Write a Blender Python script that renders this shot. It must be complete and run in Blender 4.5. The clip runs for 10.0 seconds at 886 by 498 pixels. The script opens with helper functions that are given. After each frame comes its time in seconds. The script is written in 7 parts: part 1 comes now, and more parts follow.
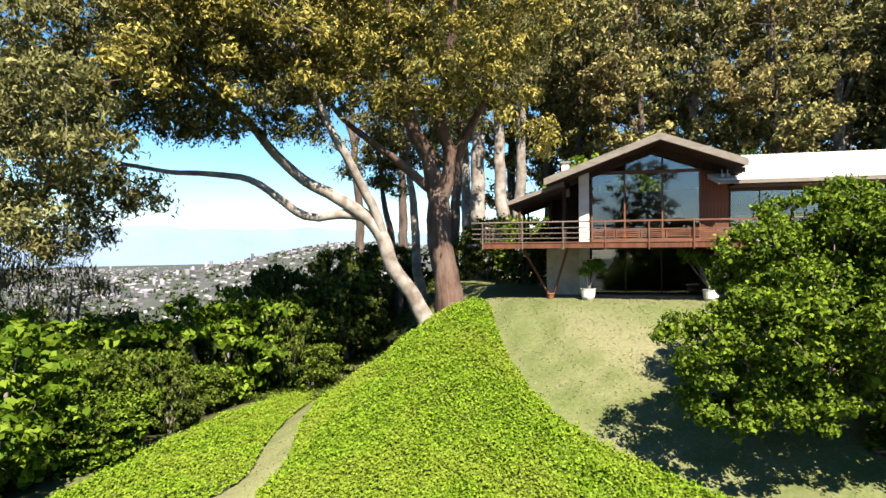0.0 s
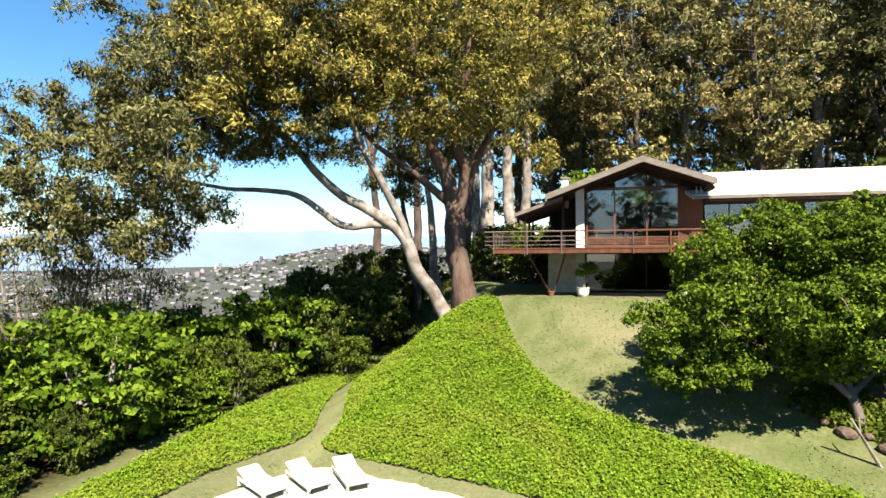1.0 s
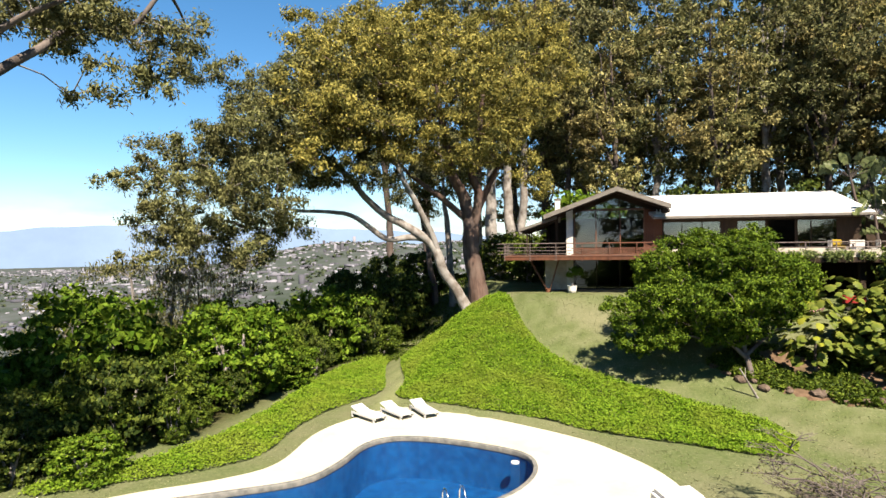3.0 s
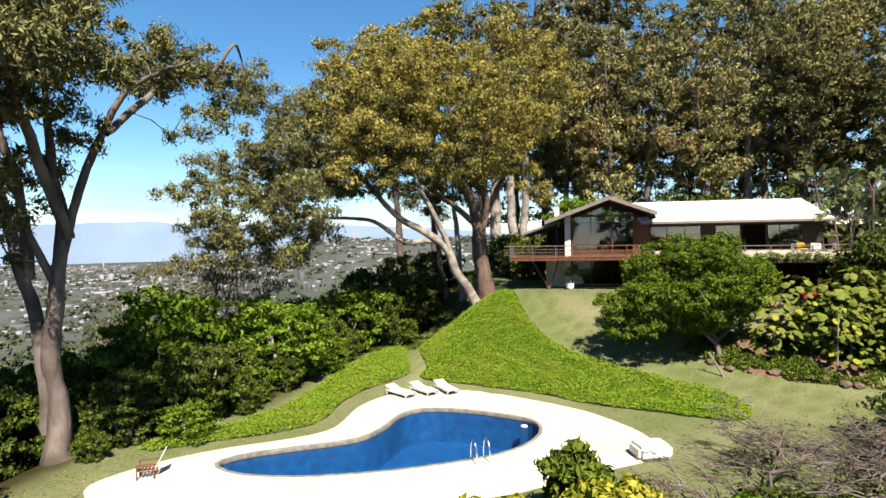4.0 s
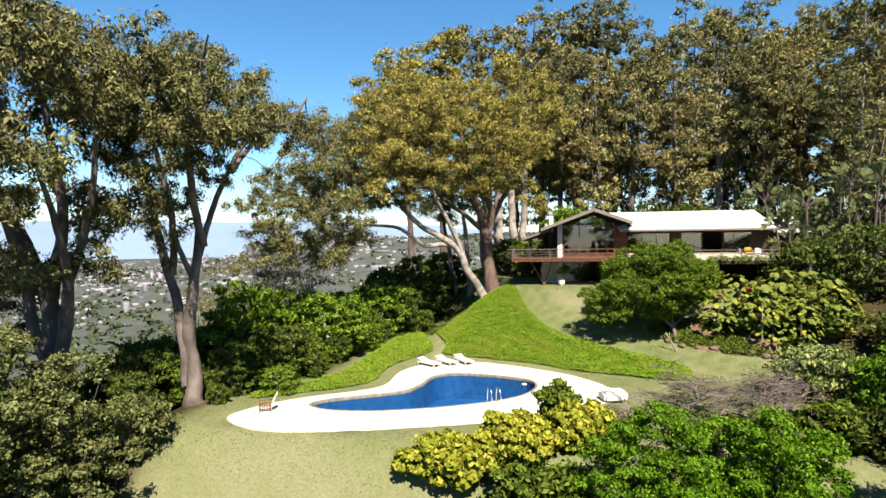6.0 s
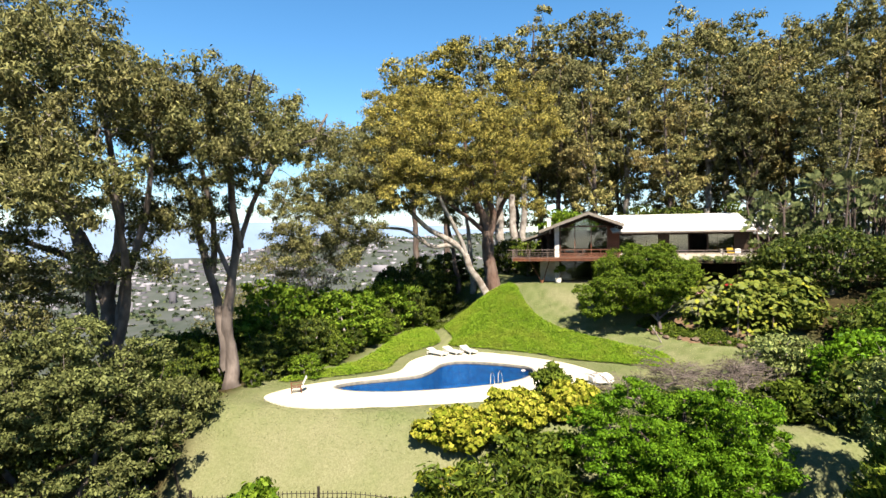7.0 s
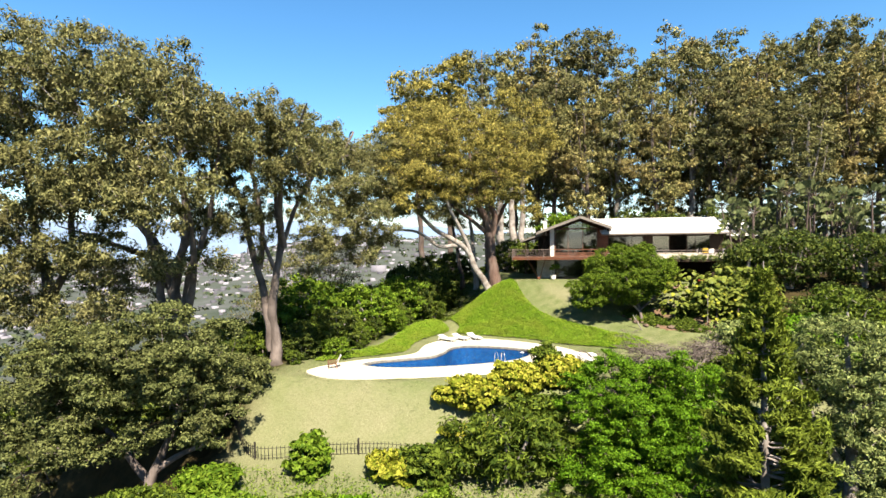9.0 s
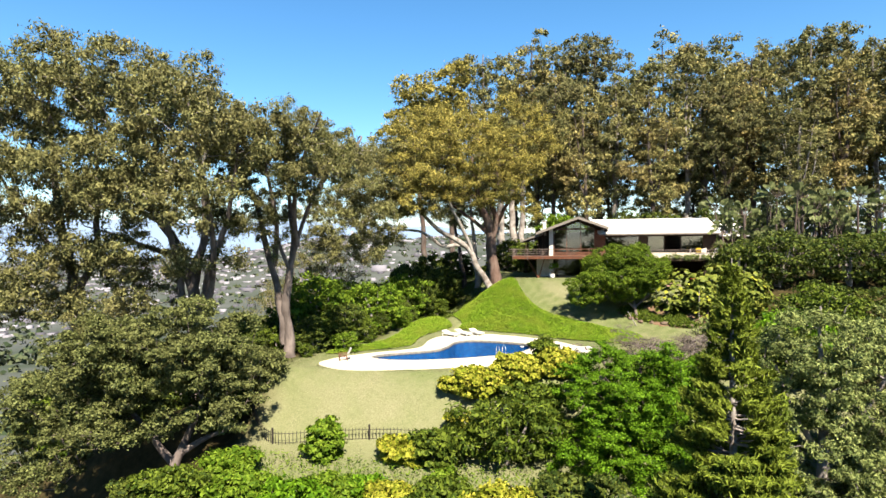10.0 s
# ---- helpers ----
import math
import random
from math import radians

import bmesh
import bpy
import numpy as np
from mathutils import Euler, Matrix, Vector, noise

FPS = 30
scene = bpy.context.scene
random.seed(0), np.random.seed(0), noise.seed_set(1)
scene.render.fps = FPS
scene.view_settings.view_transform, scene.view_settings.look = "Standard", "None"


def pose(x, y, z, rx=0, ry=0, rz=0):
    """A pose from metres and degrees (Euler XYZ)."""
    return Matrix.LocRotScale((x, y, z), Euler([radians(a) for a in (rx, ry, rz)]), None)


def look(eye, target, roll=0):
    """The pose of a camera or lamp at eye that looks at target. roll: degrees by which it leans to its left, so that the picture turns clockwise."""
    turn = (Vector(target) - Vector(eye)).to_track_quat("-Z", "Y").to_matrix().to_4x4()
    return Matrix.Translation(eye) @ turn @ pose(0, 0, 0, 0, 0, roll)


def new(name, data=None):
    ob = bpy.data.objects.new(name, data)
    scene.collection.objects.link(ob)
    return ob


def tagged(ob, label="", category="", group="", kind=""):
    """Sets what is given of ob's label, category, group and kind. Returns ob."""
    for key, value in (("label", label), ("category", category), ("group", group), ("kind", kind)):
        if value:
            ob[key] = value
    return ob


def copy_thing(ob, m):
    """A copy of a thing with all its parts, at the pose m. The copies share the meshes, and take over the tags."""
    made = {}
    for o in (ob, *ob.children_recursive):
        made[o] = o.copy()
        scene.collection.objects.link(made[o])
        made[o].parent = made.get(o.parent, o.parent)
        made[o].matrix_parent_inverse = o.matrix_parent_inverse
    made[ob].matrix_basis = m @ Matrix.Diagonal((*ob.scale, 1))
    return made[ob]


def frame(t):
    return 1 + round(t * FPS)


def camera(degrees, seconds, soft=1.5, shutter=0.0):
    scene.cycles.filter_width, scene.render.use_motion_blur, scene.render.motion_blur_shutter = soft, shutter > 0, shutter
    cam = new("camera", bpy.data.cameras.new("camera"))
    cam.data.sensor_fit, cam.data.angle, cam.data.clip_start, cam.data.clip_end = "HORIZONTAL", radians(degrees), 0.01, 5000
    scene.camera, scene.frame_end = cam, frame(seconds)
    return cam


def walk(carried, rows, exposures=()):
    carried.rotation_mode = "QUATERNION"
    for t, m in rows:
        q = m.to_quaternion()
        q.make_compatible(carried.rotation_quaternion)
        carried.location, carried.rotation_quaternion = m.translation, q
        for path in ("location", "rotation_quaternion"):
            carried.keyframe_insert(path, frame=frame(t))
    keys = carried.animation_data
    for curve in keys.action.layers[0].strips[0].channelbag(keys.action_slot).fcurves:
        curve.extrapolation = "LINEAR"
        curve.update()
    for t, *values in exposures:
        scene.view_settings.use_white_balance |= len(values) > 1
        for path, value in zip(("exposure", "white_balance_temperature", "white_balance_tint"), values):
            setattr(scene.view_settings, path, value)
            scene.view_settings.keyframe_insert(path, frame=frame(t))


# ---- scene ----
cam = camera(77.8, 10.0)
PATH = [
    (0, (-4.746, -2.693, 2.454), (-5.189, -0.743, 2.447), -0.5),
    (0.5, (-4.431, -4.904, 2.498), (-4.894, -2.958, 2.498), -0.5),
    (1, (-4.245, -7.36, 2.589), (-4.713, -5.416, 2.592), -0.5),
    (1.5, (-4.338, -9.585, 2.742), (-4.793, -7.638, 2.743), -0.4),
    (2, (-4.432, -11.886, 2.953), (-4.872, -9.935, 2.946), -0.3),
    (2.5, (-4.52, -14.296, 3.202), (-4.949, -12.342, 3.192), -0.5),
    (4, (-4.596, -22.152, 4.037), (-5.013, -20.196, 4.009), -0.9),
    (4.5, (-4.641, -24.487, 4.291), (-5.049, -22.53, 4.253), -0.7),
    (5, (-4.574, -26.862, 4.428), (-4.98, -24.904, 4.39), -0.8),
    (5.5, (-4.429, -29.224, 4.538), (-4.836, -27.266, 4.502), -0.7),
    (7, (-3.783, -35.764, 4.793), (-4.195, -33.807, 4.757), -0.8),
    (7.5, (-3.754, -37.678, 4.846), (-4.16, -35.72, 4.811), -0.8),
    (8, (-3.682, -39.464, 4.85), (-4.085, -37.505, 4.814), -0.7),
    (8.5, (-3.609, -41.072, 4.849), (-4.012, -39.114, 4.814), -0.7),
    (9, (-3.477, -42.503, 4.831), (-3.881, -40.544, 4.797), -0.7),
    (9.5, (-3.419, -43.828, 4.784), (-3.823, -41.869, 4.75), -0.7),
    (10, (-3.344, -44.944, 4.806), (-3.748, -42.985, 4.772), -0.6),
]
walk(cam, [(t, look(eye, target, roll)) for t, eye, target, roll in PATH], exposures=[(0, 2.30), (2.0, 2.08), (4.0, 1.92), (5.0, 1.95), (7, 2.18), (10, 2.30)])

# ---- world and sun ----
SUN = Vector((0.38, -0.72, 0.97)).normalized()
world = bpy.data.worlds.new("sky")
scene.world = world
world.use_nodes = True
wn, wl = world.node_tree.nodes, world.node_tree.links
wn.clear()
sky = wn.new("ShaderNodeTexSky")
sky.sky_type, sky.sun_disc = "NISHITA", False
sky.sun_elevation = math.asin(SUN.z)
sky.sun_rotation = math.atan2(SUN.x, SUN.y)
sky.altitude, sky.air_density, sky.dust_density, sky.ozone_density = 200, 1.0, 0.1, 3.5
coord = wn.new("ShaderNodeTexCoord")
stretch = wn.new("ShaderNodeMapping")
stretch.inputs["Scale"].default_value = (2.2, 2.2, 7.0)
puffs = wn.new("ShaderNodeTexNoise")
puffs.inputs["Scale"].default_value, puffs.inputs["Detail"].default_value, puffs.inputs["Roughness"].default_value = 1.6, 7, 0.55
ramp = wn.new("ShaderNodeValToRGB")
ramp.color_ramp.elements[0].position, ramp.color_ramp.elements[1].position = 0.44, 0.66
split = wn.new("ShaderNodeSeparateXYZ")
low = wn.new("ShaderNodeMapRange")
low.inputs["From Min"].default_value, low.inputs["From Max"].default_value = 0.17, 0.02
low.inputs["To Min"].default_value, low.inputs["To Max"].default_value = 0.0, 0.9
amount = wn.new("ShaderNodeMath")
amount.operation = "MULTIPLY"
mixed = wn.new("ShaderNodeMix")
mixed.data_type = "RGBA"
mixed.inputs["B"].default_value = (2.75, 3.1, 3.6, 1)
deep = wn.new("ShaderNodeHueSaturation")
deep.inputs["Hue"].default_value = 0.494
deep.inputs["Saturation"].default_value, deep.inputs["Value"].default_value = 1.22, 0.96
air = wn.new("ShaderNodeBackground")
air.inputs["Strength"].default_value = 0.05
out = wn.new("ShaderNodeOutputWorld")
wl.new(coord.outputs["Generated"], stretch.inputs["Vector"])
wl.new(stretch.outputs["Vector"], puffs.inputs["Vector"])
wl.new(puffs.outputs["Fac"], ramp.inputs["Fac"])
wl.new(coord.outputs["Generated"], split.inputs["Vector"])
wl.new(split.outputs["Z"], low.inputs["Value"])
wl.new(low.outputs["Result"], amount.inputs[0])
wl.new(ramp.outputs["Color"], amount.inputs[1])
wl.new(amount.outputs["Value"], mixed.inputs["Factor"])
wl.new(sky.outputs["Color"], deep.inputs["Color"])
wl.new(deep.outputs["Color"], mixed.inputs["A"])
wl.new(mixed.outputs["Result"], air.inputs["Color"])
wl.new(air.outputs["Background"], out.inputs["Surface"])

sun = new("sun", bpy.data.lights.new("sun", "SUN"))
sun.data.energy, sun.data.angle, sun.data.color = 5.0, radians(0.53), (1.0, 0.865, 0.69)
sun.matrix_world = look(SUN * 100, (0, 0, 0))


# ---- materials ----
def material(name, dark, light, scale=3.0, rough=0.8, bump=0.0, bump_scale=30.0, stain=None, stain_scale=0.4, stain_amount=0.5,
             metal=0.0, leaf=False, glow=0.0, stretch_by=(1, 1, 1), island=0.0, spec=0.2):
    """Two colours mixed by fine noise, a third in large stains, bump, and for leaves some light passing through."""
    m = bpy.data.materials.new(name)
    m.use_nodes = True
    n, l = m.node_tree.nodes, m.node_tree.links
    n.clear()
    tex = n.new("ShaderNodeTexCoord")
    mp = n.new("ShaderNodeMapping")
    mp.inputs["Scale"].default_value = stretch_by
    l.new(tex.outputs["Object"], mp.inputs["Vector"])
    a = n.new("ShaderNodeTexNoise")
    a.inputs["Scale"].default_value, a.inputs["Detail"].default_value, a.inputs["Roughness"].default_value = scale, 6, 0.65
    l.new(mp.outputs["Vector"], a.inputs["Vector"])
    r = n.new("ShaderNodeValToRGB")
    r.color_ramp.elements[0].position, r.color_ramp.elements[1].position = 0.32, 0.68
    r.color_ramp.elements[0].color, r.color_ramp.elements[1].color = (*dark, 1), (*light, 1)
    l.new(a.outputs["Fac"], r.inputs["Fac"])
    col = r.outputs["Color"]
    if island:
        g = n.new("ShaderNodeNewGeometry")
        mix = n.new("ShaderNodeMix")
        mix.data_type = "FLOAT"
        mix.inputs["Factor"].default_value = island
        l.new(a.outputs["Fac"], mix.inputs["A"])
        l.new(g.outputs["Random Per Island"], mix.inputs["B"])
        l.new(mix.outputs["Result"], r.inputs["Fac"])
    if stain:
        b = n.new("ShaderNodeTexNoise")
        b.inputs["Scale"].default_value, b.inputs["Detail"].default_value = stain_scale, 4
        l.new(tex.outputs["Object"], b.inputs["Vector"])
        br = n.new("ShaderNodeMapRange")
        br.inputs["From Min"].default_value, br.inputs["From Max"].default_value = 0.42, 0.68
        br.inputs["To Max"].default_value = stain_amount
        l.new(b.outputs["Fac"], br.inputs["Value"])
        sm = n.new("ShaderNodeMix")
        sm.data_type = "RGBA"
        sm.inputs["B"].default_value = (*stain, 1)
        l.new(br.outputs["Result"], sm.inputs["Factor"])
        l.new(col, sm.inputs["A"])
        col = sm.outputs["Result"]
    p = n.new("ShaderNodeBsdfPrincipled")
    p.inputs["Roughness"].default_value, p.inputs["Metallic"].default_value = rough, metal
    p.inputs["Specular IOR Level"].default_value = spec
    l.new(col, p.inputs["Base Color"])
    if bump:
        c = n.new("ShaderNodeTexNoise")
        c.inputs["Scale"].default_value, c.inputs["Detail"].default_value = bump_scale, 5
        l.new(mp.outputs["Vector"], c.inputs["Vector"])
        k = n.new("ShaderNodeBump")
        k.inputs["Strength"].default_value, k.inputs["Distance"].default_value = bump, 0.05
        l.new(c.outputs["Fac"], k.inputs["Height"])
        l.new(k.outputs["Normal"], p.inputs["Normal"])
    if glow:
        l.new(col, p.inputs["Emission Color"])
        p.inputs["Emission Strength"].default_value = glow
    shader = p.outputs["BSDF"]
    if leaf:
        tr = n.new("ShaderNodeBsdfTranslucent")
        l.new(col, tr.inputs["Color"])
        ms = n.new("ShaderNodeMixShader")
        ms.inputs["Fac"].default_value = 0.2
        l.new(shader, ms.inputs[1])
        l.new(tr.outputs["BSDF"], ms.inputs[2])
        shader = ms.outputs["Shader"]
    o = n.new("ShaderNodeOutputMaterial")
    l.new(shader, o.inputs["Surface"])
    return m


def leafy(name, dark, light, stain, stain_scale=0.35, rough=0.55, amount=0.6):
    return material(name, dark, light, 0.9, rough, stain=stain, stain_scale=stain_scale, stain_amount=amount, leaf=True, island=0.7, spec=0.05)


EUC = leafy("eucalyptus_leaves", (0.046, 0.052, 0.018), (0.163, 0.164, 0.066), (0.100, 0.081, 0.040), amount=0.4)
EUC_GOLD = leafy("sunlit_olive_leaves", (0.072, 0.072, 0.018), (0.270, 0.232, 0.059), (0.124, 0.117, 0.030), amount=0.4)
EUC_DARK = leafy("forest_leaves", (0.058, 0.066, 0.023), (0.228, 0.211, 0.081), (0.184, 0.122, 0.053), 0.12, amount=0.5)
EUC_BROWN = leafy("dry_hanging_leaves", (0.050, 0.051, 0.022), (0.132, 0.128, 0.058), (0.066, 0.075, 0.024))
BROAD = leafy("broad_green_leaves", (0.022, 0.038, 0.005), (0.089, 0.121, 0.015), (0.031, 0.055, 0.007))
BROAD_LIME = leafy("lime_green_leaves", (0.036, 0.072, 0.005), (0.112, 0.166, 0.016), (0.047, 0.087, 0.007))
BROAD_DEEP = leafy("deep_green_leaves", (0.017, 0.030, 0.007), (0.077, 0.098, 0.017), (0.029, 0.045, 0.009))
ROUND_GREEN = leafy("glossy_small_leaves", (0.023, 0.045, 0.004), (0.103, 0.150, 0.013), (0.041, 0.075, 0.008))
OLIVE = leafy("olive_leaves", (0.034, 0.044, 0.014), (0.116, 0.132, 0.046), (0.065, 0.065, 0.026), amount=0.4)
DOME = leafy("fresh_green_leaves", (0.027, 0.068, 0.003), (0.088, 0.168, 0.009), (0.043, 0.096, 0.004))
FEATHER = leafy("grey_green_leaves", (0.050, 0.073, 0.024), (0.196, 0.230, 0.078), (0.067, 0.086, 0.026))
PADDLE = leafy("paddle_leaves", (0.032, 0.045, 0.017), (0.124, 0.144, 0.061), (0.065, 0.075, 0.032), rough=0.38)
YELLOW = leafy("variegated_yellow_leaves", (0.088, 0.111, 0.008), (0.255, 0.246, 0.034), (0.109, 0.139, 0.011), 0.8)
PHILO = leafy("split_leaf_green", (0.033, 0.055, 0.009), (0.122, 0.147, 0.027), (0.157, 0.151, 0.029), 0.5, 0.4)
NEEDLE = leafy("conifer_needles", (0.032, 0.052, 0.006), (0.124, 0.162, 0.020), (0.075, 0.094, 0.012))
COVER = leafy("groundcover_leaves", (0.050, 0.102, 0.005), (0.126, 0.196, 0.016), (0.138, 0.157, 0.023), 0.5, amount=0.5)
BLADE = leafy("grass_blades", (0.109, 0.131, 0.056), (0.178, 0.186, 0.093), (0.189, 0.179, 0.109), 0.3)
STRAW = leafy("dry_stalks", (0.104, 0.083, 0.046), (0.207, 0.170, 0.107), (0.140, 0.113, 0.064))
BARK = material("grey_brown_bark", (0.020, 0.016, 0.015), (0.089, 0.076, 0.069), 2.5, 0.95, 0.8, 9, (0.071, 0.046, 0.036), 0.8, 0.6, stretch_by=(1, 1, 0.22))
BARK_RED = material("reddish_peeling_bark", (0.032, 0.020, 0.016), (0.107, 0.071, 0.058), 3, 0.95, 1.0, 10, (0.121, 0.096, 0.082), 0.7, 0.7, stretch_by=(1, 1, 0.15))
BARK_PALE = material("smooth_pale_bark", (0.128, 0.117, 0.106), (0.233, 0.222, 0.211), 2.0, 0.85, 0.35, 8, (0.070, 0.053, 0.042), 1.7, 0.85, stretch_by=(1, 1, 0.4))
BARK_TALL = material("pinkish_grey_bark", (0.051, 0.043, 0.039), (0.148, 0.125, 0.115), 1.6, 0.95, 0.8, 7, (0.035, 0.028, 0.025), 0.9, 0.7, stretch_by=(1, 1, 0.25))
BARK_GREY = material("silver_twigs", (0.093, 0.083, 0.079), (0.214, 0.196, 0.186), 4, 0.9, 0.4, 20)
CONCRETE = material("pale_pool_concrete", (0.354, 0.334, 0.270), (0.403, 0.388, 0.334), 1.2, 0.85, 0.1, 60, (0.324, 0.285, 0.177), 0.35, 0.45)
COPING = material("pool_coping", (0.070, 0.072, 0.070), (0.160, 0.155, 0.140), 4, 0.8, 0.2, 40)
# the mottled light of the rippled water is put into this blue noise
POOL_TILE = material("blue_pool_plaster", (0.001, 0.028, 0.105), (0.004, 0.068, 0.195), 2.6, 0.5, 0.05, 40)
ROOF_WHITE = material("white_coated_roof", (0.387, 0.382, 0.376), (0.439, 0.434, 0.428), 1.4, 0.7, 0.15, 25, (0.303, 0.287, 0.271), 0.5, 0.35)
FASCIA = material("weathered_fascia", (0.087, 0.077, 0.067), (0.141, 0.129, 0.115), 5, 0.85, 0.3, 30, stretch_by=(0.3, 1, 1))
REDWOOD = material("redwood_boards", (0.046, 0.016, 0.008), (0.107, 0.041, 0.020), 6, 0.7, 0.3, 40, (0.036, 0.018, 0.012), 0.8, 0.6, stretch_by=(1, 1, 0.12))
RAILWOOD = material("red_brown_rail_wood", (0.054, 0.020, 0.011), (0.118, 0.051, 0.030), 8, 0.7, 0.2, 40, (0.079, 0.057, 0.046), 1.2, 0.6, stretch_by=(0.15, 1, 1))
RAILGREY = material("weathered_rail_metal", (0.056, 0.042, 0.038), (0.118, 0.095, 0.087), 6, 0.6, 0.2, 40)
# stained timber, used also as the near-black of shaded openings
DARKWOOD = material("dark_timber_and_voids", (0.011, 0.007, 0.005), (0.032, 0.020, 0.012), 5, 0.8, 0.2, 30, stretch_by=(1, 1, 0.2))
RENDER_WALL = material("off_white_masonry", (0.373, 0.355, 0.323), (0.486, 0.473, 0.448), 2.5, 0.9, 0.25, 35, (0.299, 0.274, 0.236), 0.7, 0.4)
BEIGE_WALL = material("beige_masonry", (0.265, 0.238, 0.199), (0.384, 0.352, 0.304), 2.5, 0.9, 0.25, 35, (0.226, 0.199, 0.167), 0.7, 0.4)
# the dimness of unlit rooms is put into this very dark brown
INNER = material("inner_plaster_room_shade", (0.040, 0.032, 0.025), (0.065, 0.055, 0.045), 2, 0.9, 0.1, 20)
FLOORWOOD = material("inner_floor_boards", (0.046, 0.027, 0.014), (0.086, 0.054, 0.032), 5, 0.5, 0.1, 30, stretch_by=(1, 0.1, 1))
PAVING = material("brown_paving", (0.079, 0.057, 0.043), (0.129, 0.100, 0.079), 4, 0.85, 0.3, 30)
WHITE = material("white_plastic", (0.378, 0.378, 0.372), (0.411, 0.411, 0.406), 8, 0.5, 0.05, 40)
CERAMIC = material("white_glazed_pot", (0.426, 0.420, 0.402), (0.499, 0.493, 0.481), 5, 0.45, 0.05, 40)
TERRA = material("terracotta", (0.118, 0.046, 0.025), (0.179, 0.082, 0.046), 8, 0.85, 0.2, 40)
STEEL = material("polished_steel", (0.619, 0.629, 0.649), (0.749, 0.759, 0.779), 8, 0.2, metal=1.0)
IRON = material("dark_iron", (0.011, 0.010, 0.009), (0.029, 0.025, 0.021), 8, 0.6, 0.2, 40)
SOIL = material("dry_soil", (0.057, 0.034, 0.020), (0.121, 0.079, 0.050), 3, 0.95, 0.6, 15, (0.036, 0.036, 0.014), 0.6, 0.5)
STONE = material("brown_rock", (0.050, 0.036, 0.027), (0.107, 0.079, 0.061), 4, 0.9, 0.6, 12)
CUSHION = material("yellow_cushion", (0.221, 0.150, 0.011), (0.278, 0.200, 0.021), 10, 0.9)
RED_CLOTH = material("red_cloth", (0.161, 0.011, 0.011), (0.214, 0.021, 0.018), 10, 0.9)
PINK_CLOTH = material("pink_white_flowers", (0.221, 0.071, 0.079), (0.285, 0.221, 0.221), 9, 0.9)
SHADE = material("white_lamp_shade", (0.437, 0.424, 0.399), (0.499, 0.487, 0.462), 10, 0.9)
# town walls greyed and blued: the haze of distance is in their colour
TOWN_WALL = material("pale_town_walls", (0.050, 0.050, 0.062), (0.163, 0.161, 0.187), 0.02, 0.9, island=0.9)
TOWN_TREE = material("town_greenery", (0.018, 0.030, 0.014), (0.046, 0.057, 0.029), 0.05, 0.9, island=0.9)
# distance haze is put into the blue, and the range glows faintly
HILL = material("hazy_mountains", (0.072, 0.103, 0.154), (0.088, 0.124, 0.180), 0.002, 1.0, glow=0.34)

GLASS = bpy.data.materials.new("window_glass")
GLASS.use_nodes = True
gn, gl = GLASS.node_tree.nodes, GLASS.node_tree.links
gn.clear()
ga, gb, gm = gn.new("ShaderNodeBsdfTransparent"), gn.new("ShaderNodeBsdfGlossy"), gn.new("ShaderNodeMixShader")
ga.inputs["Color"].default_value = (0.62, 0.66, 0.66, 1)
gb.inputs["Roughness"].default_value = 0.02
gb.inputs["Color"].default_value = (0.9, 0.93, 0.97, 1)
gm.inputs["Fac"].default_value = 0.11
go = gn.new("ShaderNodeOutputMaterial")
gl.new(ga.outputs["BSDF"], gm.inputs[1]), gl.new(gb.outputs["BSDF"], gm.inputs[2]), gl.new(gm.outputs["Shader"], go.inputs["Surface"])

WATER = bpy.data.materials.new("pool_water")
WATER.use_nodes = True
gn, gl = WATER.node_tree.nodes, WATER.node_tree.links
gn.clear()
wt, wg, wm, wo = gn.new("ShaderNodeBsdfTransparent"), gn.new("ShaderNodeBsdfGlossy"), gn.new("ShaderNodeMixShader"), gn.new("ShaderNodeOutputMaterial")
wt.inputs["Color"].default_value = (0.55, 0.82, 0.98, 1)
wg.inputs["Roughness"].default_value = 0.06
wm.inputs["Fac"].default_value = 0.10
wz, wb, wc = gn.new("ShaderNodeTexNoise"), gn.new("ShaderNodeBump"), gn.new("ShaderNodeTexCoord")
wz.inputs["Scale"].default_value, wz.inputs["Detail"].default_value = 5.0, 4
wb.inputs["Strength"].default_value, wb.inputs["Distance"].default_value = 0.9, 0.10
gl.new(wc.outputs["Object"], wz.inputs["Vector"])
gl.new(wz.outputs["Fac"], wb.inputs["Height"]), gl.new(wb.outputs["Normal"], wg.inputs["Normal"])
gl.new(wt.outputs["BSDF"], wm.inputs[1]), gl.new(wg.outputs["BSDF"], wm.inputs[2]), gl.new(wm.outputs["Shader"], wo.inputs["Surface"])



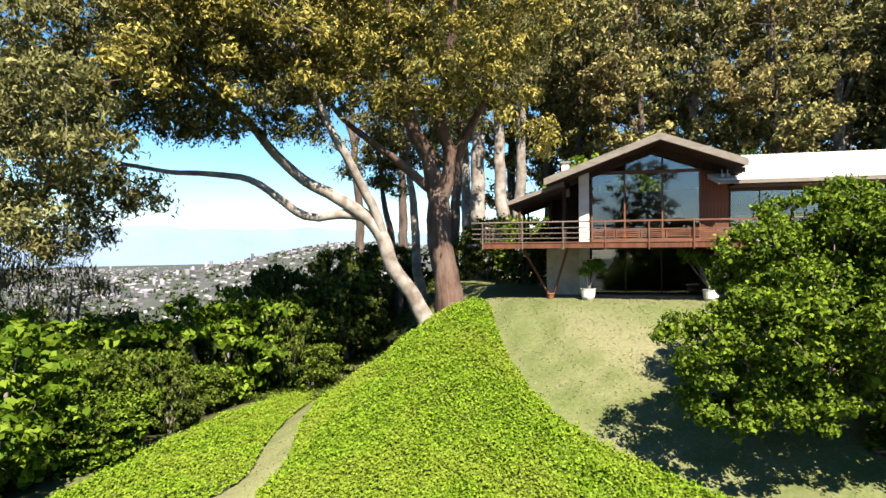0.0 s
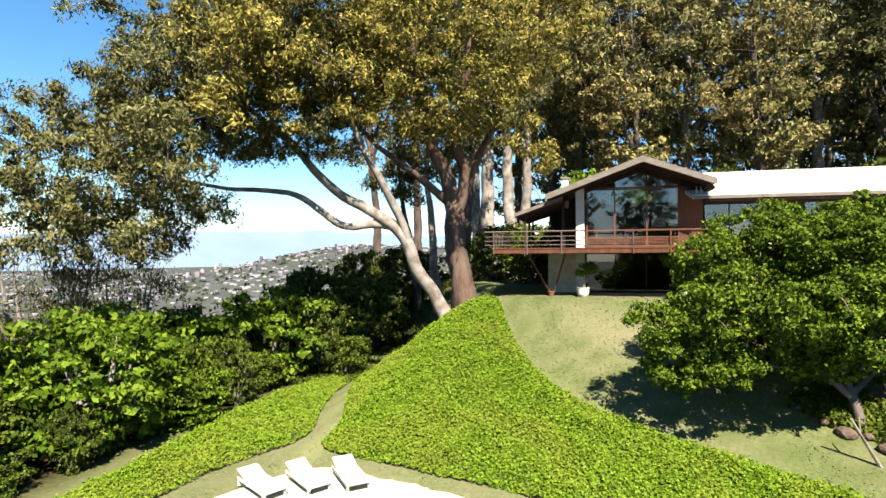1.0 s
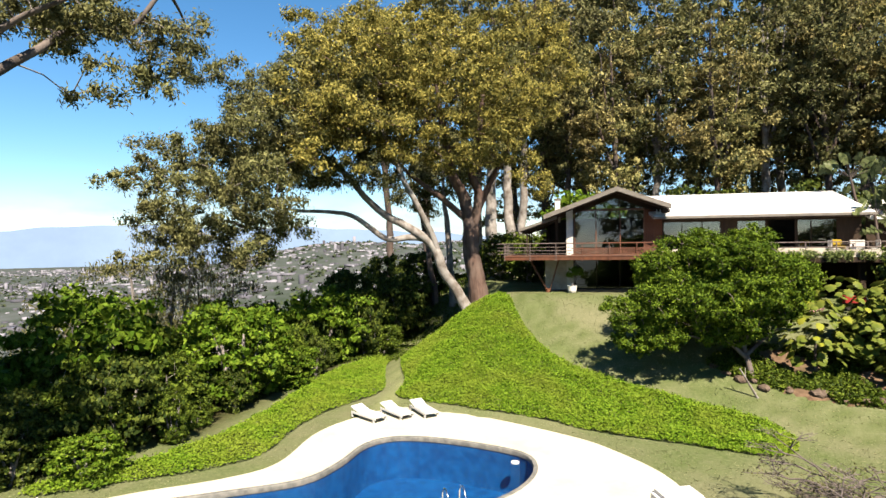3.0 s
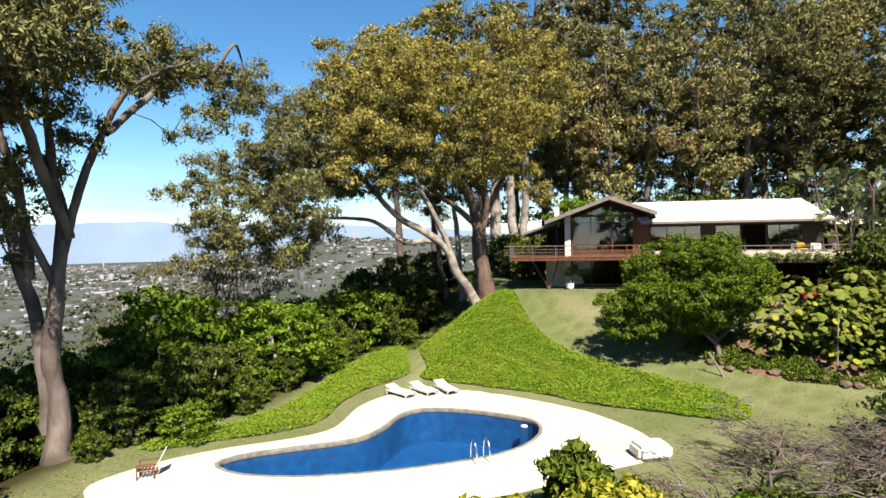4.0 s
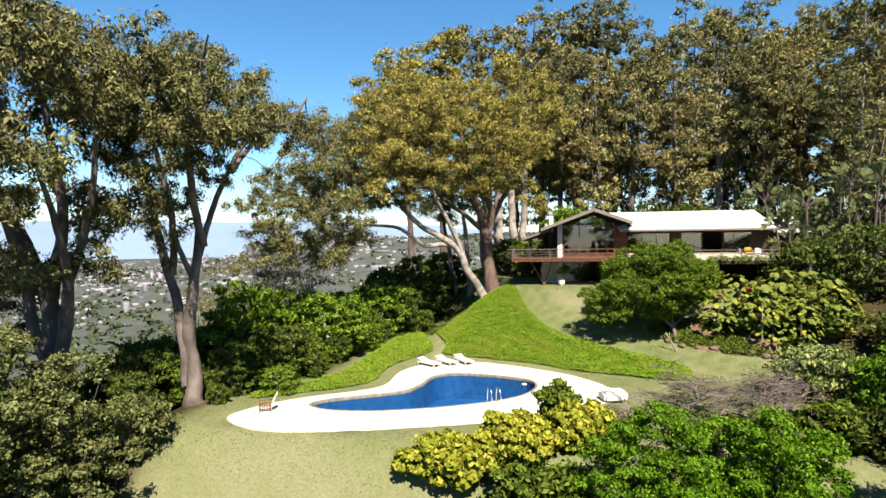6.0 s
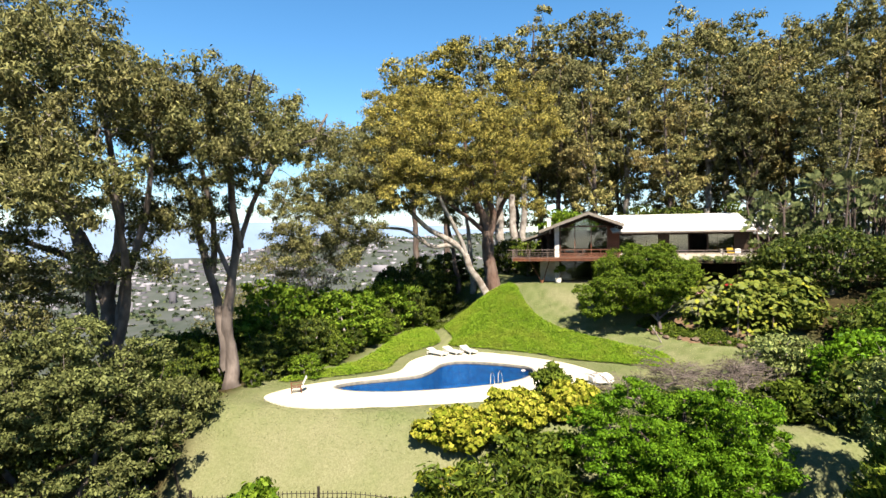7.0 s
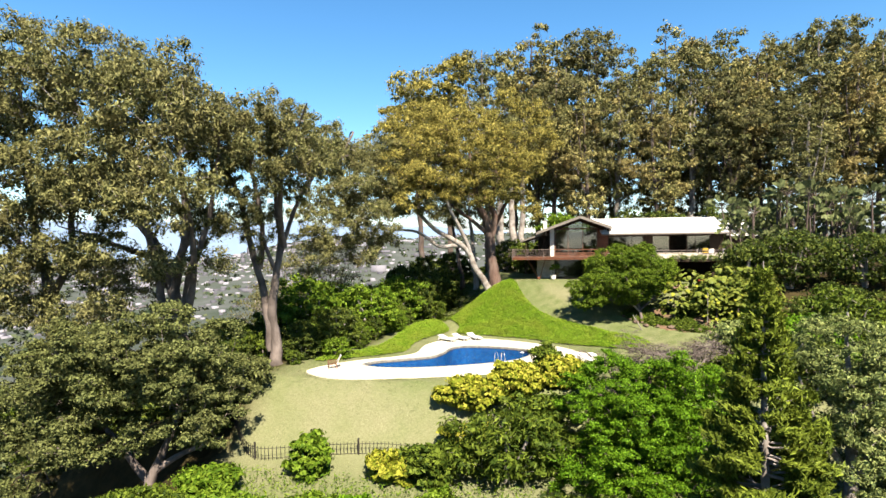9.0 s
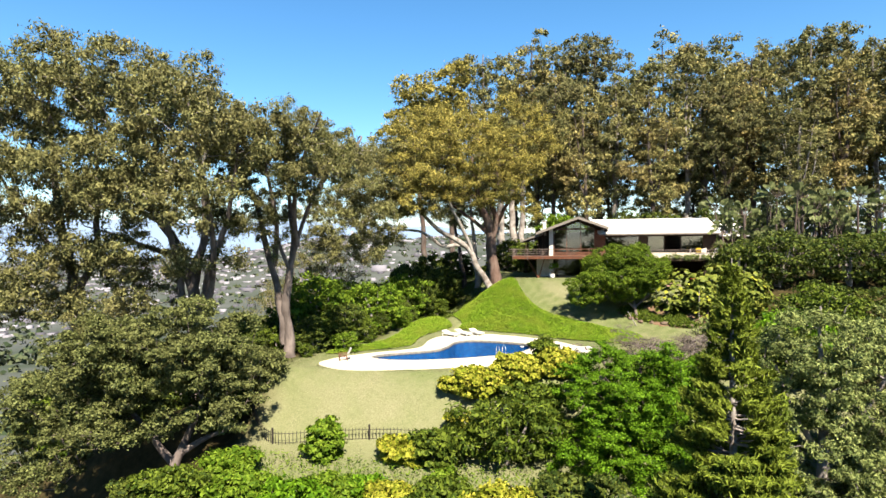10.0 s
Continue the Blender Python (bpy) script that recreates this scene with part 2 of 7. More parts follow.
def ground_material():
    """Lawn, path and woodland floor, told apart by attributes of the sheet."""
    m = bpy.data.materials.new("hillside_ground")
    m.use_nodes = True
    n, l = m.node_tree.nodes, m.node_tree.links
    p = n["Principled BSDF"]
    p.inputs["Roughness"].default_value = 0.95
    p.inputs["Specular IOR Level"].default_value = 0.03
    tex = n.new("ShaderNodeTexCoord")

    def noise_of(scale, detail=6):
        a = n.new("ShaderNodeTexNoise")
        a.inputs["Scale"].default_value, a.inputs["Detail"].default_value, a.inputs["Roughness"].default_value = scale, detail, 0.65
        l.new(tex.outputs["Object"], a.inputs["Vector"])
        return a.outputs["Fac"]

    def ramp_of(fac, lo, hi, a=0.3, b=0.7):
        r = n.new("ShaderNodeValToRGB")
        r.color_ramp.elements[0].position, r.color_ramp.elements[1].position = a, b
        r.color_ramp.elements[0].color, r.color_ramp.elements[1].color = (*lo, 1), (*hi, 1)
        l.new(fac, r.inputs["Fac"])
        return r.outputs["Color"]

    def mix_of(fac, a, b):
        x = n.new("ShaderNodeMix")
        x.data_type = "RGBA"
        l.new(fac, x.inputs["Factor"]), l.new(a, x.inputs["A"]), l.new(b, x.inputs["B"])
        return x.outputs["Result"]

    def attr(name):
        x = n.new("ShaderNodeAttribute")
        x.attribute_name = name
        return x.outputs["Fac"]

    fresh = ramp_of(noise_of(6), (0.045, 0.065, 0.019), (0.098, 0.114, 0.050))
    dry = ramp_of(noise_of(11), (0.078, 0.078, 0.042), (0.155, 0.152, 0.094))
    lawn = mix_of(ramp_of(noise_of(0.28), (0, 0, 0), (0.75, 0.75, 0.75), 0.38, 0.66), fresh, dry)
    worn = ramp_of(noise_of(8), (0.100, 0.115, 0.048), (0.150, 0.160, 0.080))
    lawn = mix_of(attr("path"), lawn, worn)
    lawn = mix_of(attr("drought"), lawn, dry)
    turf = ramp_of(noise_of(9), (0.036, 0.052, 0.018), (0.078, 0.092, 0.034))
    lawn = mix_of(attr("wheel"), lawn, turf)
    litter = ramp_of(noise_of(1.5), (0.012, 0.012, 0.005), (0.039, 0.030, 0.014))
    # far plain: distance haze is put into the grey, faintly blue light end
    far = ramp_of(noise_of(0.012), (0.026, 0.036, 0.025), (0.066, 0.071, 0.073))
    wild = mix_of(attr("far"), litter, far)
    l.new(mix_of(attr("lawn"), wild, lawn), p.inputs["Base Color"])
    k = n.new("ShaderNodeBump")
    k.inputs["Strength"].default_value, k.inputs["Distance"].default_value = 0.6, 0.04
    l.new(noise_of(18, 4), k.inputs["Height"])
    l.new(k.outputs["Normal"], p.inputs["Normal"])
    return m


GROUND = ground_material()


# ---- building blocks ----
def np_mesh(name, verts, quads, mat):
    """A mesh from arrays: verts (n, 3) and quads (m, 4)."""
    verts, quads = np.asarray(verts, np.float32).reshape(-1, 3), np.asarray(quads, np.int32).reshape(-1, 4)
    me = bpy.data.meshes.new(name)
    me.vertices.add(len(verts))
    me.vertices.foreach_set("co", verts.ravel())
    me.loops.add(quads.size)
    me.loops.foreach_set("vertex_index", quads.ravel())
    me.polygons.add(len(quads))
    me.polygons.foreach_set("loop_start", np.arange(0, quads.size, 4, dtype=np.int32))
    me.update(calc_edges=True)
    me.validate()
    me.materials.append(mat)
    return me


def smoothed(me):
    me.polygons.foreach_set("use_smooth", np.ones(len(me.polygons), bool))
    return me


def empty(name, at=(0, 0, 0), turn=0.0):
    ob = new(name)
    ob.matrix_world = pose(*at, 0, 0, turn)
    return ob


def part(name, shape, mat, parent, label=""):
    """Links a bmesh or a mesh as one object under a thing or under a part."""
    if isinstance(shape, bmesh.types.BMesh):
        me = bpy.data.meshes.new(name)
        bmesh.ops.recalc_face_normals(shape, faces=shape.faces)
        shape.to_mesh(me)
        shape.free()
        me.materials.append(mat)
    else:
        me = shape
    ob = new(name, me)
    ob.parent = parent
    return tagged(ob, label)


def box(x0, x1, y0, y1, z0, z1, bevel=0.0, bm=None):
    bm = bm or bmesh.new()
    made = bmesh.ops.create_cube(bm, size=1, matrix=Matrix.LocRotScale(((x0 + x1) / 2, (y0 + y1) / 2, (z0 + z1) / 2), None, (x1 - x0, y1 - y0, z1 - z0)))
    if bevel:
        edges = list({e for v in made["verts"] for e in v.link_edges})
        bmesh.ops.bevel(bm, geom=edges, offset=bevel, segments=2, affect="EDGES")
    return bm


def slab(points, y0, y1, bm=None):
    """A profile in x and z pushed through from y0 to y1."""
    bm = bm or bmesh.new()
    a = [bm.verts.new((x, y0, z)) for x, z in points]
    b = [bm.verts.new((x, y1, z)) for x, z in points]
    bm.faces.new(a), bm.faces.new(b[::-1])
    for i in range(len(a)):
        j = (i + 1) % len(a)
        bm.faces.new((a[j], a[i], b[i], b[j]))
    return bm


def bar(a, b, r, sides=8, bm=None, r2=None):
    """A round bar from a to b."""
    bm = bm or bmesh.new()
    a, b = Vector(a), Vector(b)
    m = Matrix.Translation((a + b) / 2) @ (b - a).to_track_quat("Z", "Y").to_matrix().to_4x4()
    bmesh.ops.create_cone(bm, cap_ends=True, segments=sides, radius1=r, radius2=r if r2 is None else r2, depth=(b - a).length, matrix=m)
    return bm


def lathe(profile, sides=20, bm=None):
    """A turned body from (radius, z) pairs."""
    bm = bm or bmesh.new()
    rings = [[bm.verts.new((r * math.cos(2 * math.pi * i / sides), r * math.sin(2 * math.pi * i / sides), z)) for i in range(sides)] for r, z in profile]
    for p, q in zip(rings, rings[1:]):
        for i in range(sides):
            j = (i + 1) % sides
            bm.faces.new((p[i], p[j], q[j], q[i]))
    bm.faces.new(rings[0][::-1])
    return bm


def spline(points, step=0.5, closed=False):
    """A smooth line through the points (Catmull-Rom), as an array."""
    p = np.asarray(points, float)
    n = len(p)
    outp = []
    for i in range(n if closed else n - 1):
        if closed:
            a, b, c, d = p[i - 1], p[i], p[(i + 1) % n], p[(i + 2) % n]
        else:
            a, b, c, d = p[max(i - 1, 0)], p[i], p[i + 1], p[min(i + 2, n - 1)]
        k = max(2, int(np.linalg.norm(c - b) / step))
        for u in np.arange(k) / k:
            outp.append(0.5 * (2 * b + (c - a) * u + (2 * a - 5 * b + 4 * c - d) * u * u + (3 * b - a - 3 * c + d) * u ** 3))
    if not closed:
        outp.append(p[-1])
    return np.array(outp)


def frames_of(d):
    """Two unit vectors across each direction."""
    d = d / np.maximum(np.linalg.norm(d, axis=1, keepdims=True), 1e-9)
    ref = np.where(np.abs(d[:, 2:3]) < 0.9, np.array([[0, 0, 1.0]]), np.array([[1.0, 0, 0]]))
    u = np.cross(d, ref)
    u /= np.linalg.norm(u, axis=1, keepdims=True)
    return d, u, np.cross(d, u)


def tube(line, radii, sides=10, rng=None, rough=0.0):
    """Verts and quads of a tube along a line; rough: unevenness as a share of the radius."""
    line, radii = np.asarray(line, float), np.asarray(radii, float)
    d = np.gradient(line, axis=0)
    d /= np.linalg.norm(d, axis=1, keepdims=True)
    u = np.cross(d, np.array([0.3, 0.95, 0.05]))
    u /= np.linalg.norm(u, axis=1, keepdims=True)
    v = np.cross(d, u)
    a = np.arange(sides) * 2 * np.pi / sides
    r = np.repeat(radii[:, None], sides, 1)
    if rng is not None:
        flute = 1 + rough * rng.normal(size=(1, sides)) + 0.5 * rough * rng.normal(size=(len(line), sides))
        r = r * flute
    ring = line[:, None] + r[..., None] * (np.cos(a)[None, :, None] * u[:, None] + np.sin(a)[None, :, None] * v[:, None])
    i, j = np.meshgrid(np.arange(len(line) - 1), np.arange(sides), indexing="ij")
    k = (j + 1) % sides
    q = np.stack([i * sides + j, i * sides + k, (i + 1) * sides + k, (i + 1) * sides + j], -1)
    return ring.reshape(-1, 3), q.reshape(-1, 4)


def joined(pieces):
    vs, qs, base = [], [], 0
    for v, q in pieces:
        vs.append(np.asarray(v).reshape(-1, 3)), qs.append(np.asarray(q).reshape(-1, 4) + base)
        base += len(vs[-1])
    return np.concatenate(vs), np.concatenate(qs)


# ---- plants ----
def leaves(points, outward, length, width, rng, hang=0.0, lie=0.0):
    """Small folded leaves at the points. hang: how much they droop; lie: how much they lie across the outward direction."""
    n = len(points)
    d = rng.normal(size=(n, 3)) + outward * (0.6 - 0.6 * hang) + np.array([0, 0, -1.6]) * hang
    if lie:
        d -= lie * outward * np.sum(d * outward, axis=1, keepdims=True)
    d /= np.maximum(np.linalg.norm(d, axis=1, keepdims=True), 1e-6)
    s = np.cross(d, outward + 0.55 * rng.normal(size=(n, 3)))
    s /= np.maximum(np.linalg.norm(s, axis=1, keepdims=True), 1e-6)
    nn = np.cross(s, d)
    size = rng.uniform(0.65, 1.3, (n, 1))
    el, w = length * size, width * size
    v = np.stack([points - d * el * 0.5, points + s * w * 0.5 + nn * w * 0.18 - d * el * 0.08, points + d * el * 0.5 - nn * el * 0.12, points - s * w * 0.5 + nn * w * 0.18 - d * el * 0.08], 1)
    return v.reshape(-1, 3), np.arange(4 * n).reshape(-1, 4)


def sampled(ellipsoids, count, gap, rng, shell=0.45):
    """Points spread inside ellipsoids (cx, cy, cz, rx, ry, rz), no two nearer than gap."""
    e = np.array(ellipsoids, float)
    vol = e[:, 3] * e[:, 4] * e[:, 5]
    got = np.zeros((0, 3))
    for _ in range(count * 14):
        if len(got) >= count:
            break
        k = e[rng.choice(len(e), p=vol / vol.sum())]
        u = rng.normal(size=3)
        u /= np.linalg.norm(u)
        p = k[:3] + u * k[3:] * rng.uniform(shell ** 2, 1) ** 0.5
        if len(got) == 0 or np.min(np.linalg.norm(got - p, axis=1)) > gap:
            got = np.vstack([got, p])
    return got


def foliage(puff, radius, each, length, width, rng, hang=0.0, flat=0.7, lie=0.0, tail=0.0, shell=0.5, core=0.0):
    """Leaves of many clumps: each clump is an uneven shell of leaves."""
    n = len(puff)
    u = rng.normal(size=(n, each, 3))
    u /= np.linalg.norm(u, axis=2, keepdims=True)
    u[..., 2] = np.where(u[..., 2] < -0.25, -u[..., 2] * 0.6, u[..., 2])
    size = radius * rng.uniform(0.6, 1.25, (n, 1, 1))
    lump = 1 + 0.3 * np.sin(5 * u[..., :1] + 9 * rng.random((n, 1, 1))) * np.cos(4 * u[..., 1:2] + 9 * rng.random((n, 1, 1)))
    r = size * lump * rng.uniform(shell, 1, (n, each, 1))
    off = u * r * np.array([1, 1, flat])
    off[..., 2] -= tail * radius * rng.random((n, each)) ** 2.5
    p = puff[:, None] + off
    shown = leaves(p.reshape(-1, 3), u.reshape(-1, 3), length, width, rng, hang, lie)
    if not core:
        return shown
    # larger leaves in the shade inside each clump, that keep it from being seen through
    m = max(4, each // 5)
    w = rng.normal(size=(n, m, 3))
    w /= np.linalg.norm(w, axis=2, keepdims=True)
    inside_at = puff[:, None] + w * size * core * rng.uniform(0.3, 1, (n, m, 1)) * np.array([1, 1, flat]) - np.array([0, 0, 0.1]) * size
    return joined([shown, leaves(inside_at.reshape(-1, 3), w.reshape(-1, 3), length * 1.5, width * 1.9, rng, hang * 0.5, lie)])


def grown(stems, puff, rng, tip=0.02, power=0.42, lift=0.25, step=0.8, cap=0.3, s=3):
    """Branches that lead from the stems to every clump, each from the nearest wood that is there by then. stems: (line, radii) pairs."""
    nodes = np.concatenate([s[0] for s in stems])
    solid = np.concatenate([s[1] for s in stems])
    parent = -np.ones(len(nodes), int)
    fixed = len(nodes)
    dist = np.min(np.linalg.norm(puff[:, None] - nodes[None, ::2], axis=2), axis=1)
    for i in np.argsort(dist):
        c = puff[i]
        gap = np.linalg.norm(nodes - c, axis=1) + 0.7 * np.maximum(nodes[:, 2] - c[2] + 0.3, 0)
        j = int(np.argmin(gap))
        a = nodes[j]
        reach = np.linalg.norm(c - a)
        k = max(2, int(reach / step))
        u = (np.arange(1, k + 1) / k)[:, None]
        line = a + (c - a) * u + np.array([0, 0, 1.0]) * lift * reach * u * (1 - u) + rng.normal(size=(k, 3)) * 0.06 * reach * (u * (1.2 - u))
        first = len(nodes)
        nodes = np.vstack([nodes, line])
        parent = np.concatenate([parent, [j], np.arange(first, first + k - 1)])
    load = np.zeros(len(nodes))
    for i in range(len(nodes) - 1, fixed - 1, -1):
        if load[i] == 0:
            load[i] = 1
        if parent[i] >= 0:
            load[parent[i]] += load[i]
    r = np.minimum(tip * load ** power, cap)
    r[:fixed] = solid
    i = np.arange(fixed, len(nodes))
    a, b = nodes[parent[i]], nodes[i]
    ra, rb = np.minimum(r[parent[i]], r[i] * 1.25), r[i]
    d, u, v = frames_of(b - a)
    ang = np.arange(s) * 2 * np.pi / s
    ring = np.cos(ang)[None, :, None] * u[:, None] + np.sin(ang)[None, :, None] * v[:, None]
    va, vb = a[:, None] + ring * ra[:, None, None], b[:, None] + ring * rb[:, None, None] + (d * 0.02)[:, None]
    verts = np.concatenate([va, vb], 1).reshape(-1, 3)
    q = np.array([[j, (j + 1) % s, s + (j + 1) % s, s + j] for j in range(s)])
    quads = (np.arange(len(i)) * 2 * s)[:, None, None] + q[None]
    return verts, quads.reshape(-1, 4)


def tree(name, at, stems, ellipsoids, count, gap, radius, each, length, width, bark, leaf, seed, label, category="tree", group="", hang=0.0, flat=0.7,
         lie=0.0, tail=0.0, tip=0.02, shell=0.45, lift=0.25, bark2=None, rough=0.07, sides=12, inner=0.5, core=0.36, step=0.9, bough=0.0):
    """A tree of stems (lists of points with the radius as fourth number, all relative to its foot), limbs and a crown of leaf clumps."""
    rng = np.random.default_rng(seed)
    ob = tagged(empty(name, at), label, category, group)
    lines = []
    for k, s in enumerate(stems):
        line = spline(s, 0.45)
        sway = rng.normal(size=(len(line), 3)) * 0.5
        for _ in range(2):
            sway = (np.roll(sway, 1, 0) + sway + np.roll(sway, -1, 0)) / 3
        line[1:-1, :3] += (sway * np.minimum(line[:, 3:4] * 1.1, 0.3))[1:-1]
        lines.append((line[:, :3], line[:, 3]))
        part("trunk" if k == 0 else "limb", smoothed(np_mesh("trunk", *tube(line[:, :3], np.maximum(line[:, 3], 0.02), sides, rng, rough), bark)), bark, ob)
    if bough:
        # the crown is gathered in rounded boughs with dark gaps between them
        heads = sampled([(*e[:3], *(max(v - 0.35 * bough, 0.4 * v) for v in e[3:])) for e in ellipsoids], 150, 1.2 * bough, rng, 0.3)
        size = bough * rng.uniform(0.75, 1.25, len(heads))
        ellipsoids = [(*c, r, r, 0.72 * r) for c, r in zip(heads, size)]
    puff = sampled(ellipsoids, count, gap, rng, shell)
    if len(puff):
        b2 = bark2 or bark
        tagged(part("branch_mass", smoothed(np_mesh("branch_mass", *grown(lines, puff, rng, tip, lift=lift, step=step), b2)), b2, ob), kind="stuff")
        part("crown", np_mesh("crown", *foliage(puff, radius, each, length, width, rng, hang, flat, lie, tail, inner, core), leaf), leaf, ob)
    return ob


# ---- the lie of the land ----
def smooth(a, b, v):
    u = np.clip((v - a) / (b - a), 0, 1)
    return u * u * (3 - 2 * u)


def height(x, y):
    """Ground height: house terrace at 0, pool lawn at -4.65, valley far below."""
    x, y = np.asarray(x, float), np.asarray(y, float)
    foot = 7.6 + 0.05 * np.clip(-4 - x, 0, 12) ** 1.5 - 0.02 * np.clip(x, 0, 10)
    brow = 21.5 - 0.25 * np.clip(x - 3, 0, 20)
    up = np.clip((y - foot) / (brow - foot), 0, 1)
    up = 0.45 * up + 0.55 * up * up * (3 - 2 * up)
    shift = 7 * smooth(27, 42, y)
    flank = smooth(-17.8, -7.8, x + shift)
    z = -4.65 + 4.65 * up * flank
    z = z - 0.9 * smooth(10, 30, y) * (1 - flank)
    z = z - 3.9 * smooth(-7.0, -11.8, y) - 0.16 * np.clip(-11.8 - y, 0, 60)
    z = z + 0.05 * np.clip(x - 12, 0, 60) * smooth(-10, 20, y)
    edge = -23.5 + 0.35 * np.clip(y - 5, 0, 25)
    edge = np.maximum(edge, -24) + 0 * y
    left = np.clip(-x + np.minimum(edge, -19.5), 0, 400)
    z = z - 0.42 * left * smooth(0, 6, left) * (1 - smooth(120, 400, left)) - 60 * smooth(120, 400, left)
    d = np.hypot(x, y)
    z = z * (1 - smooth(90, 900, d)) - 105 * smooth(60, 900, d) * (1 - 0.0 * d)
    ridge = smooth(-1500, -500, x) * smooth(500, 1500, y) * (1 - smooth(2300, 3400, y))
    z = z + 118 * ridge + 9 * ridge * np.sin(x / 130.0 + y / 210.0) 
    z = z + smooth(30, 120, d) * 1.2 * np.sin(x / 17.0) * np.cos(y / 23.0)
    return z


POOL = spline([(-17.9, -3.0), (-16.5, -3.7), (-14.0, -3.5), (-10.9, -2.4), (-8.0, -0.8), (-6.3, 0.8), (-5.6, 2.6), (-5.9, 4.1), (-7.2, 4.8), (-9.5, 5.3),
               (-11.4, 5.2), (-12.4, 4.2), (-12.7, 2.2), (-13.4, 0.5), (-15.6, -0.9), (-17.2, -1.9)], 0.4, True)
APRON = spline([(-21.3, -5.6), (-19.8, -6.8), (-17.5, -7.1), (-14.0, -6.4), (-10.5, -5.2), (-6.5, -3.5), (-3.5, -1.2), (-0.9, 0.8), (-1.1, 3.1), (-2.8, 5.4),
                (-4.3, 6.6), (-7.5, 8.2), (-10.5, 9.3), (-12.7, 9.2), (-14.2, 7.2), (-15.0, 5.0), (-15.0, 1.7), (-16.2, 0.1), (-18.5, -1.5), (-20.3, -3.3)], 0.4, True)
FOOTPATH = spline([(-13.2, 9.0), (-13.3, 11.2), (-14.2, 14.5), (-15.6, 19.5), (-17.0, 25.0), (-17.4, 31.0)], 0.5)
UPPER_TRACK = spline([(-6.6, 22.5), (-6.5, 20.4), (-5.8, 17.3), (-4.2, 15.5), (-2.4, 14.2), (0.5, 12.8), (2.9, 11.7), (5.5, 10.4), (7.5, 8.8), (10.0, 7.0), (14.0, 5.0)], 0.5)


def inside(px, py, ring):
    """Whether points lie in a closed outline."""
    hit = np.zeros(np.shape(px), bool)
    for (ax, ay), (bx, by) in zip(ring[:, :2], np.roll(ring[:, :2], -1, 0)):
        cross = (ay > py) != (by > py)
        hit ^= cross & (px < (bx - ax) * (py - ay) / (by - ay + 1e-12) + ax)
    return hit


def nearness(px, py, line):
    """Distance to a line given by close points."""
    best = np.full(np.shape(px), 1e9)
    for q in line:
        best = np.minimum(best, np.hypot(px - q[0], py - q[1]))
    return best


def ground():
    u = np.linspace(-1, 1, 251)
    gx = -6 + 12.0 * np.sinh(6.65 * u)
    gy = 6 + 12.0 * np.sinh(6.65 * u)
    x, y = np.meshgrid(gx, gy, indexing="xy")
    z = height(x, y)
    near = np.hypot(x + 6, y - 6) < 60
    rough_rng = np.random.default_rng(3)
    z = z + np.where(near, 0.02 * rough_rng.normal(size=x.shape), 0)
    hollow = np.zeros(x.shape, bool)
    hollow[near] = inside(x[near], y[near], APRON)
    core = np.zeros(x.shape, bool)
    core[near] = nearness(x[near], y[near], APRON) > 0.9
    z = np.where(hollow & core, z - 2.6, z)
    n = len(u)
    i, j = np.meshgrid(np.arange(n - 1), np.arange(n - 1), indexing="ij")
    q = np.stack([i * n + j, i * n + j + 1, (i + 1) * n + j + 1, (i + 1) * n + j], -1).reshape(-1, 4)
    me = smoothed(np_mesh("ground", np.stack([x, y, z], -1).reshape(-1, 3), q, GROUND))
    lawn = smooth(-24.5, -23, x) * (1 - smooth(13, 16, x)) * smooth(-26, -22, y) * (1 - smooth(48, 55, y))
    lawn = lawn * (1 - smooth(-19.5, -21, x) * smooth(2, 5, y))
    foot, track = np.zeros(x.shape), np.zeros(x.shape)
    foot[near] = 1 - smooth(0.25, 0.6, nearness(x[near], y[near], FOOTPATH))
    track[near] = 0.9 * (1 - smooth(0.12, 0.5, np.abs(nearness(x[near], y[near], UPPER_TRACK) - 0.75)))
    drought = 0.95 * np.exp(-(((x + 1.6) / 3.2) ** 2 + ((y - 17.4) / 1.9) ** 2)) + 0.45 * smooth(-6.5, -9, y) * (1 - smooth(-12, -16, y))
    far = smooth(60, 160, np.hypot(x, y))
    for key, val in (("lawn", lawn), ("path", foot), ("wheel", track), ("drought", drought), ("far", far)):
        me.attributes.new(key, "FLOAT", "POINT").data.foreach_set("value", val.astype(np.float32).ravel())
    return tagged(new("ground", me), "sunlit hillside with mown lawn and wooded slopes", "ground", kind="structure")


ground()


def flat_ring(name, outer, inner_ring, z, thick, mat, label, category):
    """A level slab with an outline and a hole."""
    cu = bpy.data.curves.new(name, "CURVE")
    cu.dimensions, cu.fill_mode, cu.extrude = "2D", "BOTH", thick / 2
    cu.bevel_depth, cu.bevel_resolution = 0.02, 1
    for ring in (outer, inner_ring):
        if ring is None:
            continue
        s = cu.splines.new("POLY")
        s.points.add(len(ring) - 1)
        s.points.foreach_set("co", np.hstack([ring[:, :2], np.zeros((len(ring), 1)), np.ones((len(ring), 1))]).ravel())
        s.use_cyclic_u = True
    tmp = bpy.data.objects.new(name, cu)
    scene.collection.objects.link(tmp)
    me = bpy.data.meshes.new_from_object(tmp.evaluated_get(bpy.context.evaluated_depsgraph_get()))
    bpy.data.objects.remove(tmp)
    me.materials.clear()
    me.materials.append(mat)
    ob = new(name, me)
    ob.location.z = z - thick / 2 - 0.02
    return tagged(ob, label, category, kind="structure")


